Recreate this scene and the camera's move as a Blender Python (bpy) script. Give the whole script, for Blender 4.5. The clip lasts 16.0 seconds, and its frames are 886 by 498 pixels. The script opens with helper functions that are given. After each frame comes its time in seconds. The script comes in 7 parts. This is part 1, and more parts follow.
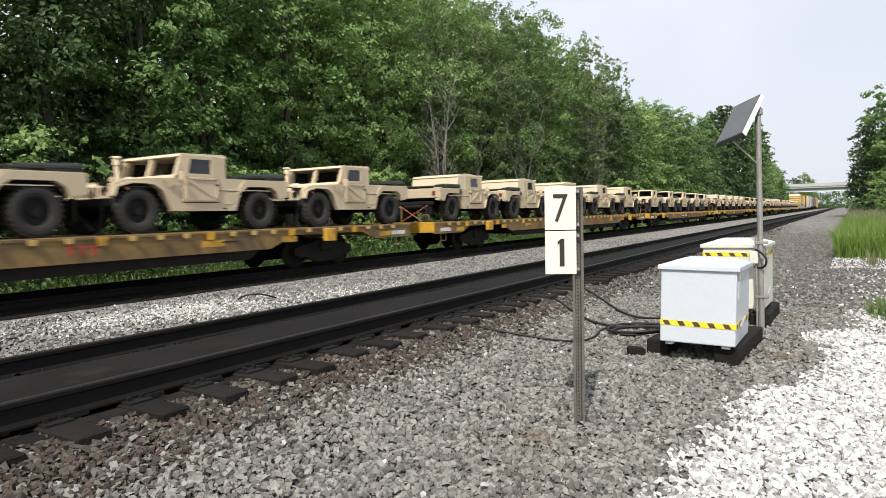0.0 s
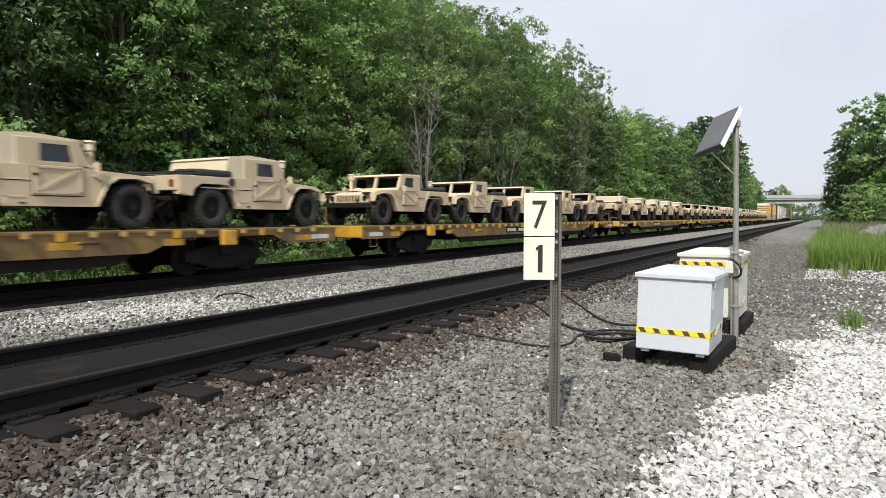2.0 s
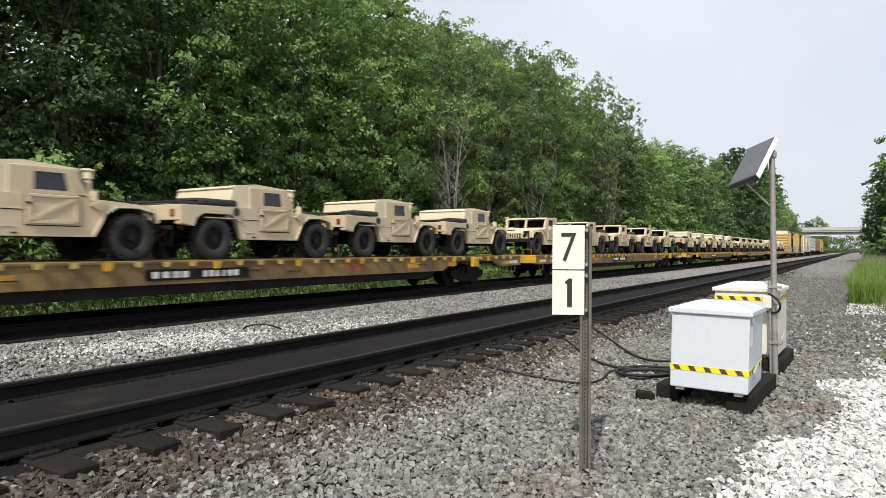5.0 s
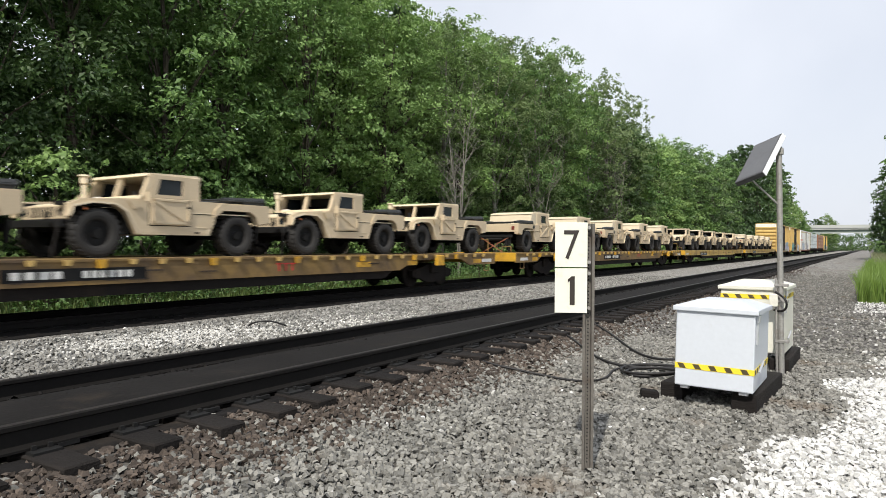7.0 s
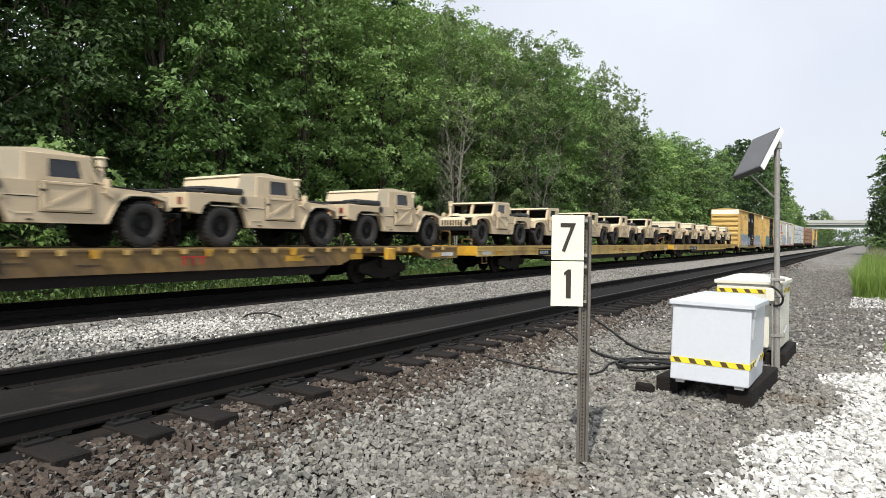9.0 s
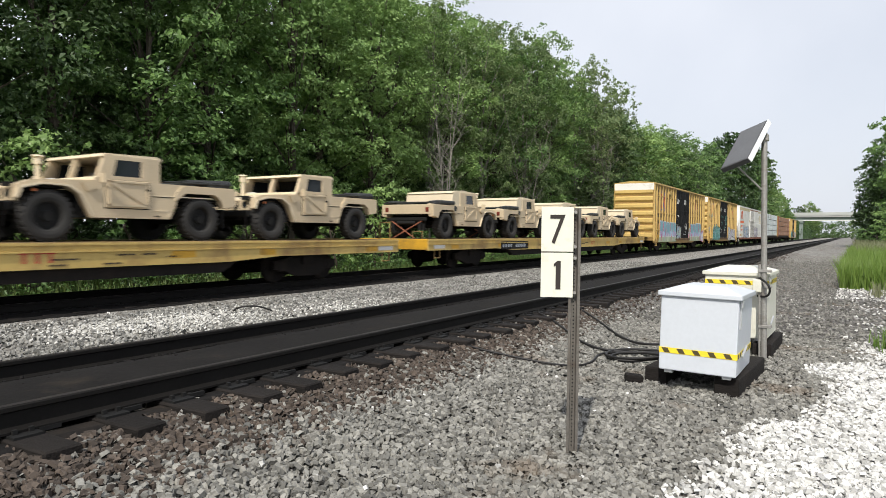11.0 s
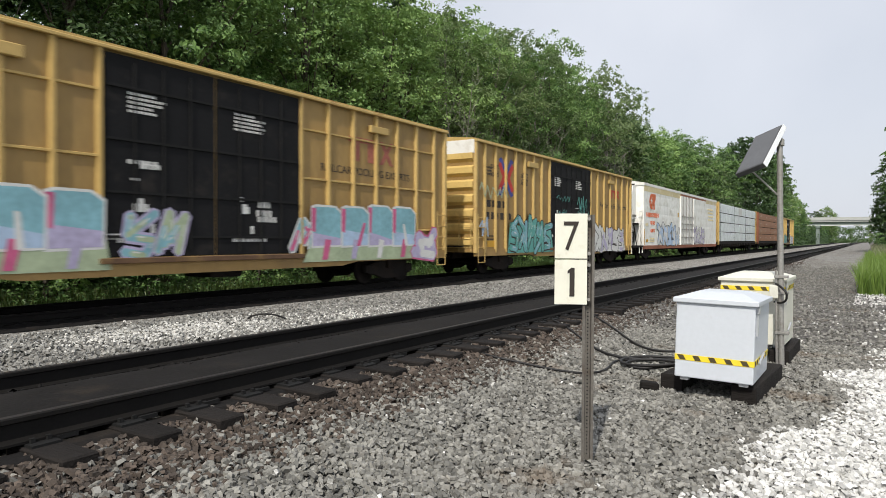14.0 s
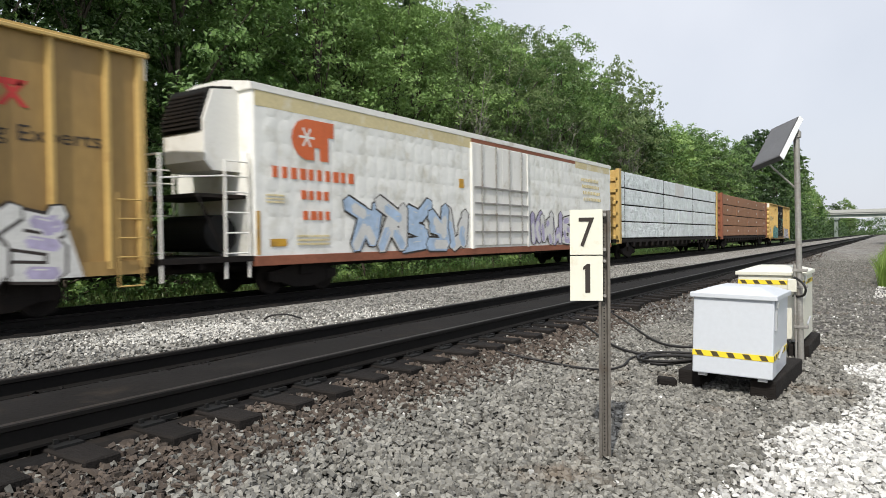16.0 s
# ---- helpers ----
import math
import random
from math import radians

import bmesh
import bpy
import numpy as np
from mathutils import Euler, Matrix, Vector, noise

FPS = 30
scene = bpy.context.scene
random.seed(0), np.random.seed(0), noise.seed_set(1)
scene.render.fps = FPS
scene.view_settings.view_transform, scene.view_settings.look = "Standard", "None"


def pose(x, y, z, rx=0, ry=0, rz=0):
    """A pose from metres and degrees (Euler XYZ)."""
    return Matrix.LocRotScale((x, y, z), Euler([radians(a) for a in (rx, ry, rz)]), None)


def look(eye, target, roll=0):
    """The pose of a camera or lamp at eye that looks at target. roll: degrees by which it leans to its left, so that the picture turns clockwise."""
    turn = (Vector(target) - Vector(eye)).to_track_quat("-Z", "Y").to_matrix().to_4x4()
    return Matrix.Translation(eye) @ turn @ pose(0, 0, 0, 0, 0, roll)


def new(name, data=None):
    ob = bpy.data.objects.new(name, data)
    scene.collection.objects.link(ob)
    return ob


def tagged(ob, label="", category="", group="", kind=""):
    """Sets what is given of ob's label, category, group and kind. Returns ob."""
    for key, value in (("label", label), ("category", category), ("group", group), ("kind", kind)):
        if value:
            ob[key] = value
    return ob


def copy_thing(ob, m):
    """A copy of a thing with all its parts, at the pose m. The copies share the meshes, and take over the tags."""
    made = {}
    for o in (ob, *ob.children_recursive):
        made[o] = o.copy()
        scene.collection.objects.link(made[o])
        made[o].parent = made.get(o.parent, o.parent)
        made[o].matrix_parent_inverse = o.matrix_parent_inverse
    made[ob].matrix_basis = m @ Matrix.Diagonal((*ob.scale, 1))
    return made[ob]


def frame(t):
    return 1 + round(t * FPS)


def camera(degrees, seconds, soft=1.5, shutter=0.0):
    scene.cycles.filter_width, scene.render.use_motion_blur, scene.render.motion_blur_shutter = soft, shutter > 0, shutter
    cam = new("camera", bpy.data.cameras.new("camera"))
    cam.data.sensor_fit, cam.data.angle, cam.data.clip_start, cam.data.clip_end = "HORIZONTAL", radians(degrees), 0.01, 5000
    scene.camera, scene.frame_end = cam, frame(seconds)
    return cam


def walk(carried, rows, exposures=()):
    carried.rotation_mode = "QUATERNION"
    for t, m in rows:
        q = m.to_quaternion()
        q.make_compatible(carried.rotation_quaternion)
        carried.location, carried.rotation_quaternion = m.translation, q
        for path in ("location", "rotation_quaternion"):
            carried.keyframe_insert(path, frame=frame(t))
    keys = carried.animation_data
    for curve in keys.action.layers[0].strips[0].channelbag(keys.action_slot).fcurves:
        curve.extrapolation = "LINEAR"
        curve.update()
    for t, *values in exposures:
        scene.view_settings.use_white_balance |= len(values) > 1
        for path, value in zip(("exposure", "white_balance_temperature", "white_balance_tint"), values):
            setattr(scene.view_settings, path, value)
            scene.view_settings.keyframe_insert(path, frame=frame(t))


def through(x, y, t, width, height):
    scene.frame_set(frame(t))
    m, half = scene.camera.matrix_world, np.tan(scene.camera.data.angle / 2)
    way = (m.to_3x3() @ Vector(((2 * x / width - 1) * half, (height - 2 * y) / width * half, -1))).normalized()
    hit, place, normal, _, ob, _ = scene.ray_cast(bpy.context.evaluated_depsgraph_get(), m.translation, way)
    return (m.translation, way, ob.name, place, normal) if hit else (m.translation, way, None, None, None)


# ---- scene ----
cam = camera(67.51, 16.0, soft=0.65, shutter=0.22)
PATH = [
    (0.0, pose(0.009, -0.122, 1.592, 87.08, 1.42, 31.36)),
    (0.5, pose(0.018, -0.133, 1.590, 86.72, 0.78, 30.69)),
    (1.0, pose(0.028, -0.137, 1.593, 86.70, 0.54, 30.29)),
    (1.5, pose(0.034, -0.135, 1.591, 87.12, 0.48, 30.31)),
    (2.0, pose(0.029, -0.128, 1.598, 87.31, 0.08, 29.79)),
    (2.5, pose(-0.002, -0.110, 1.601, 87.95, -0.02, 28.89)),
    (3.0, pose(-0.014, -0.024, 1.607, 89.06, -0.41, 29.36)),
    (3.5, pose(0.011, 0.013, 1.613, 89.66, -0.33, 30.82)),
    (4.0, pose(-0.001, -0.009, 1.607, 90.12, 0.05, 31.24)),
    (4.5, pose(-0.015, -0.010, 1.610, 90.18, -0.06, 31.86)),
    (5.0, pose(-0.014, -0.012, 1.605, 90.02, -0.12, 32.28)),
    (7.5, pose(0.002, 0.039, 1.607, 89.67, -0.29, 32.96)),
    (8.0, pose(-0.013, 0.046, 1.603, 89.37, -0.62, 32.94)),
    (8.5, pose(-0.029, 0.051, 1.603, 89.23, -0.85, 33.22)),
    (9.0, pose(-0.010, 0.062, 1.603, 89.14, -0.58, 32.60)),
    (9.5, pose(-0.001, 0.046, 1.597, 89.01, -0.17, 32.00)),
    (12.0, pose(-0.006, 0.049, 1.594, 88.45, -0.63, 31.62)),
    (12.5, pose(0.001, 0.056, 1.596, 88.59, -0.47, 31.39)),
    (13.0, pose(0.001, 0.048, 1.600, 88.82, -0.36, 31.34)),
    (13.5, pose(-0.000, 0.045, 1.600, 88.98, -0.37, 31.82)),
    (14.0, pose(-0.007, 0.047, 1.597, 89.16, -0.12, 32.84)),
    (14.5, pose(-0.009, 0.045, 1.599, 89.25, 0.22, 33.25)),
    (15.0, pose(-0.007, 0.045, 1.598, 89.19, 0.47, 33.59)),
    (15.5, pose(-0.006, 0.039, 1.597, 89.13, 0.63, 33.70)),
    (16.0, pose(-0.010, 0.043, 1.595, 89.03, 0.73, 34.04)),
]
walk(cam, PATH, exposures=[(0.0, 0.13), (1.0, 0.02), (4.0, 0.02), (5.2, 0.06), (7.3, 0.12), (9.0, 0.13), (12.0, 0.04), (13.0, 0.0), (13.5, -0.06), (14.5, -0.06), (16.0, 0.0)])

# ---- light ----
world = bpy.data.worlds.new("sky")
scene.world = world
world.use_nodes = True
wn = world.node_tree.nodes
wl = world.node_tree.links
sky = wn.new("ShaderNodeTexSky")
sky.sky_type = "NISHITA"
sky.sun_disc = False
sky.sun_elevation = radians(46)
sky.sun_rotation = radians(168)
sky.dust_density = 3.0
haze = wn.new("ShaderNodeMix")
haze.data_type = "RGBA"
cloud = wn.new("ShaderNodeTexNoise")
cloud.inputs["Scale"].default_value = 2.2
cloud.inputs["Detail"].default_value = 5
cloud_where = wn.new("ShaderNodeTexCoord")
wl.new(cloud_where.outputs["Generated"], cloud.inputs["Vector"])
veil = wn.new("ShaderNodeMapRange")
veil.inputs["From Min"].default_value, veil.inputs["From Max"].default_value = 0.3, 0.7
veil.inputs["To Min"].default_value, veil.inputs["To Max"].default_value = 0.74, 0.96
wl.new(cloud.outputs[0], veil.inputs["Value"])
wl.new(veil.outputs[0], haze.inputs["Factor"])
scale_sky = wn.new("ShaderNodeMix")
scale_sky.data_type = "RGBA"
scale_sky.blend_type = "MULTIPLY"
scale_sky.inputs["Factor"].default_value = 1.0
scale_sky.inputs[7].default_value = (0.1, 0.1, 0.1, 1)
wl.new(sky.outputs[0], scale_sky.inputs[6])
wl.new(scale_sky.outputs[2], haze.inputs[6])
haze.inputs[7].default_value = (0.90, 0.94, 1.03, 1)
wl.new(haze.outputs[2], wn["Background"].inputs["Color"])
wn["Background"].inputs["Strength"].default_value = 0.95

sun_data = bpy.data.lights.new("sun", "SUN")
sun_data.energy = 3.9
sun_data.angle = radians(1.2)
sun_data.color = (1.0, 0.95, 0.86)
sun = new("sun", sun_data)
sun.matrix_basis = look((0, 0, 30), (-0.25 * 20, 0.96 * 20, 30 - 20.5))


# ---- materials ----
def surf(name, col, rough=0.75, metal=0.0, var=0.25, big=0.6, fine=18.0, bump=0.15, dist=0.01,
         dirt=None, dirt_amount=0.5, dirt_scale=1.2, rnd=0.0, island=0.0, stretch=None, spec=0.5):
    """A worn surface: two scales of tone, optional dirt, fine relief."""
    m = bpy.data.materials.new(name)
    m.use_nodes = True
    n, l = m.node_tree.nodes, m.node_tree.links
    b = n["Principled BSDF"]
    tc = n.new("ShaderNodeTexCoord")
    src = tc.outputs["Object"]
    if stretch:
        mp = n.new("ShaderNodeMapping")
        mp.inputs["Scale"].default_value = stretch
        l.new(src, mp.inputs["Vector"])
        src = mp.outputs[0]
    n1 = n.new("ShaderNodeTexNoise")
    n1.inputs["Scale"].default_value = big
    n1.inputs["Detail"].default_value = 5
    n2 = n.new("ShaderNodeTexNoise")
    n2.inputs["Scale"].default_value = fine
    n2.inputs["Detail"].default_value = 4
    l.new(src, n1.inputs["Vector"])
    l.new(src, n2.inputs["Vector"])
    add = n.new("ShaderNodeMath")
    add.operation = "ADD"
    l.new(n1.outputs[0], add.inputs[0])
    l.new(n2.outputs[0], add.inputs[1])
    tone = add.outputs[0]
    mr = n.new("ShaderNodeMapRange")
    mr.inputs["From Min"].default_value = 0.6
    mr.inputs["From Max"].default_value = 1.4
    mr.inputs["To Min"].default_value = 1 - var
    mr.inputs["To Max"].default_value = 1 + var
    l.new(tone, mr.inputs["Value"])
    val = mr.outputs[0]
    if rnd or island:
        if island:
            g = n.new("ShaderNodeNewGeometry")
            r, amt = g.outputs["Random Per Island"], island
        else:
            g = n.new("ShaderNodeObjectInfo")
            r, amt = g.outputs["Random"], rnd
        m2 = n.new("ShaderNodeMapRange")
        m2.inputs["To Min"].default_value = 1 - amt
        m2.inputs["To Max"].default_value = 1 + amt
        l.new(r, m2.inputs["Value"])
        mu = n.new("ShaderNodeMath")
        mu.operation = "MULTIPLY"
        l.new(val, mu.inputs[0])
        l.new(m2.outputs[0], mu.inputs[1])
        val = mu.outputs[0]
    vm = n.new("ShaderNodeVectorMath")
    vm.operation = "SCALE"
    vm.inputs[0].default_value = col
    l.new(val, vm.inputs["Scale"])
    out = vm.outputs[0]
    if dirt:
        n3 = n.new("ShaderNodeTexNoise")
        n3.inputs["Scale"].default_value = dirt_scale
        n3.inputs["Detail"].default_value = 8
        n3.inputs["Roughness"].default_value = 0.65
        l.new(src, n3.inputs["Vector"])
        rp = n.new("ShaderNodeMapRange")
        rp.inputs["From Min"].default_value = 0.62 - 0.3 * dirt_amount
        rp.inputs["From Max"].default_value = 0.78 - 0.2 * dirt_amount
        l.new(n3.outputs[0], rp.inputs["Value"])
        mx = n.new("ShaderNodeMix")
        mx.data_type = "RGBA"
        l.new(rp.outputs[0], mx.inputs["Factor"])
        l.new(out, mx.inputs[6])
        mx.inputs[7].default_value = (*dirt, 1)
        out = mx.outputs[2]
    l.new(out, b.inputs["Base Color"])
    b.inputs["Roughness"].default_value = rough
    b.inputs["Metallic"].default_value = metal
    b.inputs["Specular IOR Level"].default_value = spec
    if bump:
        bp = n.new("ShaderNodeBump")
        bp.inputs["Strength"].default_value = bump
        bp.inputs["Distance"].default_value = dist
        l.new(n2.outputs[0], bp.inputs["Height"])
        l.new(bp.outputs[0], b.inputs["Normal"])
    return m


def leaf_material(name, col, col2, through=0.35):
    m = bpy.data.materials.new(name)
    m.use_nodes = True
    n, l = m.node_tree.nodes, m.node_tree.links
    b = n["Principled BSDF"]
    g = n.new("ShaderNodeNewGeometry")
    oi = n.new("ShaderNodeObjectInfo")
    mx = n.new("ShaderNodeMix")
    mx.data_type = "RGBA"
    mx.inputs[6].default_value = (*col, 1)
    mx.inputs[7].default_value = (*col2, 1)
    ad = n.new("ShaderNodeMath")
    ad.operation = "MULTIPLY_ADD"
    l.new(g.outputs["Random Per Island"], ad.inputs[0])
    ad.inputs[1].default_value = 0.6
    mm = n.new("ShaderNodeMath")
    mm.operation = "MULTIPLY"
    l.new(oi.outputs["Random"], mm.inputs[0])
    mm.inputs[1].default_value = 0.5
    l.new(mm.outputs[0], ad.inputs[2])
    l.new(ad.outputs[0], mx.inputs["Factor"])
    l.new(mx.outputs[2], b.inputs["Base Color"])
    b.inputs["Roughness"].default_value = 0.5
    tr = n.new("ShaderNodeBsdfTranslucent")
    l.new(mx.outputs[2], tr.inputs["Color"])
    ms = n.new("ShaderNodeMixShader")
    ms.inputs[0].default_value = through
    l.new(b.outputs[0], ms.inputs[1])
    l.new(tr.outputs[0], ms.inputs[2])
    l.new(ms.outputs[0], n["Material Output"].inputs["Surface"])
    return m


def glass_material(name, col=(0.02, 0.025, 0.03)):
    m = bpy.data.materials.new(name)
    m.use_nodes = True
    b = m.node_tree.nodes["Principled BSDF"]
    b.inputs["Base Color"].default_value = (*col, 1)
    b.inputs["Roughness"].default_value = 0.08
    return m


def ground_material():
    """Ballast by the tracks, pale dust between them, grass and soil beyond."""
    m = bpy.data.materials.new("ground_surface")
    m.use_nodes = True
    n, l = m.node_tree.nodes, m.node_tree.links
    b = n["Principled BSDF"]
    tc = n.new("ShaderNodeTexCoord")
    sx = n.new("ShaderNodeSeparateXYZ")
    l.new(tc.outputs["Object"], sx.inputs[0])
    wob = n.new("ShaderNodeTexNoise")
    wob.inputs["Scale"].default_value = 0.5
    wob.inputs["Detail"].default_value = 6
    l.new(tc.outputs["Object"], wob.inputs["Vector"])
    off = n.new("ShaderNodeMath")
    off.operation = "MULTIPLY_ADD"
    l.new(wob.outputs[0], off.inputs[0])
    off.inputs[1].default_value = 1.6
    l.new(sx.outputs[0], off.inputs[2])
    vor = n.new("ShaderNodeTexVoronoi")
    vor.inputs["Scale"].default_value = 20
    l.new(tc.outputs["Object"], vor.inputs["Vector"])
    hsv = n.new("ShaderNodeSeparateColor")
    l.new(vor.outputs["Color"], hsv.inputs[0])
    def ramp(pts):
        r = n.new("ShaderNodeValToRGB")
        e = r.color_ramp.elements
        while len(e) < len(pts):
            e.new(0.5)
        for k, (p, c) in zip(e, pts):
            k.position, k.color = p, (*c, 1)
        return r
    # darker than the loose stones, to paint shade into the gaps between them
    stone = ramp([(0, (0.04, 0.036, 0.032)), (0.6, (0.10, 0.092, 0.082)), (0.9, (0.17, 0.16, 0.145)), (1.0, (0.30, 0.29, 0.27))])
    l.new(hsv.outputs[0], stone.inputs[0])
    pale = ramp([(0, (0.11, 0.10, 0.09)), (0.6, (0.22, 0.21, 0.19)), (1.0, (0.42, 0.41, 0.38))])
    l.new(hsv.outputs[1], pale.inputs[0])
    soil = n.new("ShaderNodeTexNoise")
    soil.inputs["Scale"].default_value = 1.5
    soil.inputs["Detail"].default_value = 8
    l.new(tc.outputs["Object"], soil.inputs["Vector"])
    green = ramp([(0.3, (0.035, 0.05, 0.018)), (0.55, (0.07, 0.115, 0.028)), (0.75, (0.16, 0.17, 0.07))])
    l.new(soil.outputs[0], green.inputs[0])
    def step(src, lo, hi):
        r = n.new("ShaderNodeMapRange")
        r.inputs["From Min"].default_value, r.inputs["From Max"].default_value = lo, hi
        l.new(src, r.inputs["Value"])
        return r.outputs[0]
    def mix(f, a, c):
        x = n.new("ShaderNodeMix")
        x.data_type = "RGBA"
        l.new(f, x.inputs["Factor"])
        l.new(a, x.inputs[6])
        l.new(c, x.inputs[7])
        return x.outputs[2]
    base = mix(step(off.outputs[0], -5.4, -6.2), stone.outputs[0], pale.outputs[0])
    base = mix(step(off.outputs[0], -13.9, -14.3), base, green.outputs[0])
    base = mix(step(off.outputs[0], 2.6, 3.2), base, green.outputs[0])
    l.new(base, b.inputs["Base Color"])
    b.inputs["Roughness"].default_value = 0.9
    bp = n.new("ShaderNodeBump")
    bp.inputs["Strength"].default_value = 0.8
    bp.inputs["Distance"].default_value = 0.03
    l.new(vor.outputs["Distance"], bp.inputs["Height"])
    l.new(bp.outputs[0], b.inputs["Normal"])
    return m


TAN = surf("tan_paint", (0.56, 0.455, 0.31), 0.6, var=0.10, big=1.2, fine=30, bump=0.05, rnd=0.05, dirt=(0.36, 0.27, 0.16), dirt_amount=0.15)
# same tan made lighter: sun on tops and edges is put into the colour
TAN_SUNLIT = surf("tan_sunlit", (0.68, 0.58, 0.42), 0.6, var=0.07, big=1.5, fine=30, bump=0.05, rnd=0.04)
RUBBER = surf("tyre_rubber", (0.022, 0.021, 0.02), 0.85, var=0.3, big=5, fine=60, bump=0.2)
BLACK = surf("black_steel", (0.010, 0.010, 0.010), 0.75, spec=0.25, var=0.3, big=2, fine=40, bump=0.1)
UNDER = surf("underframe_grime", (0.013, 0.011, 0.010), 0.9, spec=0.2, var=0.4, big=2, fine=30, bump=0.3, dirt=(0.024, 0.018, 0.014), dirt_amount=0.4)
TARP = surf("black_tarpaulin", (0.025, 0.027, 0.027), 0.55, var=0.4, big=6, fine=25, bump=0.5, dist=0.03)
PANE = glass_material("dark_glass")
AMBER = surf("amber_lens", (0.42, 0.12, 0.035), 0.3, var=0.1, bump=0)
REDLENS = surf("red_lens", (0.16, 0.03, 0.02), 0.35, var=0.2, bump=0)
CAR_YELLOW = surf("weathered_yellow", (0.235, 0.147, 0.046), 0.7, var=0.22, big=0.5, fine=12, bump=0.1, rnd=0.05, dirt=(0.095, 0.062, 0.034), dirt_amount=0.7, dirt_scale=0.8)
PLAIN_YELLOW = surf("plain_car_yellow", (0.54, 0.385, 0.12), 0.55, var=0.16, big=0.5, fine=9, bump=0.05, dirt=(0.24, 0.14, 0.055), dirt_amount=0.45, dirt_scale=0.8)
DULL_INK = surf("lettering_grey", (0.26, 0.29, 0.33), 0.7, var=0.3, big=2, fine=20, bump=0)
BRIGHT_YELLOW = surf("fresh_yellow", (0.56, 0.31, 0.025), 0.55, var=0.2, big=2, fine=20, bump=0.05, dirt=(0.20, 0.12, 0.04), dirt_amount=0.45)
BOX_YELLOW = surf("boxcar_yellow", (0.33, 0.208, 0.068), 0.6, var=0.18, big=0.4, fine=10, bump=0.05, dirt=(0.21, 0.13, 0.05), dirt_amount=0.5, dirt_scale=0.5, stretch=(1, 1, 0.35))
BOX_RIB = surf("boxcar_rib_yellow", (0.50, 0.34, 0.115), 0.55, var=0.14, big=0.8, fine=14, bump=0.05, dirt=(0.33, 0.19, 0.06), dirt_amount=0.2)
# boxcar ends lighter than the sides: sunlight on them is in this colour
END_SUNLIT = surf("sunlit_end_yellow", (0.62, 0.435, 0.15), 0.55, var=0.12, big=0.8, fine=14, bump=0.05, dirt=(0.38, 0.24, 0.08), dirt_amount=0.25)
WHITE = surf("white_paint", (0.78, 0.77, 0.73), 0.55, var=0.06, big=0.8, fine=16, bump=0.04, dirt=(0.5, 0.46, 0.38), dirt_amount=0.2)
REEFER_WHITE = surf("reefer_white", (0.83, 0.83, 0.79), 0.45, var=0.10, big=1.6, fine=4.5, bump=0.25, dist=0.05, dirt=(0.60, 0.58, 0.50), dirt_amount=0.40, dirt_scale=1.4)
CREAM = surf("cream_stain", (0.62, 0.53, 0.30), 0.6, var=0.15, big=1, fine=12, bump=0.05, dirt=(0.72, 0.70, 0.62), dirt_amount=0.35)
DOOR_BLACK = surf("black_door_paint", (0.009, 0.009, 0.010), 0.75, spec=0.2, var=0.35, big=0.8, fine=14, bump=0.1, dirt=(0.030, 0.026, 0.023), dirt_amount=0.25)
ORANGE = surf("orange_paint", (0.62, 0.13, 0.035), 0.55, var=0.12, big=2, fine=20, bump=0.03)
RUST_DARK = surf("dark_rust", (0.11, 0.06, 0.032), 0.85, var=0.4, big=2, fine=16, bump=0.2, dirt=(0.24, 0.15, 0.05), dirt_amount=0.35)
RUST = surf("rust_brown", (0.24, 0.085, 0.045), 0.8, var=0.3, big=1, fine=16, bump=0.15)
RED = surf("red_paint", (0.48, 0.035, 0.03), 0.6, var=0.2, big=1.5, fine=16, bump=0.03)
RED_FADED = surf("faded_red_paint", (0.33, 0.10, 0.07), 0.7, var=0.3, big=1.5, fine=12, bump=0.03, dirt=(0.40, 0.26, 0.10), dirt_amount=0.3)
BLUE = surf("blue_paint", (0.045, 0.06, 0.28), 0.6, var=0.2, big=1.5, fine=16, bump=0.03)
INK = surf("lettering_black", (0.03, 0.022, 0.018), 0.7, var=0.3, big=2, fine=20, bump=0)
PALE_INK = surf("lettering_white", (0.62, 0.62, 0.60), 0.7, var=0.15, big=2, fine=20, bump=0)
SPRAY_CYAN = surf("spray_cyan", (0.20, 0.40, 0.46), 0.5, var=0.25, big=1.5, fine=8, bump=0)
SPRAY_PINK = surf("spray_pink", (0.52, 0.10, 0.22), 0.5, var=0.25, big=1.5, fine=8, bump=0)
SPRAY_LILAC = surf("spray_lilac", (0.40, 0.36, 0.52), 0.5, var=0.25, big=1.5, fine=8, bump=0)
SPRAY_GREEN = surf("spray_green", (0.36, 0.43, 0.28), 0.5, var=0.25, big=1.5, fine=8, bump=0)
SPRAY_TEAL = surf("spray_teal", (0.10, 0.34, 0.30), 0.5, var=0.3, big=1.5, fine=8, bump=0)
SPRAY_SKY = surf("spray_sky", (0.38, 0.50, 0.66), 0.5, var=0.25, big=1.2, fine=6, bump=0)
WRAP = surf("silver_wrap", (0.744, 0.800, 0.800), 0.3, var=0.28, big=1.3, fine=4, bump=0.9, dist=0.12, dirt=(0.80, 0.82, 0.85), dirt_amount=0.4)
LUMBER = surf("brown_lumber_wrap", (0.30, 0.15, 0.08), 0.7, var=0.2, big=0.8, fine=9, bump=0.3, dist=0.03)
STEEL = surf("galvanised_steel", (0.34, 0.33, 0.31), 0.55, metal=0.5, var=0.25, big=3, fine=40, bump=0.1, dirt=(0.16, 0.11, 0.07), dirt_amount=0.3, dirt_scale=4)
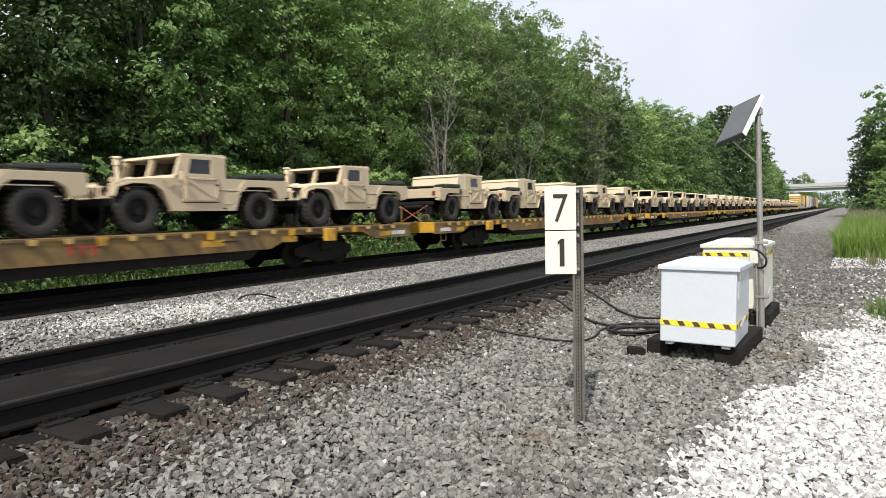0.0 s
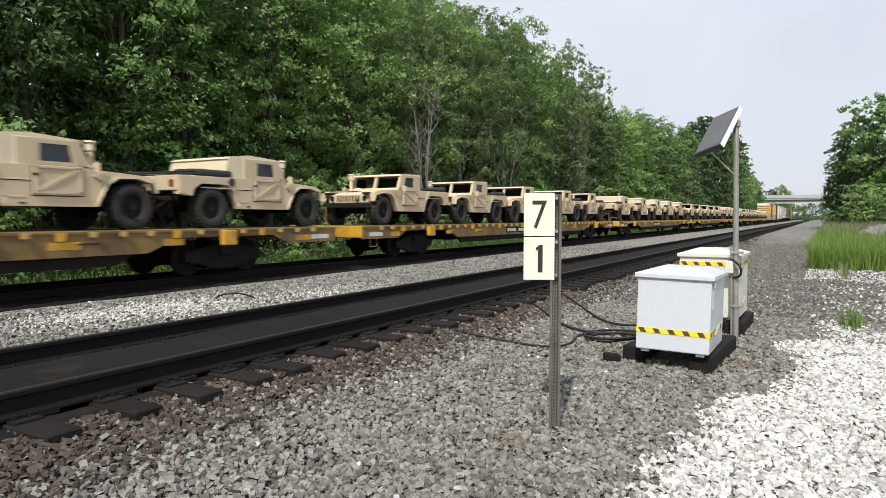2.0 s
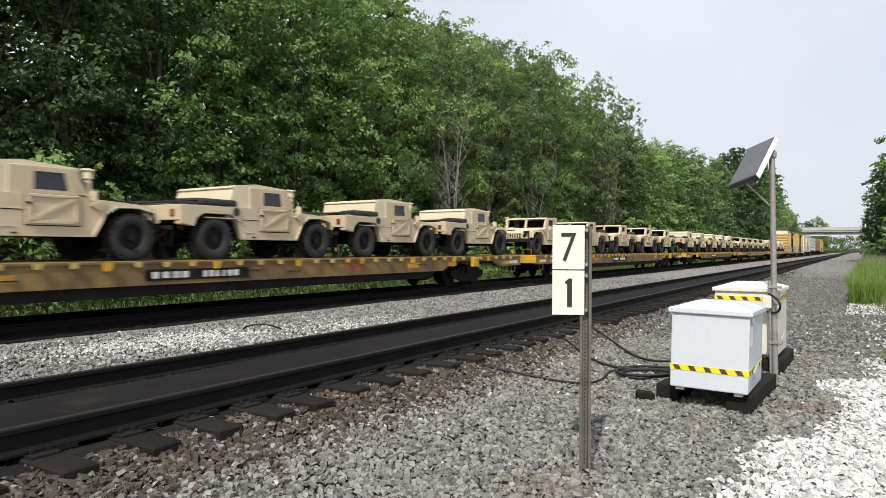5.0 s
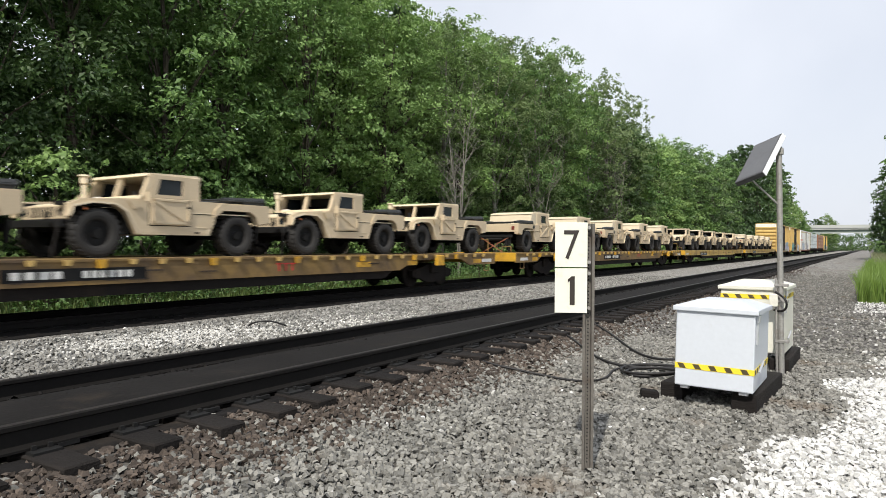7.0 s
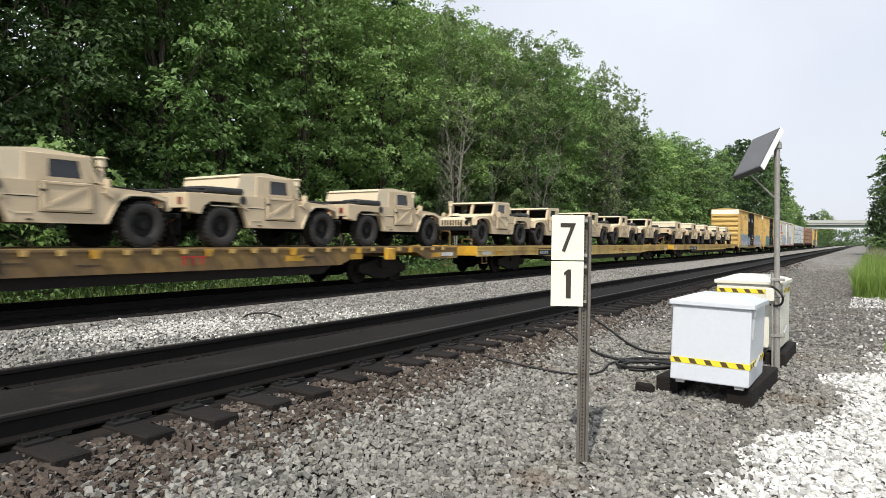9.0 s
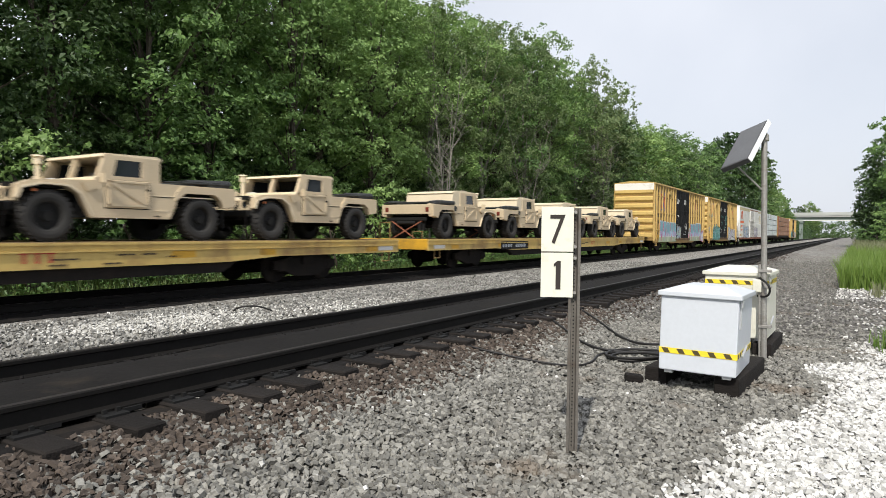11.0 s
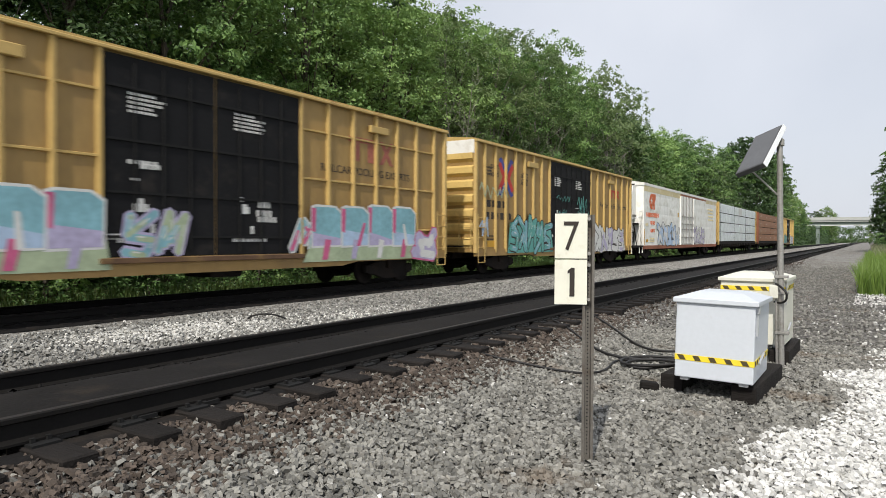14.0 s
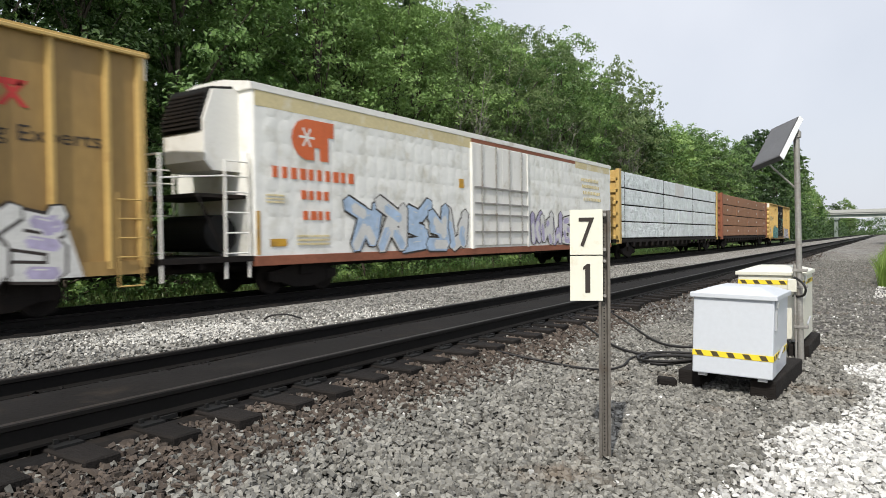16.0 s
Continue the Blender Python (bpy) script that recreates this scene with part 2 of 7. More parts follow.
ALU = surf("aluminium", (0.62, 0.63, 0.64), 0.4, metal=0.7, var=0.12, big=3, fine=30, bump=0.05)
POST_STEEL = surf("weathered_post", (0.15, 0.138, 0.122), 0.6, metal=0.3, var=0.3, big=4, fine=40, bump=0.1, dirt=(0.09, 0.065, 0.045), dirt_amount=0.35, dirt_scale=5)
CABINET = surf("cabinet_white", (0.58, 0.615, 0.665), 0.4, var=0.05, big=1.5, fine=22, bump=0.03, dirt=(0.48, 0.49, 0.50), dirt_amount=0.12, dirt_scale=2)
CABINET_OLD = surf("cabinet_cream", (0.70, 0.69, 0.60), 0.45, var=0.06, big=1.5, fine=22, bump=0.03, dirt=(0.5, 0.47, 0.38), dirt_amount=0.2, dirt_scale=2)
TAPE_DARK = surf("tape_worn_black", (0.075, 0.056, 0.022), 0.5, var=0.2, bump=0.02)
TAPE = surf("tape_yellow", (0.85, 0.66, 0.04), 0.45, var=0.06, bump=0.02)
PLATE_WHITE = surf("sign_white", (0.78, 0.77, 0.66), 0.4, var=0.05, big=3, fine=30, bump=0.02, dirt=(0.62, 0.58, 0.42), dirt_amount=0.15, dirt_scale=5)
TIMBER = surf("creosoted_timber", (0.0135, 0.0115, 0.0105), 0.85, spec=0.2, var=0.4, big=2, fine=25, bump=0.5, dist=0.02, dirt=(0.026, 0.021, 0.018), dirt_amount=0.3, rnd=0.25, stretch=(0.4, 2.5, 2.5))
RAIL = surf("rail_steel", (0.0075, 0.0066, 0.006), 0.75, spec=0.2, var=0.3, big=3, fine=40, bump=0.15)
RAIL_TOP = surf("worn_rail_head", (0.024, 0.021, 0.020), 0.55, metal=0.1, spec=0.3, var=0.3, big=2, fine=30, bump=0.05)
SLUDGE = surf("dust_and_shade_bed", (0.0125, 0.0115, 0.0112), 0.9, spec=0.15, var=0.35, big=1.4, fine=30, bump=0.35, dist=0.015, dirt=(0.030, 0.024, 0.019), dirt_amount=0.2, dirt_scale=2)
CELL = surf("solar_cells", (0.115, 0.118, 0.125), 0.45, var=0.15, big=3, fine=30, bump=0.02, spec=0.35)
# one frame in two colours: dark for its shaded rims, white for the sunlit side
PANEL_SHADE = surf("panel_rim_shade", (0.07, 0.07, 0.072), 0.5, var=0.1, big=3, fine=30, bump=0.03)
PANEL_SUNLIT = surf("panel_frame_sunlit", (0.72, 0.74, 0.76), 0.45, var=0.06, big=3, fine=30, bump=0.03)
CABLE = surf("black_cable", (0.012, 0.011, 0.011), 0.6, var=0.2, bump=0)
CONCRETE = surf("bridge_concrete", (0.42, 0.43, 0.41), 0.85, var=0.1, big=0.2, fine=3, bump=0.1)
GIRDER = surf("girder_grey_green", (0.20, 0.24, 0.22), 0.7, var=0.15, big=0.3, fine=4, bump=0.05)
BARK = surf("bark", (0.065, 0.052, 0.040), 0.9, var=0.4, big=2, fine=14, bump=0.6, dist=0.03, stretch=(3, 3, 0.6))
BARK_PALE = surf("pale_bark", (0.21, 0.195, 0.17), 0.9, var=0.3, big=2, fine=14, bump=0.4, dist=0.02, stretch=(3, 3, 0.6))
STONE_GREY = surf("crushed_stone", (0.196, 0.191, 0.173), 0.85, var=0.3, big=6, fine=60, bump=0.3, dist=0.004, island=0.50, dirt=(0.17, 0.13, 0.095), dirt_amount=0.22, dirt_scale=0.9)
STONE_BROWN = surf("dusty_stone", (0.070, 0.054, 0.043), 0.9, var=0.3, big=6, fine=60, bump=0.3, dist=0.004, island=0.5)
STONE_PALE = surf("pale_stone", (0.232, 0.228, 0.212), 0.85, var=0.25, big=3, fine=60, bump=0.3, dist=0.004, island=0.55, dirt=(0.15, 0.142, 0.128), dirt_amount=0.4, dirt_scale=0.35)
STONE_WHITE = surf("white_limestone", (0.55, 0.545, 0.525), 0.85, var=0.15, big=5, fine=60, bump=0.3, dist=0.004, island=0.38)
LEAF_A = leaf_material("leaf_green", (0.074, 0.155, 0.046), (0.21, 0.34, 0.10))
LEAF_B = leaf_material("leaf_light", (0.150, 0.262, 0.078), (0.345, 0.49, 0.165))
# for dark trees; in the wood's inner foliage it stands for shade
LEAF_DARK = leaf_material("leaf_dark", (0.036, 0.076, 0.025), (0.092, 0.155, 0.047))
LEAF_PALE = leaf_material("leaf_pale", (0.115, 0.205, 0.062), (0.29, 0.405, 0.14), 0.42)
SCATTER_WHITE = surf("dusty_limestone", (0.52, 0.51, 0.48), 0.85, var=0.15, big=5, fine=60, bump=0.2, dist=0.004, island=0.3)
FAR_BALLAST = surf("far_ballast", (0.19, 0.182, 0.168), 0.9, var=0.9, big=3, fine=11, bump=0.8, dist=0.03, dirt=(0.13, 0.105, 0.085), dirt_amount=0.35, dirt_scale=0.5, stretch=(1, 0.5, 1))
LEAF_GREY = leaf_material("leaf_grey_green", (0.095, 0.15, 0.058), (0.23, 0.31, 0.125), 0.42)
VERGE = leaf_material("verge_green", (0.055, 0.10, 0.025), (0.15, 0.20, 0.06))
GRASS = leaf_material("grass_blade", (0.10, 0.19, 0.03), (0.22, 0.32, 0.07))
WEED = leaf_material("dry_weed", (0.16, 0.19, 0.08), (0.32, 0.32, 0.20))


# ---- mesh helpers ----
def finish(bm, mat, name):
    me = bpy.data.meshes.new(name)
    bmesh.ops.recalc_face_normals(bm, faces=bm.faces)
    bm.to_mesh(me)
    bm.free()
    me.materials.append(mat)
    return me


def part(name, bm, mat, parent, label=""):
    ob = new(name, finish(bm, mat, name))
    ob.parent = parent
    return tagged(ob, label)


def shared(name, me, parent, m):
    """One more part on an existing mesh."""
    ob = new(name, me)
    ob.parent = parent
    ob.matrix_basis = m
    return ob


def box(bm, x0, x1, y0, y1, z0, z1, bevel=0.0, seg=1):
    r = bmesh.ops.create_cube(bm, size=1.0)
    vs = r["verts"]
    for v in vs:
        v.co = Vector(((x0 + x1) / 2 + v.co.x * (x1 - x0), (y0 + y1) / 2 + v.co.y * (y1 - y0), (z0 + z1) / 2 + v.co.z * (z1 - z0)))
    if bevel:
        es = list({e for v in vs for e in v.link_edges})
        bmesh.ops.bevel(bm, geom=es, offset=bevel, segments=seg, affect="EDGES", profile=0.5)
    return bm


def rod(bm, a, b, r, seg=8, r2=None):
    a, b = Vector(a), Vector(b)
    d = b - a
    m = Matrix.Translation((a + b) / 2) @ d.to_track_quat("Z", "Y").to_matrix().to_4x4()
    bmesh.ops.create_cone(bm, cap_ends=True, segments=seg, radius1=r, radius2=r if r2 is None else r2, depth=d.length, matrix=m)
    return bm


def prism(bm, pts, axis, lo, hi):
    """A polygon drawn in the two other axes, drawn out along axis."""
    def place(a, b, c):
        return {"x": (c, a, b), "y": (a, c, b), "z": (a, b, c)}[axis]
    v0 = [bm.verts.new(place(a, b, lo)) for a, b in pts]
    v1 = [bm.verts.new(place(a, b, hi)) for a, b in pts]
    bm.faces.new(v0)
    bm.faces.new(v1[::-1])
    k = len(pts)
    for i in range(k):
        bm.faces.new((v0[i], v0[(i + 1) % k], v1[(i + 1) % k], v1[i]))
    return bm


def B():
    return bmesh.new()


def quads_object(name, verts, quads, mat):
    """One mesh from numpy arrays of corners and three- or four-cornered faces."""
    me = bpy.data.meshes.new(name)
    me.vertices.add(len(verts))
    me.vertices.foreach_set("co", verts.astype(np.float32).ravel())
    me.loops.add(quads.size)
    me.loops.foreach_set("vertex_index", quads.astype(np.int32).ravel())
    me.polygons.add(len(quads))
    me.polygons.foreach_set("loop_start", np.arange(0, quads.size, quads.shape[1], dtype=np.int32))
    me.update(calc_edges=True)
    me.polygons.foreach_set("use_smooth", np.zeros(len(quads), dtype=bool))
    me.materials.append(mat)
    return me


def text_mesh(words, height, width_scale=1.0):
    """Words as a thin mesh in the plane y (reading way), z (up), facing +x."""
    cu = bpy.data.curves.new("words", "FONT")
    cu.body = words
    cu.size = height / 0.7
    cu.extrude = 0.002
    ob = new("words", cu)
    me = bpy.data.meshes.new_from_object(ob.evaluated_get(bpy.context.evaluated_depsgraph_get()))
    bpy.data.objects.remove(ob)
    me.transform(Matrix(((0, 0, 1, 0), (width_scale, 0, 0, 0), (0, 1, 0, 0), (0, 0, 0, 1))))
    return me


def lettering(name, words, height, width, mat, parent, x, y, z):
    me = text_mesh(words, height)
    ys = [v.co.y for v in me.vertices]
    k = width / (max(ys) - min(ys))
    me.transform(Matrix.Diagonal((1, k, 1, 1)))
    me.materials.append(mat)
    ob = new(name, me)
    ob.parent = parent
    ob.matrix_basis = pose(x, y, z)
    return ob


def word_bars(bm, x, y, z, height, count, pitch, rng):
    """Bars in place of writing, one a letter."""
    for i in range(count):
        w = pitch * rng.uniform(0.5, 0.75)
        box(bm, x - 0.01, x + 0.005, y + i * pitch, y + i * pitch + w, z, z + height)
    return bm


# ---- ground, ballast, tracks ----
NEAR, FAR = -5.18, -13.4
NEAR_TOP, FAR_TOP = 0.50, 0.26
PROFILE = [(-900, 2.0), (-60, 2.0), (-30, 0.9), (-18.5, 0.0), (-16.2, -0.15), (-15.2, 0.02), (-12.0, 0.03), (-11.4, 0.0), (-7.6, 0.02),
           (-6.6, 0.26), (-3.95, 0.245), (-2.6, 0.02), (0, 0.0), (2, 0.0), (8, 0.15), (60, 1.0), (900, 1.0)]


def ground_z(x):
    xs, zs = zip(*PROFILE)
    return np.interp(x, xs, zs)


gx = np.array(sorted(set([p[0] for p in PROFILE] + list(np.linspace(-30, 8, 96)))))
gy = np.array([-600, -60, -10] + list(np.linspace(-5, 40, 91)) + list(range(45, 200, 5)) + [300, 500, 900, 2500])
gv = []
for y in gy:
    for x in gx:
        bumpy = 0.02 * noise.noise(Vector((x * 0.9, y * 0.9, 0))) if -40 < x < 20 and y < 200 else 0
        gv.append((x, y, float(ground_z(x)) + bumpy))
nx = len(gx)
gq = [(j * nx + i, j * nx + i + 1, (j + 1) * nx + i + 1, (j + 1) * nx + i) for j in range(len(gy) - 1) for i in range(nx - 1)]
ground_mesh = quads_object("ground", np.array(gv), np.array(gq), ground_material())
ground_mesh.polygons.foreach_set("use_smooth", [True] * len(gq))
tagged(new("ground", ground_mesh), "ballast shoulder, dusty middle strip and grassy verge", "ground", kind="structure")

# a broken block: a four-cornered foot, a smaller top, chipped at random; its underside stays open
CORNERS = np.array([(-1, -1, -0.9), (1, -1, -0.9), (1, 1, -0.9), (-1, 1, -0.9), (-0.72, -0.72, 0.85), (0.72, -0.72, 0.85), (0.72, 0.72, 0.85), (-0.72, 0.72, 0.85)], float)
SIDES = np.array([(4, 5, 6), (4, 6, 7), (0, 1, 5), (0, 5, 4), (1, 2, 6), (1, 6, 5), (2, 3, 7), (2, 7, 6), (3, 0, 4), (3, 4, 7)])


def stones(name, x, y, size, mat, label, seed, lift=0.0):
    """Broken stones lying on the ground, one angular block each."""
    r = np.random.RandomState(seed)
    k = len(x)
    v = CORNERS[None] * (1 + r.uniform(-0.42, 0.22, (k, 8, 3)))
    v *= (size * r.uniform(0.55, 1.15, k))[:, None, None] * 0.5 * np.stack([r.uniform(0.75, 1.25, k), r.uniform(0.6, 0.95, k), r.uniform(0.45, 0.85, k)], 1)[:, None, :]
    q = r.normal(size=(k, 4)) * np.array([1.0, 0.30, 0.30, 1.0])
    q /= np.linalg.norm(q, axis=1)[:, None]
    w, a, b, c = q.T
    rot = np.stack([1 - 2 * (b * b + c * c), 2 * (a * b - w * c), 2 * (a * c + w * b),
                    2 * (a * b + w * c), 1 - 2 * (a * a + c * c), 2 * (b * c - w * a),
                    2 * (a * c - w * b), 2 * (b * c + w * a), 1 - 2 * (a * a + b * b)], 1).reshape(k, 3, 3)
    v = np.einsum("kij,knj->kni", rot, v)
    z = ground_z(x) + size * r.uniform(-0.05, 0.62, k) + lift
    v += np.stack([x, y, z], 1)[:, None, :]
    f = (SIDES[None] + 8 * np.arange(k)[:, None, None]).reshape(-1, 3)
    return tagged(new(name, quads_object(name, v.reshape(-1, 3), f, mat)), label, "gravel", kind="stuff")


def white_share(x, y):
    """How white the ground is: the limestone apron beside the track."""
    edge = np.interp(y, [3, 4.7, 5.9, 6.6, 7.4, 8.2, 9.1, 9.6], [-1.05, -0.92, -0.80, -0.45, -0.25, -0.3, -0.5, -0.1]) + 0.05 * np.sin(y * 4.1) + 0.05 * np.sin(y * 9.3 + x * 3)
    s = np.clip((x - edge) / 0.35, 0, 0.95)
    s = np.where((y > 9.5) & (y < 19.0), s * 0.45 * (0.5 + 0.5 * np.sin(y * 1.9 + x * 2.5)), s)
    s = np.where((y > 19.0) & (x > -0.35), 0.95, s)
    return np.where(y > 23, 0, s)


fb_x = np.linspace(-3.9, -0.2, 10)
fb_y = np.concatenate([np.arange(30, 60, 1.0), np.arange(60, 700, 20.0)])
fb_v = [(x + 0.25 * noise.noise(Vector((x, y, 1))) * (i == len(fb_x) - 1), y, float(ground_z(x)) + float(np.interp(y, [33, 60], [-0.03, 0.05])) + 0.02 * noise.noise(Vector((x * 2, y * 2, 5)))) for y in fb_y for i, x in enumerate(fb_x)]
fb_q = [(j * 10 + i, j * 10 + i + 1, j * 10 + i + 11, j * 10 + i + 10) for j in range(len(fb_y) - 1) for i in range(9)]
tagged(new("ballast_shoulder", quads_object("ballast_shoulder", np.array(fb_v), np.array(fb_q), FAR_BALLAST)), "grey ballast shoulder running on into the distance", "ballast", kind="structure")

rs = np.random.RandomState(5)
sx = rs.uniform(-4.3, 2.4, 98000)
sy = 0.9 + 10.6 * rs.uniform(0, 1, 98000) ** 0.95
seen = (sx < 0.10 * sy + 0.9) & (sy > 1.2)
sx, sy = sx[seen], sy[seen]
fx = rs.uniform(-4.0, 2.0, 21000)
fy = 11 + 55 * rs.uniform(0, 1, 21000) ** 1.35
sx, sy = np.concatenate([sx, fx]), np.concatenate([sy, fy])
is_white = rs.uniform(0, 1, len(sx)) < white_share(sx, sy)
is_brown = ~is_white & (rs.uniform(0, 1, len(sx)) < np.clip((-3.15 - sx) / 0.6, 0, 0.85))
grey = ~is_white & ~is_brown & ~((sy > 23) & (sx > -0.3))
stones("ballast_stones", sx[grey], sy[grey], 0.052, STONE_GREY, "grey angular crushed stone beside the track", 1)
stones("dusty_ballast_stones", sx[is_brown], sy[is_brown], 0.054, STONE_BROWN, "brown dust-coated stones along the tie ends", 2)
stones("limestone_gravel", sx[is_white], sy[is_white], 0.052, STONE_WHITE, "bright white limestone gravel apron", 3, 0.01)
wx = rs.uniform(-3.4, 1.0, 260)
wy = rs.uniform(2, 20, 260)
stones("stray_limestone", wx, wy, 0.04, STONE_WHITE, "stray white stones on the grey ballast", 4, 0.025)
mx_ = rs.uniform(-11.6, -6.9, 19000)
my_ = 3.0 + 34 * rs.uniform(0, 1, 19000) ** 1.3
stones("middle_ballast", mx_, my_, 0.062, STONE_PALE, "pale dusty ballast between the two tracks", 6)
px_ = np.concatenate([rs.normal(-9.9, 0.55, 1300), rs.normal(-9.0, 0.6, 420)])
py_ = np.concatenate([rs.normal(7.2, 1.0, 1300), rs.normal(9.8, 1.6, 420)])
stones("spilled_limestone", px_, py_, 0.05, SCATTER_WHITE, "patch of spilled white stone between the tracks", 8, 0.02)


def rail_profile(c, top):
    pts = [(-0.07, -0.165), (0.07, -0.165), (0.07, -0.15), (0.012, -0.135), (0.010, -0.045), (0.036, -0.032), (0.036, -0.006), (0.03, 0.0),
           (-0.03, 0.0), (-0.036, -0.006), (-0.036, -0.032), (-0.010, -0.045), (-0.012, -0.135), (-0.07, -0.15)]
    return [(c + a, top + b) for a, b in pts]


def track(name, cx, top, label):
    t = tagged(new(name), label, "railway track", kind="structure")
    for side in (-0.753, 0.753):
        rail = part("rail", prism(B(), rail_profile(cx + side, top), "y", -60, 900), RAIL, t, "black grimy rail with a dull worn head")
        part("rail_head", box(B(), cx + side - 0.027, cx + side + 0.027, -60, 900, top, top + 0.003), RAIL_TOP, rail, "dull worn running surface")
    tie_mesh = finish(box(B(), -1.3, 1.3, -0.115, 0.115, -0.17, 0, 0.012), TIMBER, "tie")
    pm = B()
    for side in (-0.753, 0.753):
        box(pm, side - 0.18, side + 0.18, -0.09, 0.09, 0, 0.016)
        for u in (-0.1, 0.1):
            for v in (-0.05, 0.05):
                box(pm, side + u - 0.014, side + u + 0.014, v - 0.014, v + 0.014, 0.016, 0.045)
    plates = finish(pm, BLACK, "tie_plate")
    am = B()
    for side in (-0.753, 0.753):
        box(am, side - 0.085, side + 0.085, 0.12, 0.15, -0.01, 0.02)
        box(am, side + 0.07, side + 0.10, 0.10, 0.24, -0.005, 0.022)
    anchors = finish(am, BLACK, "rail_anchor")
    r = random.Random(3)
    z = top - 0.183
    for i in range(84):
        y = -2 + i * 0.52
        m = pose(cx + r.uniform(-0.06, 0.06), y + r.uniform(-0.03, 0.03), z, 0, 0, r.uniform(-1.5, 1.5))
        tie = shared("tie", tie_mesh, t, m)
        shared("tie_plate", plates, tie, Matrix())
        shared("rail_anchor", anchors, tie, Matrix())
    bm = B()
    for i in range(240):
        y = -2 + (84 + i) * 0.52
        box(bm, cx - 1.3, cx + 1.3, y - 0.115, y + 0.115, z - 0.17, z)
    rest = part("far_ties", bm, TIMBER, t)
    rest["kind"] = "stuff"
    return t


near_track = track("near_track", NEAR, NEAR_TOP, "empty track black with coal dust, timber ties half buried")
far_track = track("far_track", FAR, FAR_TOP, "track under the passing train, in its shade")

# coal dust between and beside the rails of the near track, painted train shade round the far one
def dust_bed(name, x0, x1, z, label, ripple):
    ys = np.concatenate([np.arange(-8, 40, 0.25), np.arange(40, 300, 8)])
    xs = np.linspace(x0, x1, 9)
    v, k = [], len(xs)
    for y in ys:
        for i, x in enumerate(xs):
            edge = 0.06 if i in (0, k - 1) else 0
            v.append((x + edge * noise.noise(Vector((x, y * 1.7, 3))), y, z - (0.05 if edge else 0) + ripple * noise.noise(Vector((x * 2, y * 1.3, 7)))))
    q = [(j * k + i, j * k + i + 1, (j + 1) * k + i + 1, (j + 1) * k + i) for j in range(len(ys) - 1) for i in range(k - 1)]
    me = quads_object(name, np.array(v), np.array(q), SLUDGE)
    me.polygons.foreach_set("use_smooth", [True] * len(q))
    tagged(new(name, me), label, "dust bed", kind="structure")


dust_bed("dust_bed_near", NEAR - 0.66, NEAR + 0.66, NEAR_TOP - 0.115, "smooth dark coal dust packed between the rails", 0.012)
dust_bed("dust_bed_near_side", NEAR + 0.80, NEAR + 0.98, NEAR_TOP - 0.20, "dark dust along the outer rail", 0.02)
dust_bed("dust_bed_far_side", NEAR - 1.2, NEAR - 0.80, NEAR_TOP - 0.17, "dark dust along the outer rail", 0.02)
# no dust here: the dark sheet paints the shade under the train
dust_bed("dust_bed_far", FAR - 1.5, FAR + 1.45, FAR_TOP - 0.172, "dark sheet round the far ties, coloured as the train's shade", 0.012)
stones("dust_lumps", NEAR + rs.uniform(-0.62, -0.3, 700), rs.uniform(2, 24, 700), 0.05, SLUDGE, "dark lumps along the inner rail", 9, 0.09)


def cable(name, pts, r, label):
    cu = bpy.data.curves.new(name, "CURVE")
    cu.dimensions = "3D"
    cu.bevel_depth = r
    cu.bevel_resolution = 2
    sp = cu.splines.new("NURBS")
    sp.points.add(len(pts) - 1)
    for p, c in zip(sp.points, pts):
        p.co = (*c, 1)
    sp.use_endpoint_u = True
    sp.order_u = 4
    tmp = new("tmp", cu)
    me = bpy.data.meshes.new_from_object(tmp.evaluated_get(bpy.context.evaluated_depsgraph_get()))
    bpy.data.objects.remove(tmp)
    me.materials.append(CABLE)
    return tagged(new(name, me), label, "cable")


def laid(pts, up=0.05):
    """Points on the ground plan lifted onto the ballast."""
    return [(x, y, float(ground_z(x)) + up + d) for x, y, d in pts]


cable("signal_cable", laid([(-4.25, 7.0, 0), (-3.75, 6.72, 0), (-3.4, 6.85, 0), (-3.05, 6.94, 0), (-2.68, 7.13, 0), (-2.56, 7.6, 0), (-2.72, 8.1, 0), (-2.55, 8.5, 0), (-2.1, 8.55, 0.02), (-1.7, 8.3, 0.08)]), 0.013, "thin black cable trailing over the ballast")
cable("signal_cable", laid([(-4.3, 9.9, 0.02), (-3.9, 9.55, 0), (-3.3, 8.75, 0), (-2.9, 8.36, 0), (-2.5, 8.42, 0), (-2.1, 8.6, 0.02), (-1.6, 8.5, 0.1)]), 0.017, "black cable running from the rail to the cabinet")
cable("signal_cable", laid([(-4.2, 11.2, 0.03), (-3.6, 10.6, 0), (-2.85, 9.4, 0), (-2.4, 9.05, 0.02), (-2.1, 9.05, 0.06), (-1.7, 9.4, 0.12)]), 0.017, "black cable running from the rail to the far cabinet")
for k in range(2):
    o = 0.2 * k
    cable("coiled_cable", laid([(-1.55, 8.3 + o, 0.12), (-1.9, 8.15 - o, 0.05 + 0.02 * k), (-2.25 - o, 7.8 + 0.02 * k, 0.02 * k), (-2.55 - 0.6 * o, 8.0 + o, 0.01), (-2.55, 8.4 + o, 0.02 * k), (-2.2, 8.55 + o, 0.03), (-1.9, 8.3 + 1.5 * o, 0.04), (-1.5, 8.2 + o, 0.1)]), 0.017, "black cable looped beside the cabinet")
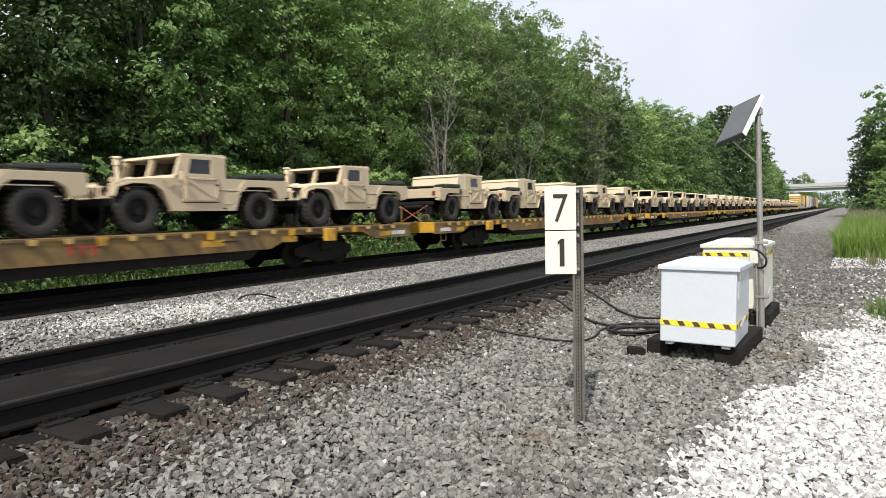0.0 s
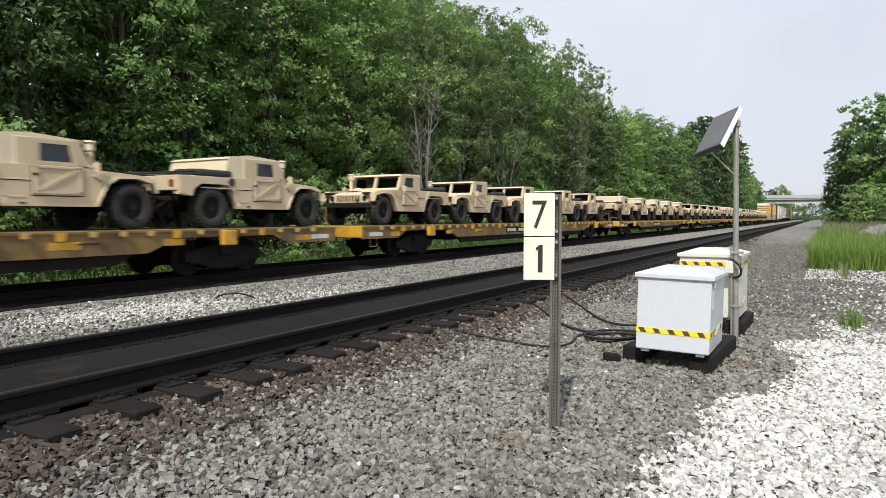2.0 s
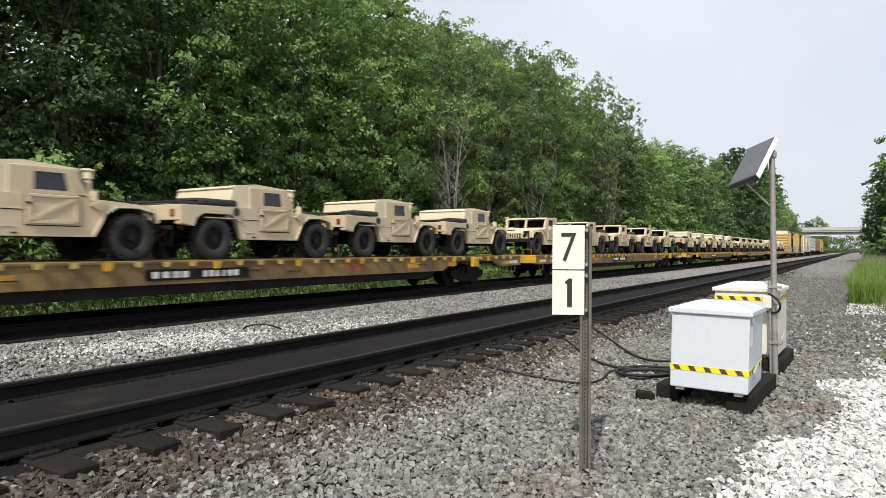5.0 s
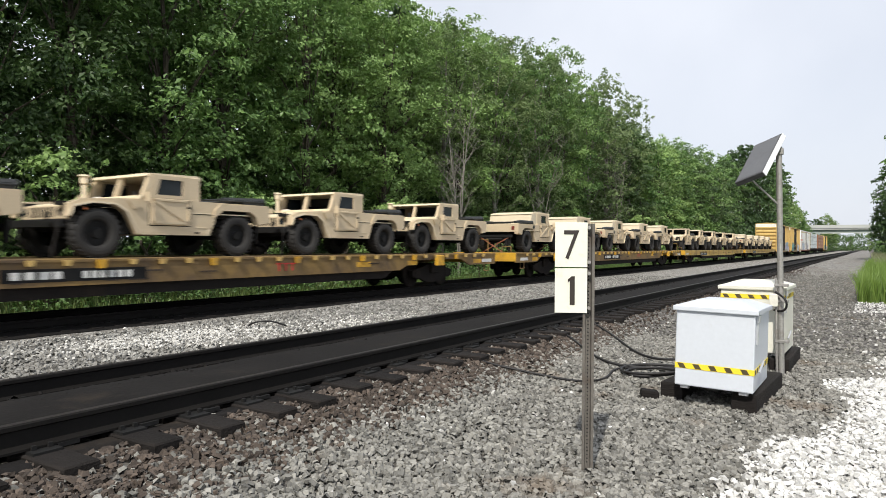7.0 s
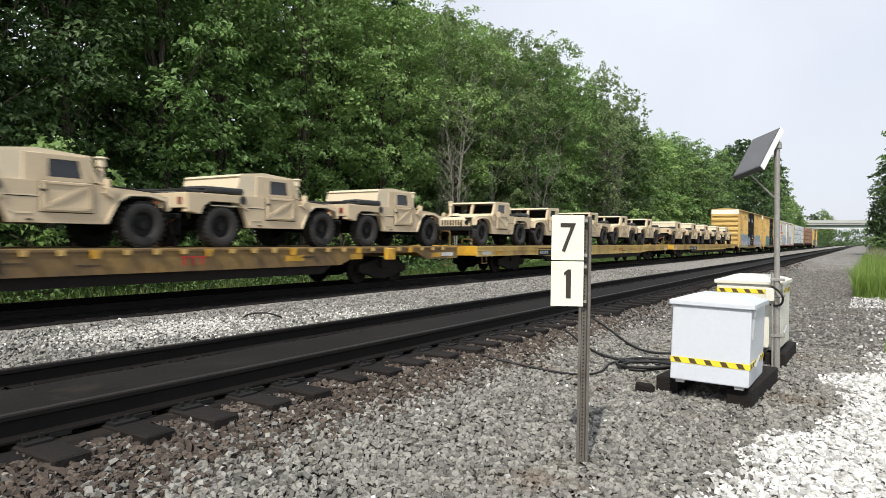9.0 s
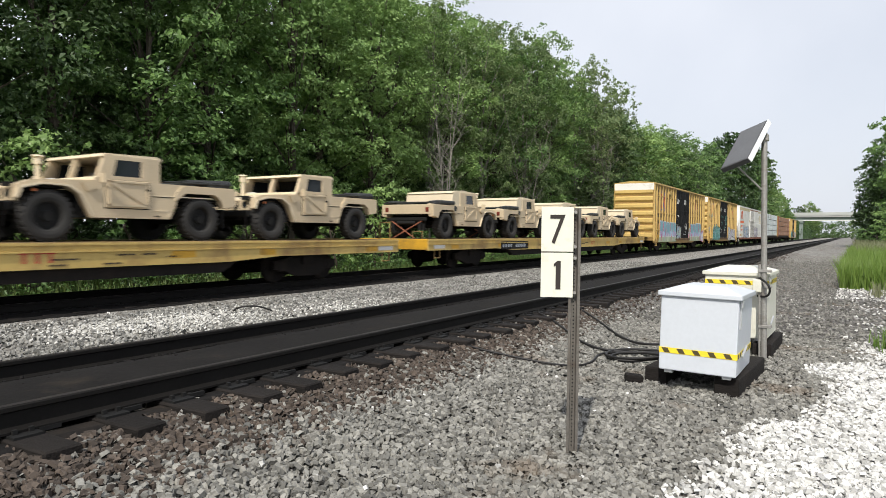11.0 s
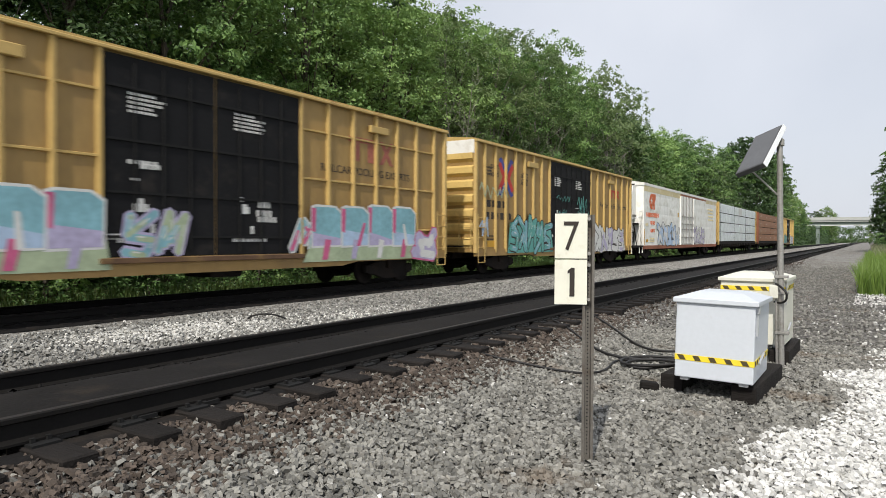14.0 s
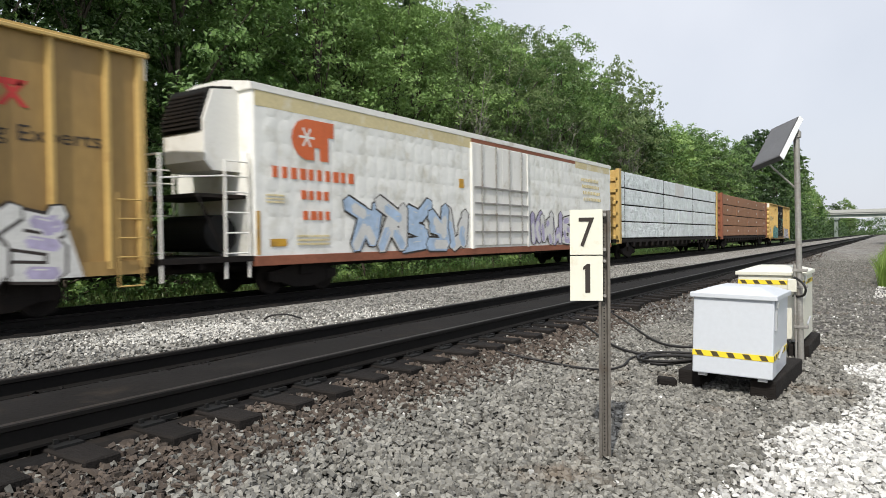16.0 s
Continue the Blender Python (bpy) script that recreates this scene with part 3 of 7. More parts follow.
cable("loose_cable", [(-9.5, 9.15, 0.06), (-9.55, 8.9, 0.17), (-9.7, 8.7, 0.19), (-9.95, 8.65, 0.12), (-10.1, 8.75, 0.05)], 0.016, "bent black cable lying between the tracks")


# ---- signs, cabinets, solar mast ----
def milepost():
    t = tagged(new("milepost"), "perforated steel post carrying two white plates with black numerals", "milepost")
    post = B()
    prism(post, [(-0.04, 0.0), (-0.022, 0.0), (-0.016, 0.03), (0.016, 0.03), (0.022, 0.0), (0.04, 0.0), (0.04, 0.006), (0.027, 0.006), (0.02, 0.037), (-0.02, 0.037), (-0.027, 0.006), (-0.04, 0.006)], "z", -0.2, 1.80)
    part("post", post, POST_STEEL, t, "weathered galvanised channel post")
    hole = B()
    for i in range(64):
        rod(hole, (0, -0.002 + 0.0295, 0.12 + i * 0.0262), (0, 0.0285, 0.12 + i * 0.0262), 0.0055, 6)
    part("bolt_holes", hole, BLACK, t)
    for z0, word in ((1.495, "7"), (1.175, "1")):
        plate = part("number_plate", box(B(), -0.235, -0.012, -0.012, -0.008, z0, z0 + 0.312, 0.001), PLATE_WHITE, t, "white plate with a black numeral")
        me = text_mesh(word, 0.205)
        if word == "1":
            me = finish(prism(B(), [(-0.016, -0.1), (0.018, -0.1), (0.018, 0.1), (-0.004, 0.1), (-0.03, 0.078), (-0.03, 0.058), (-0.016, 0.066)], "x", -0.002, 0.002), INK, "numeral")
        ys = [v.co.y for v in me.vertices]
        zs = [v.co.z for v in me.vertices]
        w = 0.105 if word == "7" else 0.048
        me.transform(pose(0, 0, 0, 0, 0, -90) @ Matrix.Translation((0, -(max(ys) + min(ys)) / 2, -(max(zs) + min(zs)) / 2)))
        me.transform(Matrix.Diagonal((w / (max(ys) - min(ys)), 1, 1, 1)))
        if word == "7":
            me.materials.append(INK)
        num = new("numeral", me)
        num.parent = plate
        num.matrix_basis = pose(-0.122, -0.014, z0 + 0.156)
    for z in (1.77, 1.53, 1.45, 1.21):
        part("bolt", rod(B(), (0, 0.02, z), (0, -0.02, z), 0.012, 6), STEEL, t)
    return t


milepost().matrix_basis = pose(-1.664, 4.48, -0.03, 0.6, 0.15, 27)


def tape_band(parent, x0, x1, y0, y1, z, h):
    """Black and yellow striped tape on the front (low y) and right (high x) sides."""
    tape = part("warning_tape", box(box(B(), x0, x1 + 0.004, y0 - 0.004, y0, z, z + h), x1, x1 + 0.004, y0, y1, z, z + h), TAPE, parent, "yellow and black striped tape")
    for n, lo, hi in ((5, x0, x1), (7, y0, y1)):
        step = (hi - lo) / n
        for i in range(n):
            a = lo + (i + 0.3) * step
            pts = [(a + step * 0.05, z + 0.004), (a + step * 0.45, z + 0.004), (a + step * 0.25, z + h - 0.004), (a - step * 0.15, z + h - 0.004)]
            part("tape_stripe", prism(B(), pts, "y", y0 - 0.006, y0 - 0.0045) if n == 5 else prism(B(), pts, "x", x1 + 0.0045, x1 + 0.006), TAPE_DARK, tape)


def cabinet(w, d, h, mat, label, band):
    """Battery box on feet: body, shallow hipped lid, hasp, tape."""
    t = tagged(new("battery_cabinet"), label, "cabinet")
    part("body", box(B(), 0, w, 0, d, 0.03, h, 0.012, 2), mat, t)
    lid = B()
    o = 0.03
    box(lid, -o, w + o, -o, d + o, h - 0.045, h + 0.004, 0.008, 2)
    r0 = [(-o + 0.01, -o + 0.01), (w + o - 0.01, -o + 0.01), (w + o - 0.01, d + o - 0.01), (-o + 0.01, d + o - 0.01)]
    v0 = [lid.verts.new((a, b, h + 0.002)) for a, b in r0]
    v1 = [lid.verts.new((w * (0.22 + 0.56 * (i in (1, 2))), d * (0.25 + 0.5 * (i in (2, 3))), h + 0.065)) for i in range(4)]
    lid.faces.new(v1)
    for i in range(4):
        lid.faces.new((v0[i], v0[(i + 1) % 4], v1[(i + 1) % 4], v1[i]))
    part("lid", lid, mat, t, "overhanging shallow pyramid lid")
    tape_band(t, 0, w, 0, d, band, 0.055)
    hw = B()
    box(hw, w, w + 0.03, 0.06, 0.13, h - 0.12, h - 0.05, 0.005)
    box(hw, w, w + 0.018, 0.08, 0.11, h - 0.33, h - 0.10)
    part("hasp", hw, ALU, t)
    part("handle", rod(B(), (w + 0.03, d * 0.12, 0.22), (w + 0.03, d * 0.42, 0.29), 0.012, 6), ALU, t)
    for x in (0.05, w - 0.13):
        for y in (0.03, d - 0.1):
            part("foot", box(B(), x, x + 0.08, y, y + 0.06, 0, 0.035), ALU, t)
    return t


cab_a = cabinet(0.72, 1.05, 0.815, CABINET, "white steel battery cabinet with striped warning tape on timber skids", 0.20)
cab_a.matrix_basis = pose(-1.642, 6.83, 0.212, -1.3, 1.2, 0.5)
cab_b = cabinet(0.76, 0.95, 0.88, CABINET_OLD, "cream steel cabinet with striped tape, behind the white one", 0.72)
cab_b.matrix_basis = pose(-1.675, 9.42, 0.225, 0, 0, -1)


def skid(x, y, length, rz):
    ob = new("timber_skid", finish(box(B(), -0.115, 0.115, 0, length, 0, 0.20, 0.015, 2), TIMBER, "timber_skid"))
    tagged(ob, "black creosoted timber laid under the cabinet", "timber", group="cabinet skids").matrix_basis = pose(x, y, 0.0, 0, 0, rz)


skid(-1.735, 7.10, 1.35, -4)
skid(-1.02, 6.93, 1.45, -3)
chock = new("timber_offcut", finish(box(B(), -0.09, 0.09, -0.07, 0.07, 0, 0.11, 0.02, 2), TIMBER, "timber_offcut"))
tagged(chock, "black timber offcut lying beside the skid", "timber").matrix_basis = pose(-1.94, 7.0, 0.01, 0, 6, 25)
skid(-1.48, 9.32, 1.3, -1)
skid(-0.97, 9.38, 1.3, -1)


def solar_mast():
    t = tagged(new("solar_mast"), "grey steel mast with a tilted solar panel on a bracket", "solar mast")
    part("pole", rod(B(), (0, 0, -0.2), (0, 0, 2.90), 0.035, 14), STEEL, t, "galvanised pole")
    across, up = Vector((0.331, -0.205, 0.09)).normalized(), Vector((0.168, 0.52, 0.54)).normalized()
    up = (up - across * up.dot(across)).normalized()
    out = across.cross(up)
    tilt = Matrix.Translation((-0.20, -0.15, 2.74)) @ Matrix((across, up, out)).transposed().to_4x4()
    # rim shade is put into the body colour, sunlight into the white rail
    pm = part("solar_panel", box(B(), -0.21, 0.205, -0.37, 0.37, -0.04, 0.025, 0.004), PANEL_SHADE, t, "panel of grey cells, its rims darkened for shade")
    pm.matrix_basis = tilt
    part("frame_rail", box(B(), 0.2055, 0.213, -0.372, 0.372, -0.042, 0.027, 0.002), PANEL_SUNLIT, pm, "frame rail coloured white as the sunlit side")
    part("cell_sheet", box(B(), -0.19, 0.19, -0.35, 0.35, 0.0255, 0.028), CELL, pm, "dark blue-grey cells under glass")
    part("strut", rod(B(), (0, 0, 2.16), (-0.30, -0.20, 2.50), 0.012, 6), STEEL, t)
    br = B()
    rod(br, (0, 0, 2.83), (-0.18, -0.10, 2.76), 0.02, 8)
    box(br, -0.05, 0.05, -0.05, 0.05, 2.80, 2.88, 0.005)
    part("bracket", br, STEEL, t)
    co = B()
    rod(co, (-0.05, -0.02, 0.0), (-0.05, -0.02, 1.25), 0.014, 8)
    for z in (0.45, 0.95, 1.15):
        box(co, -0.07, 0.09, -0.045, 0.045, z, z + 0.035, 0.004)
    part("conduit", co, STEEL, t)
    return t


solar_mast().matrix_basis = pose(-0.93, 9.28, -0.03, 0, -0.9, 0)
cable("mast_cable", [(-1.0, 9.25, 1.05), (-0.88, 9.1, 1.0), (-0.84, 9.12, 0.9), (-0.9, 9.2, 0.8), (-1.02, 9.3, 0.82)], 0.014, "black cable looped from mast to cabinet")
junction = new("junction_box", finish(box(B(), -0.05, 0.05, -0.04, 0.04, -0.08, 0.08, 0.01, 2), CABINET_OLD, "junction_box"))
tagged(junction, "small cream junction box strapped to the mast", "junction box").matrix_basis = pose(-1.02, 9.24, 0.95)


# ---- the train ----
SPEED = 15.8
MOVING = []


def on_train(ob, s, z=FAR_TOP, turn=0.0, dx=0.0):
    """Sets a thing on the train, s metres along the track at the start, and has it roll past."""
    ob.matrix_basis = pose(FAR + dx, s, z, 0, 0, turn)
    MOVING.append((ob, s, z, turn, dx))
    return ob


def wheel_mesh(r, w, name, mat, rim=None):
    bm = B()
    prof = [(0.12 * r, -w * 0.5), (0.12 * r, w * 0.5), (0.8 * r, w * 0.42), (0.86 * r, w * 0.5), (0.97 * r, w * 0.42), (r, w * 0.2), (r, -w * 0.2), (0.97 * r, -w * 0.42), (0.86 * r, -w * 0.5), (0.8 * r, -w * 0.42)]
    n = 24
    rings = [[bm.verts.new((b, a * math.cos(2 * math.pi * i / n), a * math.sin(2 * math.pi * i / n))) for a, b in prof] for i in range(n)]
    k = len(prof)
    for i in range(n):
        for j in range(k):
            bm.faces.new((rings[i][j], rings[i][(j + 1) % k], rings[(i + 1) % n][(j + 1) % k], rings[(i + 1) % n][j]))
    me = finish(bm, mat, name)
    return me


RAIL_WHEEL = wheel_mesh(0.42, 0.13, "wheel", UNDER)
WHEEL_SETS = []


def bogie(parent, yc):
    """A two-axle truck: side frames, bolster, springs, wheelsets that turn."""
    bm = B()
    for sx_ in (-1, 1):
        x0, x1 = sx_ * 0.93, sx_ * 1.07
        x0, x1 = min(x0, x1), max(x0, x1)
        prism(bm, [(yc - 1.15, 0.36), (yc - 0.75, 0.30), (yc - 0.35, 0.16), (yc + 0.35, 0.16), (yc + 0.75, 0.30), (yc + 1.15, 0.36), (yc + 1.15, 0.56), (yc + 0.6, 0.66), (yc + 0.3, 0.74), (yc - 0.3, 0.74), (yc - 0.6, 0.66), (yc - 1.15, 0.56)], "x", x0, x1)
        for dy in (-0.89, 0.89):
            box(bm, x0 - 0.02, x1 + 0.02, yc + dy - 0.14, yc + dy + 0.14, 0.30, 0.58, 0.02)
        for dy in (-0.15, 0.0, 0.15):
            rod(bm, (sx_ * 1.0, yc + dy, 0.2), (sx_ * 1.0, yc + dy, 0.45), 0.06, 8)
    box(bm, -1.15, 1.15, yc - 0.2, yc + 0.2, 0.46, 0.78, 0.02)
    part("bogie_frame", bm, UNDER, parent, "grimy cast steel bogie")
    for dy in (-0.89, 0.89):
        axle = part("axle", rod(B(), (-0.95, 0, 0), (0.95, 0, 0), 0.07, 10), UNDER, parent)
        axle.matrix_basis = pose(0, yc + dy, 0.42)
        for x in (-0.753, 0.753):
            shared("wheel", RAIL_WHEEL, axle, pose(x, 0, 0))
        WHEEL_SETS.append((axle, yc + dy))


def coupler(parent, y, way):
    bm = B()
    box(bm, -0.09, 0.09, min(y, y + way * 0.62), max(y, y + way * 0.62), 0.72, 0.92, 0.02)
    box(bm, -0.16, 0.16, min(y + way * 0.5, y + way * 0.78), max(y + way * 0.5, y + way * 0.78), 0.68, 0.96, 0.04)
    rod(bm, (0.35, y, 0.72), (0.3, y + way * 0.7, 0.55), 0.02, 6)
    part("coupler", bm, UNDER, parent, "rusty knuckle coupler")


def flatcar(length, plate, stakes, rng):
    """Long flatcar. Origin: near end, track centre, rail top. The deck lies 1.10 m up."""
    t = tagged(new("flatcar"), "weathered yellow flatcar with stake pockets and grimy underframe" if stakes else "clean-sided yellow flatcar with a deep plain sill", "railway flatcar", group="flatcars of the train")
    L = length
    hw = 1.46
    part("deck", box(B(), -hw, hw, 0, L, 1.02, 1.10, 0.01), CAR_YELLOW, t)
    for s in (-1, 1):
        x0, x1 = sorted((s * (hw - 0.06), s * (hw + 0.02)))
        b0, b1 = 3.3, 6.0
        # the sill is shallow over the bogies, deep between them
        pts = [(0, 1.09), (L, 1.09), (L, 0.70), (L - 1.9, 0.70), (L - 2.4, 0.92), (L - 5.2, 0.92), (L - 6.0, 0.62), (6.0, 0.62), (5.2, 0.92), (2.4, 0.92), (1.9, 0.70), (0, 0.70)]
        if not stakes:
            pts = [(0, 1.09), (L, 1.09), (L, 0.72), (L - 5, 0.72), (L - 6.5, 0.63), (6.5, 0.63), (5, 0.72), (0, 0.72)]
        part("side_sill", prism(B(), pts, "x", x0, x1), CAR_YELLOW if stakes else PLAIN_YELLOW, t, "yellow sill streaked with rust and grime")
        if s < 0:
            continue
        lip = B()
        box(lip, x1, x1 + 0.03, 0, L, 1.045, 1.09)
        if not stakes:
            box(lip, x1, x1 + 0.04, 0, L, 0.92, 0.94)
        part("deck_lip", lip, PLAIN_YELLOW if not stakes else CAR_YELLOW, t)
        if stakes:
            k = 0
            y = 0.9
            while y < L - 0.5:
                bm = B()
                big = k % 4 == 2
                w, h = (0.07, 0.10) if not big else (0.09, 0.16)
                prism(bm, [(y - w, 1.08), (y + w, 1.08), (y + w * 0.6, 1.08 - h), (y - w * 0.6, 1.08 - h)], "x", x1 + 0.005, x1 + 0.09)
                part("stake_pocket", bm, BRIGHT_YELLOW if big else BOX_RIB, t)
                y += 0.62
                k += 1
        for y in ((3.9, L - 3.9) if stakes else ()):
            jack = box(B(), x1, x1 + 0.14, y - 0.22, y + 0.18, 0.72, 1.06, 0.02)
            part("jacking_pad", jack, BRIGHT_YELLOW, t, "bright yellow bracket over the bogie")
        for y, w in ((1.5, 0.5), (5.1, 0.45), (7.4, 0.6), (L - 8.0, 0.6), (L - 5.6, 0.5), (L - 1.6, 0.55)):
            part("yellow_patch", box(B(), x1, x1 + 0.004, y, y + w, 0.76, 0.90), BRIGHT_YELLOW, t, "brighter yellow paint patch")
        if plate:
            yc = L * 0.38 if stakes else 5.3
            pl = part("plate_panel", box(B(), x1 + 0.006, x1 + 0.012, yc, yc + 2.6, 0.70 if stakes else 0.67, 0.93 if stakes else 0.985), BLACK, t, "black panel with pale marks")
            part("plate_marks", word_bars(word_bars(B(), x1 + 0.02, yc + 0.15, 0.75, 0.13, 4, 0.23, rng), x1 + 0.02, yc + 1.35, 0.75, 0.13, 6, 0.165, rng), PALE_INK if stakes else DULL_INK, pl)
        mk = B()
        yl = L * 0.60
        box(mk, x1 + 0.003, x1 + 0.009, yl, yl + 0.16, 0.90, 0.935)
        for q in range(3):
            box(mk, x1 + 0.003, x1 + 0.009, yl + q * 0.22 + 0.04, yl + q * 0.22 + 0.09, 0.74, 0.92)
            box(mk, x1 + 0.003, x1 + 0.009, yl + q * 0.22 - 0.02, yl + q * 0.22 + 0.16, 0.90, 0.93)
        part("red_mark", mk, RED, t, "faded red painted mark")
        tx = B()
        for q in range(9):
            word_bars(tx, x1 + 0.008, rng.uniform(6.5, L - 7), rng.choice((0.68, 0.78, 0.84)), 0.03, rng.randint(4, 9), 0.055, rng)
        part("stencil_marks", tx, INK, t)
        wl_ = B()
        for y in (0.35, L - 1.0):
            box(wl_, x1 + 0.002, x1 + 0.008, y, y + 0.7, 0.78, 0.90)
        part("white_label", wl_, PALE_INK, t)
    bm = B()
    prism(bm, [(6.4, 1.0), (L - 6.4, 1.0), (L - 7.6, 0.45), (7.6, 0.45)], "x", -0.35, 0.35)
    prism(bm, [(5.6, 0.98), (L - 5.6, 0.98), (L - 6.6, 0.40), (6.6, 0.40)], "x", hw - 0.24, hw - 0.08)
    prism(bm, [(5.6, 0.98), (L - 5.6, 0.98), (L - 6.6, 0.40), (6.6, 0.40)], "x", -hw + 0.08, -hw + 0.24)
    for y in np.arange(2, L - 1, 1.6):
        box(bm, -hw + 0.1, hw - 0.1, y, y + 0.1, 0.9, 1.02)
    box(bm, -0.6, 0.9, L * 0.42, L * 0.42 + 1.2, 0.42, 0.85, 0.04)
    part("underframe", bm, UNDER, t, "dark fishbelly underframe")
    for y0, y1 in ((-0.04, 0.12), (L - 0.12, L + 0.04)):
        part("end_sill", box(B(), -hw, hw, y0, y1, 0.74, 1.10, 0.015), BRIGHT_YELLOW, t, "bright yellow end sill")
    for y in (0.45, L - 0.75):
        st = B()
        for d in (0, 0.34):
            rod(st, (hw - 0.03, y + d, 0.74), (hw - 0.03, y + d, 0.45), 0.014, 6)
        rod(st, (hw - 0.03, y, 0.46), (hw - 0.03, y + 0.34, 0.46), 0.016, 6)
        part("step_iron", st, CAR_YELLOW, t)
    for y in (0.06, L - 0.06):
        st = B()
        rod(st, (hw - 0.25, y, 1.1), (hw - 0.25, y, 1.62 if y > 1 else 1.35), 0.016, 6)
        rod(st, (hw - 0.65, y, 1.1), (hw - 0.65, y, 1.62 if y > 1 else 1.35), 0.016, 6)
        rod(st, (hw - 0.65, y, 1.62 if y > 1 else 1.35), (hw - 0.25, y, 1.62 if y > 1 else 1.35), 0.016, 6)
        part("grab_iron", st, CAR_YELLOW, t)
    coupler(t, 0, -1)
    coupler(t, L, 1)
    bogie(t, 3.6)
    bogie(t, L - 3.6)
    return t


# -- the trucks: forward is +y, the rear axle stands over the origin, ground at z 0
def tyre_mesh(r, w):
    bm = B()
    prof = [(0.54 * r, -w * 0.5), (0.54 * r, w * 0.36), (0.60 * r, w * 0.46), (0.72 * r, w * 0.52), (0.86 * r, w * 0.52), (0.96 * r, w * 0.44), (r, w * 0.30), (r, -w * 0.30), (0.96 * r, -w * 0.44), (0.86 * r, -w * 0.52), (0.65 * r, -w * 0.5)]
    n, k = 28, len(prof)
    rings = [[bm.verts.new((b, a * math.cos(2 * math.pi * i / n), a * math.sin(2 * math.pi * i / n))) for a, b in prof] for i in range(n)]
    for i in range(n):
        for j in range(k):
            bm.faces.new((rings[i][j], rings[i][(j + 1) % k], rings[(i + 1) % n][(j + 1) % k], rings[(i + 1) % n][j]))
    return finish(bm, RUBBER, "wheel")


TYRE = tyre_mesh(0.47, 0.32)


def tyre_tread():
    bm = B()
    for i in range(26):
        a = 2 * math.pi * i / 26
        m = pose(0, 0, 0, math.degrees(a)) @ Matrix.Translation((0, 0.466, 0))
        for s in (-1, 1):
            r = bmesh.ops.create_cube(bm, size=1.0, matrix=m @ Matrix.Translation((s * 0.085, 0, 0.02 * s)) @ Matrix.Diagonal((0.13, 0.03, 0.055, 1)))
    return finish(bm, RUBBER, "tread")


def hub_mesh():
    bm = B()
    rod(bm, (-0.02, 0, 0), (0.02, 0, 0), 0.26, 20)
    rod(bm, (0.0, 0, 0), (0.07, 0, 0), 0.12, 14, 0.09)
    for i in range(8):
        a = 2 * math.pi * i / 8
        rod(bm, (0.0, 0.19 * math.cos(a), 0.19 * math.sin(a)), (0.035, 0.19 * math.cos(a), 0.19 * math.sin(a)), 0.018, 6)
    return finish(bm, BLACK, "rim")


TREAD, HUB = tyre_tread(), hub_mesh()
WB = 3.30


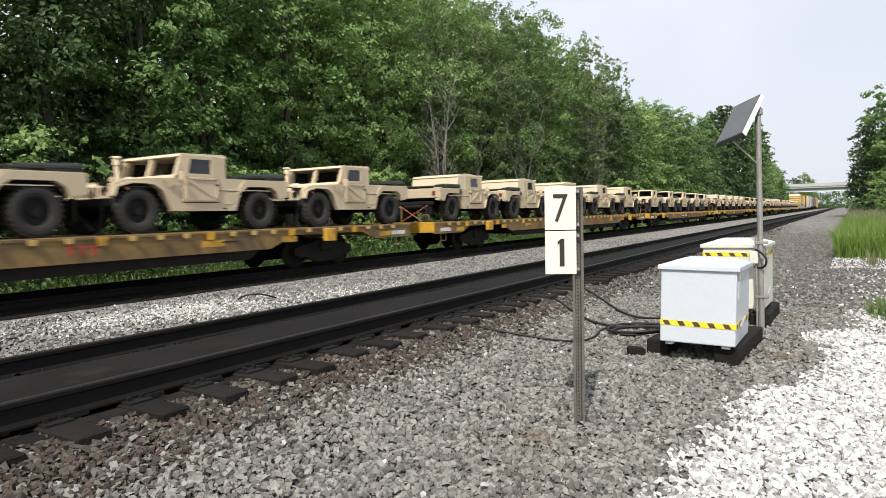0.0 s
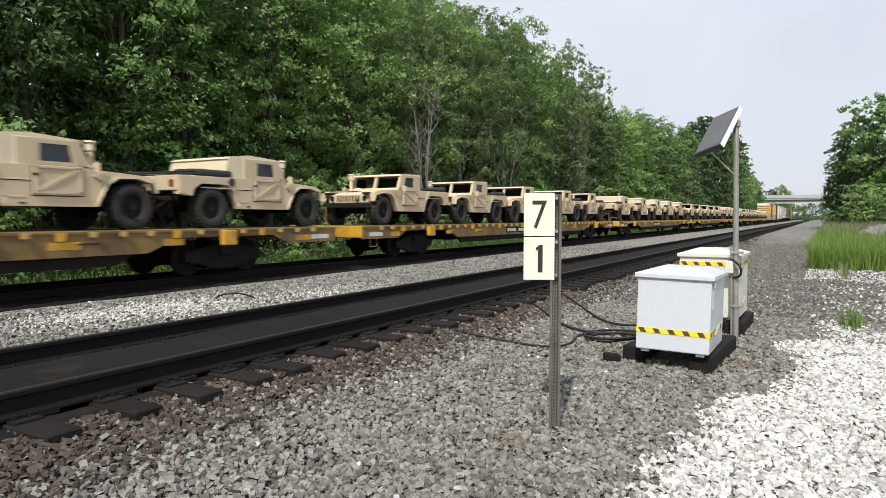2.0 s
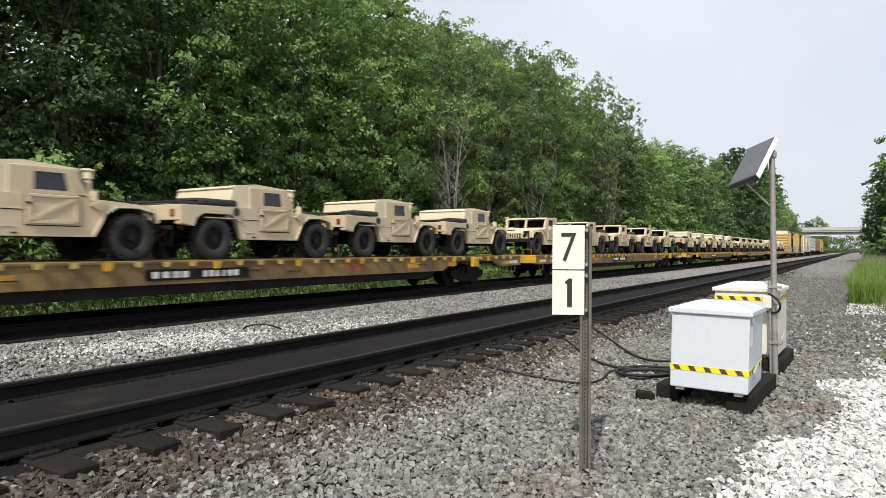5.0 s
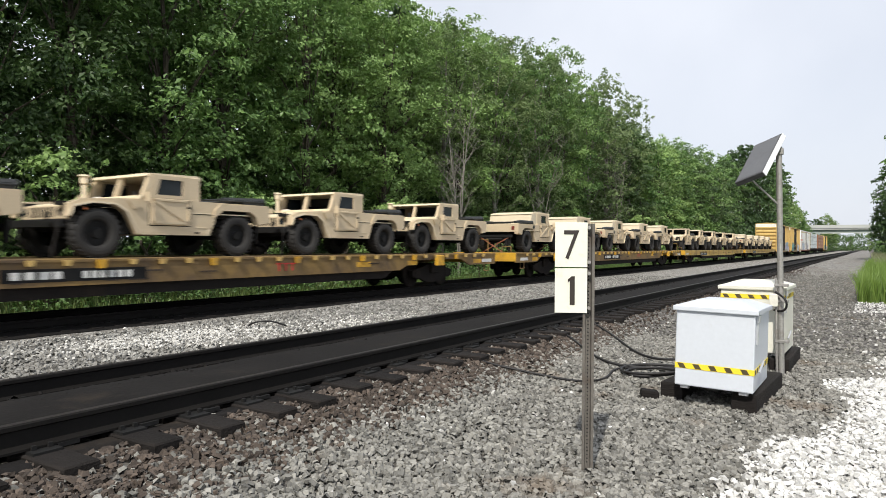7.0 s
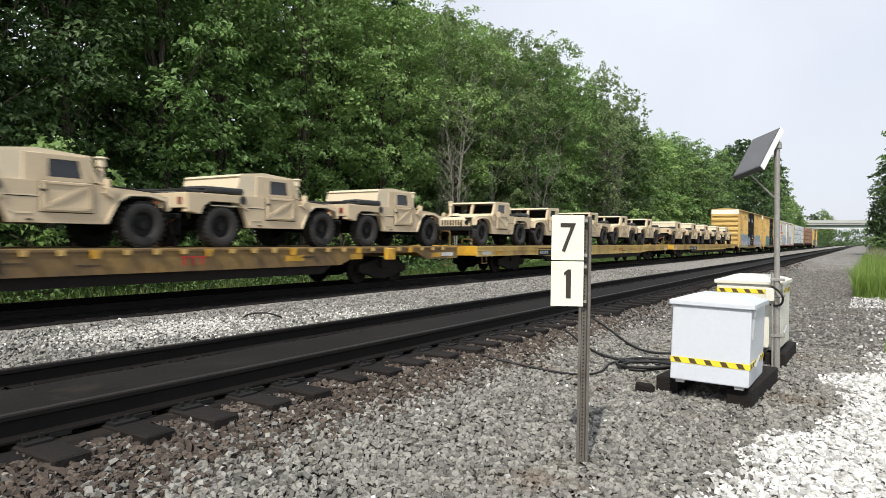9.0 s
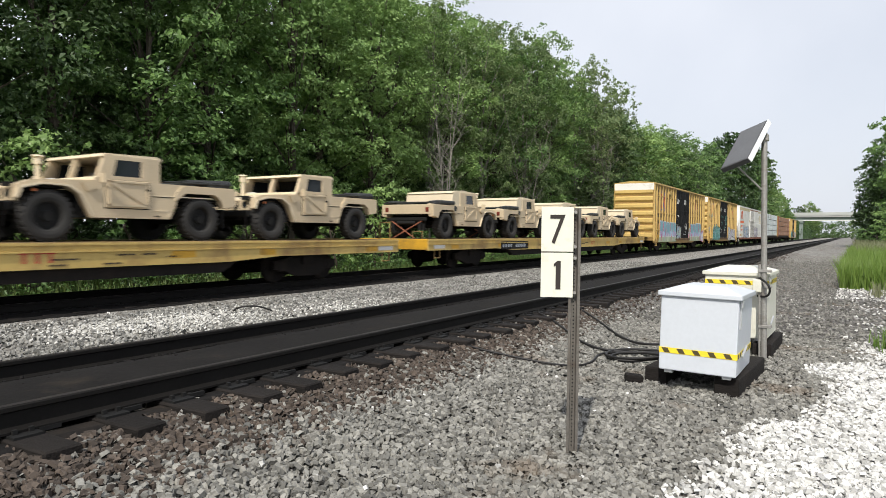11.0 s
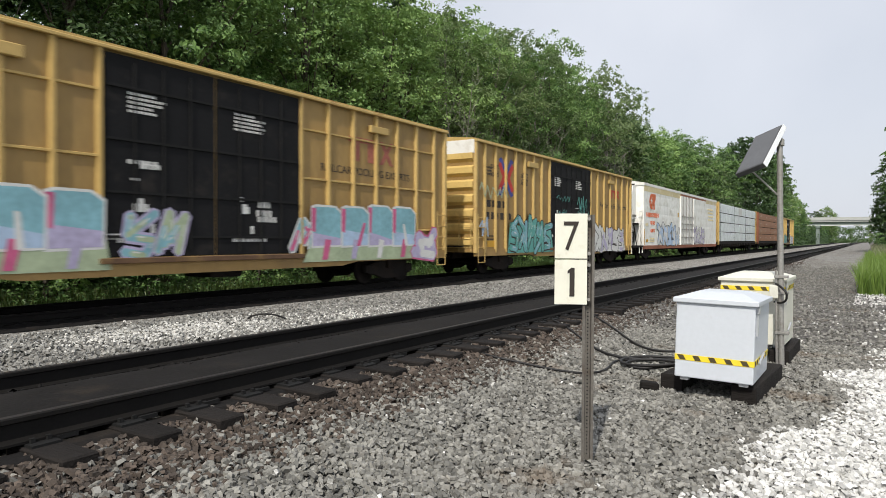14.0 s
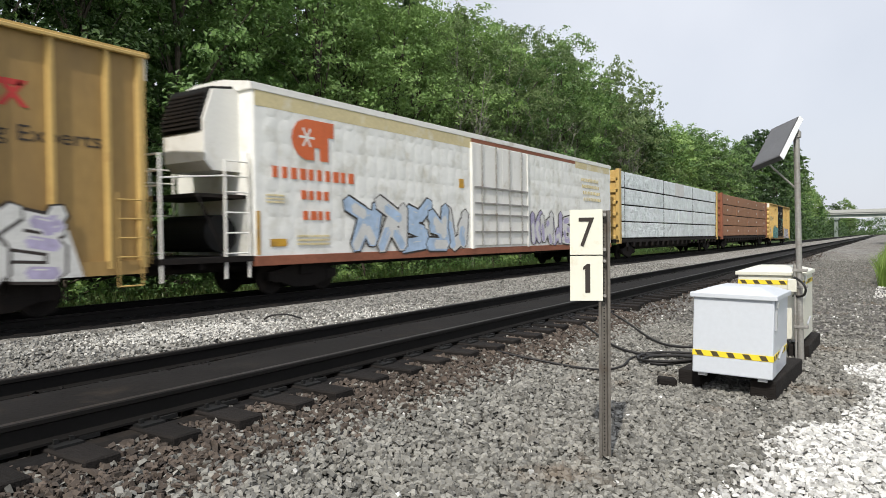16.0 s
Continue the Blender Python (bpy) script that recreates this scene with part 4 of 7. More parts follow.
def army_truck(hardtop, rng):
    """Tan light truck. hardtop: closed cab running back over half of the bed; else an open-windowed cab and open bed."""
    t = tagged(new("army_truck"), "tan military truck with a closed hardtop, chained on a flatcar" if hardtop else "tan military pickup with open windscreen, chained on a flatcar", "military truck", group="trucks on the flatcars")
    W = 1.07
    # lower body sides with both wheel openings
    front_arch = [(WB + 0.54, 0.76), (WB + 0.46, 0.96), (WB + 0.10, 1.045), (WB - 0.34, 1.03), (WB - 0.56, 0.90), (WB - 0.80, 0.46)]
    rear_arch = [(0.78, 0.46), (0.60, 0.90), (0.42, 1.03), (-0.34, 1.03), (-0.52, 0.92), (-0.60, 0.74)]
    side = [(-0.92, 1.20), (2.30, 1.20), (2.46, 1.18), (3.05, 1.15), (3.62, 1.11), (3.84, 1.02), (3.86, 0.78)] + front_arch + rear_arch + [(-0.92, 0.78)]
    for s in (-1, 1):
        x0, x1 = sorted((s * (W - 0.16), s * W))
        part("body_side", prism(B(), side, "x", x0, x1), TAN, t)
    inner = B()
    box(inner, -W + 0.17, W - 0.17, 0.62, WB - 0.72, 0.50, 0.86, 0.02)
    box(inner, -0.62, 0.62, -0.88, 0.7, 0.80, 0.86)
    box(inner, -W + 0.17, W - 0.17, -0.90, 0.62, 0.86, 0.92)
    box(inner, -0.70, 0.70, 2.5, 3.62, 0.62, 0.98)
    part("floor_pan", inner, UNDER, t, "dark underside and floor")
    under = B()
    for y in (0.0, WB):
        box(under, -0.75, 0.75, y - 0.08, y + 0.08, 0.38, 0.52, 0.02)
        for s in (-1, 1):
            rod(under, (s * 0.55, y + 0.05, 0.45), (s * 0.5, y + 0.1, 0.95), 0.06, 8)
    box(under, -0.30, 0.30, -0.9, 3.8, 0.50, 0.64)
    rod(under, (-0.4, -0.95, 0.56), (0.4, -0.95, 0.56), 0.07, 8)
    for s in (-1, 1):
        box(under, s * 0.62 - 0.10, s * 0.62 + 0.10, -0.90, -0.84, 0.28, 0.72)
    part("chassis", under, BLACK, t, "black axles, springs and mud flaps")
    # bonnet and nose
    hood = B()
    vs = [(-0.80, 2.42, 1.19), (0.80, 2.42, 1.19), (0.80, 3.60, 1.045), (-0.80, 3.60, 1.045), (-0.88, 2.42, 1.08), (0.88, 2.42, 1.08), (0.86, 3.78, 0.96), (-0.86, 3.78, 0.96)]
    hv = [hood.verts.new(v) for v in vs]
    for f in ((0, 1, 2, 3), (0, 4, 5, 1), (1, 5, 6, 2), (2, 6, 7, 3), (3, 7, 4, 0)):
        hood.faces.new([hv[i] for i in f])
    part("bonnet", hood, TAN_SUNLIT, t)
    grille = B()
    box(grille, -0.80, 0.80, 3.70, 3.80, 0.72, 1.00, 0.02)
    part("grille", grille, TAN, t)
    for i in range(8):
        x = -0.42 + i * 0.12
        part("grille_slot", box(B(), x - 0.03, x + 0.03, 3.80, 3.806, 0.77, 0.96), BLACK, t)
    bump = B()
    box(bump, -0.92, 0.92, 3.84, 3.96, 0.56, 0.72, 0.02)
    for s in (-1, 1):
        box(bump, s * 0.5 - 0.05, s * 0.5 + 0.05, 3.70, 3.86, 0.58, 0.70)
        rod(bump, (s * 0.5, 3.96, 0.72), (s * 0.5, 3.96, 0.86), 0.03, 8)
    part("front_bumper", bump, BLACK, t)
    for s in (-1, 1):
        part("marker_lamp", rod(B(), (s * 0.98, 3.79, 0.93), (s * 0.98, 3.83, 0.93), 0.05, 10), AMBER, t, "amber marker lamp")
        part("marker_lamp", rod(B(), (s * 1.07, 3.55, 0.93), (s * 1.09, 3.55, 0.93), 0.03, 10), AMBER, t, "amber marker lamp")
        part("headlamp", rod(B(), (s * 0.66, 3.80, 0.87), (s * 0.66, 3.815, 0.87), 0.085, 14), PANE, t, "round headlamp")
    # cab
    y0, y1 = 1.10, 2.30
    for s in (-1, 1):
        x0, x1 = sorted((s * (W - 0.14), s * (W - 0.03)))
        part("rear_pillar", box(B(), x0, x1, y0 - 0.10, y0 + 0.06, 1.18, 1.78, 0.02), TAN, t)
        part("front_pillar", prism(B(), [(y1 - 0.02, 1.18), (y1 + 0.10, 1.18), (y1 - 0.10, 1.78), (y1 - 0.22, 1.78)], "x", x0, x1), TAN, t)
    part("centre_pillar", prism(B(), [(y1 - 0.01, 1.16), (y1 + 0.10, 1.16), (y1 - 0.09, 1.76), (y1 - 0.19, 1.76)], "x", -0.05, 0.05), TAN, t)
    cowl = B()
    box(cowl, -W + 0.03, W - 0.03, y1 - 0.06, y1 + 0.14, 1.10, 1.26, 0.02)
    part("cowl", cowl, TAN_SUNLIT, t)
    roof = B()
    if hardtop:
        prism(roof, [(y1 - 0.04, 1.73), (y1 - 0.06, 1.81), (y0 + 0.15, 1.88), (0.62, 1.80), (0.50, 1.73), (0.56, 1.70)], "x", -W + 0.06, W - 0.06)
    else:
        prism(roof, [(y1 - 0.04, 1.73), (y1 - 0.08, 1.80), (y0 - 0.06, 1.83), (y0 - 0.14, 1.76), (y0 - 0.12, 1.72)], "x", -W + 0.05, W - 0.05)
    part("roof", roof, TAN_SUNLIT, t, "tan roof, lightened as if sunlit")
    if hardtop:
        shell = B()
        for s in (-1, 1):
            x0, x1 = sorted((s * (W - 0.10), s * (W - 0.05)))
            prism(shell, [(0.40, 1.19), (y0, 1.19), (y0, 1.82), (0.55, 1.73)], "x", x0, x1)
        prism(shell, [(0.38, 0.92), (0.43, 0.92), (0.60, 1.76), (0.55, 1.76)], "x", -W + 0.06, W - 0.06)
        shell_ob = part("hardtop_shell", shell, TAN_SUNLIT, t, "tan sloping back of the hardtop, lightened as if sunlit")
        part("rear_gate", box(B(), -W + 0.02, W - 0.02, -0.95, -0.90, 0.86, 1.20, 0.01), TAN, t)
    else:
        back = box(B(), -W + 0.08, W - 0.08, y0 - 0.10, y0 - 0.05, 0.92, 1.30)
        part("cab_rear", back, TAN, t)
        part("rear_gate", box(B(), -W + 0.02, W - 0.02, -0.95, -0.90, 0.86, 1.20, 0.01), TAN, t)
    # doors with the raised cross brace
    for s in (-1, 1):
        xo = s * W
        x0, x1 = sorted((xo, xo + s * 0.025))
        y0 = 1.27
        part("door_gap", box(B(), min(xo, xo + s * 0.004), max(xo, xo + s * 0.004), y0 + 0.003, y1 - 0.043, 0.642, 1.215), UNDER, t, "dark gap round the door")
        d = part("door", box(B(), x0, x1, y0 + 0.02, y1 - 0.06, 0.66, 1.21, 0.008), TAN, t)
        part("cab_quarter", box(B(), min(s * (W - 0.10), s * (W - 0.025)), max(s * (W - 0.10), s * (W - 0.025)), 1.02, y0 + 0.05, 1.19, 1.77, 0.01), TAN, t)
        upper = B()
        zt = 1.76
        a0, a1 = sorted((s * (W - 0.07), s * (W - 0.02)))
        prism(upper, [(y0 + 0.04, 1.20), (y0 + 0.17, 1.20), (y0 + 0.17, zt), (y0 + 0.04, zt)], "x", a0, a1)
        prism(upper, [(y1 - 0.22, 1.20), (y1 - 0.06, 1.20), (y1 - 0.20, zt), (y1 - 0.34, zt)], "x", a0, a1)
        box(upper, a0, a1, y0 + 0.15, y1 - 0.28, 1.67, zt)
        box(upper, a0, a1, y0 + 0.04, y1 - 0.08, 1.20, 1.30)
        part("window_frame", upper, TAN, d)
        g0, g1 = sorted((s * (W - 0.06), s * (W - 0.05)))
        part("window_pane", box(B(), g0, g1, y0 + 0.15, y1 - 0.26, 1.28, 1.69), PANE, d, "dark window")
        br = B()
        b0, b1 = sorted((xo + s * 0.025, xo + s * 0.05))
        prism(br, [(y0 + 0.08, 0.76), (y0 + 0.14, 0.72), (y1 - 0.14, 1.14), (y1 - 0.20, 1.18)], "x", b0, b1)
        box(br, b0, b1, y0 + 0.06, y1 - 0.12, 0.69, 0.74)
        box(br, b0, b1, y0 + 0.06, y1 - 0.12, 1.155, 1.19)
        box(br, b0, b1, y0 + 0.05, y0 + 0.09, 0.69, 1.19)
        box(br, b0, b1, y1 - 0.16, y1 - 0.12, 0.69, 1.19)
        part("door_brace", br, TAN, d, "raised diagonal brace")
        hd = B()
        box(hd, b0, b1 + 0.012 * (s > 0), y0 + 0.02, y0 + 0.10, 1.02, 1.06)
        part("door_handle", hd, BLACK, d)
        q0, q1 = sorted((xo, xo + s * 0.012))
        part("side_rail", box(B(), q0, q1, -0.30, y0 - 0.04, 0.93, 0.95), TAN_SUNLIT, t)
        part("panel_seam", box(B(), min(xo, xo + s * 0.005), max(xo, xo + s * 0.005), 0.68, y0 - 0.04, 0.912, 0.926), UNDER, t)
        seam = B()
        box(seam, q0, q1, 0.80, 1.14, 0.62, 0.64)
        box(seam, q0, q1, 0.80, 0.84, 0.5, 0.64)
        part("step_bracket", seam, TAN_SUNLIT, t)
        mr = B()
        rod(mr, (xo, y1 + 0.06, 1.18), (xo + s * 0.20, y1 + 0.10, 1.36), 0.012, 6)
        box(mr, min(xo + s * 0.12, xo + s * 0.28), max(xo + s * 0.12, xo + s * 0.28), y1 + 0.07, y1 + 0.12, 1.12, 1.32, 0.01)
        part("mirror", mr, TAN, t)
    y0 = 1.10
    # windscreen
    if hardtop:
        for s in (-1, 1):
            x0, x1 = sorted((s * 0.05, s * (W - 0.13)))
            part("windscreen", prism(B(), [(y1 + 0.04, 1.24), (y1 + 0.05, 1.24), (y1 - 0.13, 1.73), (y1 - 0.14, 1.73)], "x", x0, x1), PANE, t, "dark windscreen pane")
    else:
        part("dashboard_sheet", box(B(), 0.62, 0.86, y1 - 0.02, y1 + 0.02, 1.22, 1.30), PALE_INK, t, "white sheets taped inside the windscreen")
        part("dashboard_sheet", box(B(), 0.80, 0.92, 1.36, 1.38, 1.32, 1.52), PALE_INK, t, "white sheets taped inside the windscreen")
        part("seat", box(box(B(), 0.42, 0.86, 1.18, 1.34, 0.9, 1.45, 0.05, 2), 0.42, 0.86, 1.2, 1.75, 0.9, 1.05, 0.05, 2), UNDER, t, "dark seat")
        part("seat", box(box(B(), -0.86, -0.42, 1.18, 1.34, 0.9, 1.45, 0.05, 2), -0.86, -0.42, 1.2, 1.75, 0.9, 1.05, 0.05, 2), UNDER, t, "dark seat")
        part("rear_curtain", box(B(), -W + 0.10, W - 0.10, 1.06, 1.09, 1.20, 1.74), TARP, t, "dark sheet closing the back of the cab")
    # air intake stack
    snork = B()
    rod(snork, (0.88, y1 + 0.20, 1.10), (0.88, y1 + 0.20, 1.62), 0.055, 12)
    rod(snork, (0.88, y1 + 0.20, 1.62), (0.88, y1 + 0.20, 1.80), 0.085, 14)
    rod(snork, (0.88, y1 + 0.20, 1.80), (0.88, y1 + 0.20, 1.84), 0.12, 14, 0.09)
    part("intake_stack", snork, TAN_SUNLIT, t, "raised air intake with a mushroom cap")
    for s in (-1, 1):
        part("tail_lamp", box(B(), s * 0.86 - 0.07, s * 0.86 + 0.07, -0.97, -0.95, 0.94, 1.10, 0.01), REDLENS, t, "dark red tail lamp")
        part("side_reflector", box(B(), s * 1.073 - 0.006, s * 1.073 + 0.006, -0.84, -0.78, 0.93, 0.99), AMBER, t)
        # boxed-out fender over the rear wheel, rolled lip over the front one
        f0, f1 = sorted((s * W, s * (W + 0.035)))
        part("rear_fender", prism(B(), [(-0.92, 1.18), (0.50, 1.18), (0.66, 1.02), (0.70, 0.86)] + rear_arch[1:] + [(-0.92, 0.80)], "x", f0, f1), TAN, t, "boxed-out rear fender")
        part("wheel_arch_lip", prism(B(), front_arch + [(p - 0.02 if p < WB else p + 0.03, q + 0.035) for p, q in front_arch[::-1]], "x", f0, f1), TAN_SUNLIT, t)
        # black boxes stand in for the shade inside the wheel openings
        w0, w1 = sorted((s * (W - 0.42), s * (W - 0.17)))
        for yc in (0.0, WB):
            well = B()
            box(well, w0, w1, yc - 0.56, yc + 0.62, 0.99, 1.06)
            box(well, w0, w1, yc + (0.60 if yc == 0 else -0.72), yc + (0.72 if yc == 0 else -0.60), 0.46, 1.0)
            part("wheel_well", well, BLACK, t, "black box painting the shade inside the wheel opening")
        part("hinge_scoop", prism(B(), [(2.42, 1.05), (2.58, 1.14), (2.72, 1.13), (2.60, 0.96)], "x", min(s * W, s * (W + 0.06)), max(s * W, s * (W + 0.06))), TAN, t, "raised bracket on the front fender")
        part("lashing_ring", box(B(), min(s * W, s * (W + 0.012)), max(s * W, s * (W + 0.012)), 1.05, 1.16, 0.50, 0.53), BLACK, t)
    # load: folded black cover and bows on the bed rails
    rail_h = 1.24
    ld = B()
    if hardtop:
        for q in (-1, 1):
            a, b = sorted((q * (W - 0.26), q * (W + 0.01)))
            box(ld, a, b, -0.42, 0.62, rail_h - 0.02, rail_h + 0.15, 0.055, 2)
            rod(ld, (q * (W - 0.10), -0.40, rail_h + 0.10), (q * (W - 0.16), -0.90, rail_h + 0.04), 0.055, 8)
            rod(ld, (q * (W - 0.06), -0.92, rail_h + 0.01), (q * (W - 0.06), 0.3, rail_h + 0.01), 0.03, 6)
        rod(ld, (-W + 0.1, -0.3, rail_h + 0.06), (W - 0.1, -0.3, rail_h + 0.06), 0.03, 6)
        rod(ld, (-W + 0.1, -0.85, rail_h + 0.04), (W - 0.1, -0.85, rail_h + 0.04), 0.03, 6)
        box(ld, -W + 0.2, W - 0.2, -0.3, 0.3, 0.93, 1.18, 0.06, 2)
        rod(ld, (-0.55, -0.75, 1.26), (0.2, 0.1, 1.30), 0.05, 7)
        rod(ld, (W - 0.03, 0.56, 1.09), (W + 0.045, 0.56, 1.09), 0.10, 14)
    else:
        box(ld, -W + 0.12, W - 0.12, -0.90, -0.30, 1.10, 1.34, 0.06, 2)
        rod(ld, (W - 0.20, -0.92, 1.32), (W - 0.24, 0.25, 1.31), 0.10, 9, 0.06)
        rod(ld, (-W + 0.20, -0.92, 1.32), (-W + 0.24, 0.25, 1.31), 0.10, 9, 0.06)
        rod(ld, (W - 0.08, -0.9, rail_h + 0.06), (W - 0.08, 0.9, rail_h + 0.02), 0.022, 6)
        rod(ld, (-W + 0.08, -0.9, rail_h + 0.06), (-W + 0.08, 0.9, rail_h + 0.02), 0.022, 6)
        for y in (-0.85, -0.25, 0.4):
            rod(ld, (W - 0.08, y, 1.16), (W - 0.08, y, rail_h + 0.08), 0.02, 6)
            rod(ld, (-W + 0.08, y, 1.16), (-W + 0.08, y, rail_h + 0.08), 0.02, 6)
            rod(ld, (-W + 0.08, y, rail_h + 0.07), (W - 0.08, y, rail_h + 0.07), 0.018, 6)
    part("folded_cover", ld, TARP, t, "folded black cover and bows over the bed")
    if hardtop:
        for s in (-1, 1):
            part("bonnet_rod", rod(B(), (s * (W - 0.14), 2.5, 1.22), (s * (W - 0.2), 3.4, 1.16), 0.02, 6), BLACK, t)
    if hardtop:
        guard = B()
        for s in (-1, 1):
            rod(guard, (s * 0.55, 3.98, 0.60), (s * 0.62, 3.92, 1.08), 0.028, 7)
            rod(guard, (s * 0.62, 3.92, 1.08), (s * 0.90, 3.88, 1.04), 0.028, 7)
            rod(guard, (s * 0.90, 3.88, 1.04), (s * 0.95, 3.88, 0.66), 0.028, 7)
        for z in (0.80, 0.95, 1.07):
            rod(guard, (-0.60, 3.95, z), (0.60, 3.95, z), 0.024, 7)
        part("brush_guard", guard, BLACK, t, "black tubular guard before the grille")
        winch = B()
        rod(winch, (-0.34, 4.02, 0.62), (0.34, 4.02, 0.62), 0.10, 10)
        box(winch, 0.34, 0.56, 3.94, 4.14, 0.50, 0.76, 0.02)
        box(winch, -0.56, -0.34, 3.94, 4.14, 0.50, 0.76, 0.02)
        for q in (-1, 1):
            part("tie_down_chain", rod(B(), (q * 0.72, -0.95, 0.66), (-q * 0.45, -1.12, 0.02), 0.022, 6), RUST, t, "rusty crossed tie-down chain")
        part("rear_frame", box(box(box(B(), -0.85, 0.85, -1.0, -0.92, 0.62, 0.74, 0.015), -0.62, -0.50, -0.98, -0.90, 0.30, 0.66), 0.50, 0.62, -0.98, -0.90, 0.30, 0.66), BLACK, t, "black rear bumper")
        part("winch", winch, UNDER, t, "dark winch on the front bumper")
    hatch = B()
    for i in range(6):
        box(hatch, 0.25, 0.62, 2.75 + i * 0.07, 2.78 + i * 0.07, 1.145 - i * 0.0085, 1.165 - i * 0.0085)
    part("bonnet_louvre", hatch, BLACK, t)
    for s in (-1, 1):
        for y in (0.0, WB):
            w = shared("wheel", TYRE, t, pose(s * 0.91, y, 0.47, 0, 0, 0 if s > 0 else 180))
            tagged(w, "black off-road tyre")
            shared("tread", TREAD, w, Matrix())
            shared("rim", HUB, w, pose(0.045, 0, 0))
    for s in (-1, 1):
        part("tie_down_chain", rod(B(), (s * 0.85, 3.92, 0.66), (s * 0.98, 4.12, 0.02), 0.024, 6), UNDER, t, "tie-down chain")
        part("tie_down_chain", rod(B(), (s * 0.5, -0.9, 0.5), (s * 0.9, -1.3, 0.02), 0.014, 6), UNDER, t, "tie-down chain")
    return t


def squat(t):
    """The cab is low: bring everything above the belt line down."""
    for me in {o.data for o in t.children_recursive if o.data.name.split(".")[0] not in ("wheel", "tread", "rim")}:
        for v in me.vertices:
            if v.co.z > 1.22:
                v.co.z = 1.22 + (v.co.z - 1.22) * 0.87
    return t


rng = random.Random(11)
proto_open = squat(army_truck(False, rng))
proto_hard = squat(army_truck(True, rng))
proto_flat = flatcar(27.3, True, True, rng)
proto_plain = flatcar(26.6, True, False, rng)
long_plain = flatcar(27.3, True, False, rng)

CAR_STARTS = [-9.9, 18.9, 47.5, 76.5, 105.4, 134.5, 163.2, 192.2]
# where each truck's rear axle stands along its flatcar
LOADS = [(26.80, 21.45, 16.10, 10.75, 5.40), (1.95, 7.30, 12.65, 18.00, 23.35), (26.05, 21.10, 15.65, 10.37, 5.06), (1.70, 7.05, 12.35, 17.70, 23.07),
         (26.45, 21.10, 15.55, 10.00, 4.45), (1.85, 7.18, 12.50, 17.72, 22.98), (25.75, 20.40, 15.05, 9.65, 4.35), (1.88, 7.22, 12.53, 17.68, 22.95)]
used_open = used_hard = used_flat = False
for k, s0 in enumerate(CAR_STARTS):
    last = k == 7
    if last:
        on_train(proto_plain, s0)
    elif k == 6:
        on_train(long_plain, s0)
    else:
        on_train(proto_flat if not used_flat else copy_thing(proto_flat, Matrix()), s0)
        used_flat = True
    hard = k % 2 == 1
    for i in range(5):
        proto = proto_hard if hard else proto_open
        first = not (used_hard if hard else used_open)
        ob = proto if first else copy_thing(proto, Matrix())
        if hard:
            used_hard = True
            y = s0 + LOADS[k][i]
            on_train(ob, y, FAR_TOP + 1.102, 0.0, random.Random(k * 7 + i).uniform(-0.05, 0.05))
        else:
            used_open = True
            y = s0 + LOADS[k][i]
            on_train(ob, y, FAR_TOP + 1.102, 180.0, random.Random(k * 7 + i).uniform(-0.05, 0.05))


def stroke(bm, a, b, wide, x):
    """A sprayed stroke from a to b, with blunt pointed ends."""
    dy, dz = b[0] - a[0], b[1] - a[1]
    ln = math.hypot(dy, dz) or 1.0
    ny, nz, ty, tz = -dz / ln * wide, dy / ln * wide, dy / ln * wide * 0.7, dz / ln * wide * 0.7
    prism(bm, [(a[0] + ny, a[1] + nz), (a[0] - ty, a[1] - tz), (a[0] - ny, a[1] - nz), (b[0] - ny, b[1] - nz), (b[0] + ty, b[1] + tz), (b[0] + ny, b[1] + nz)], "x", x, x + 0.0002)


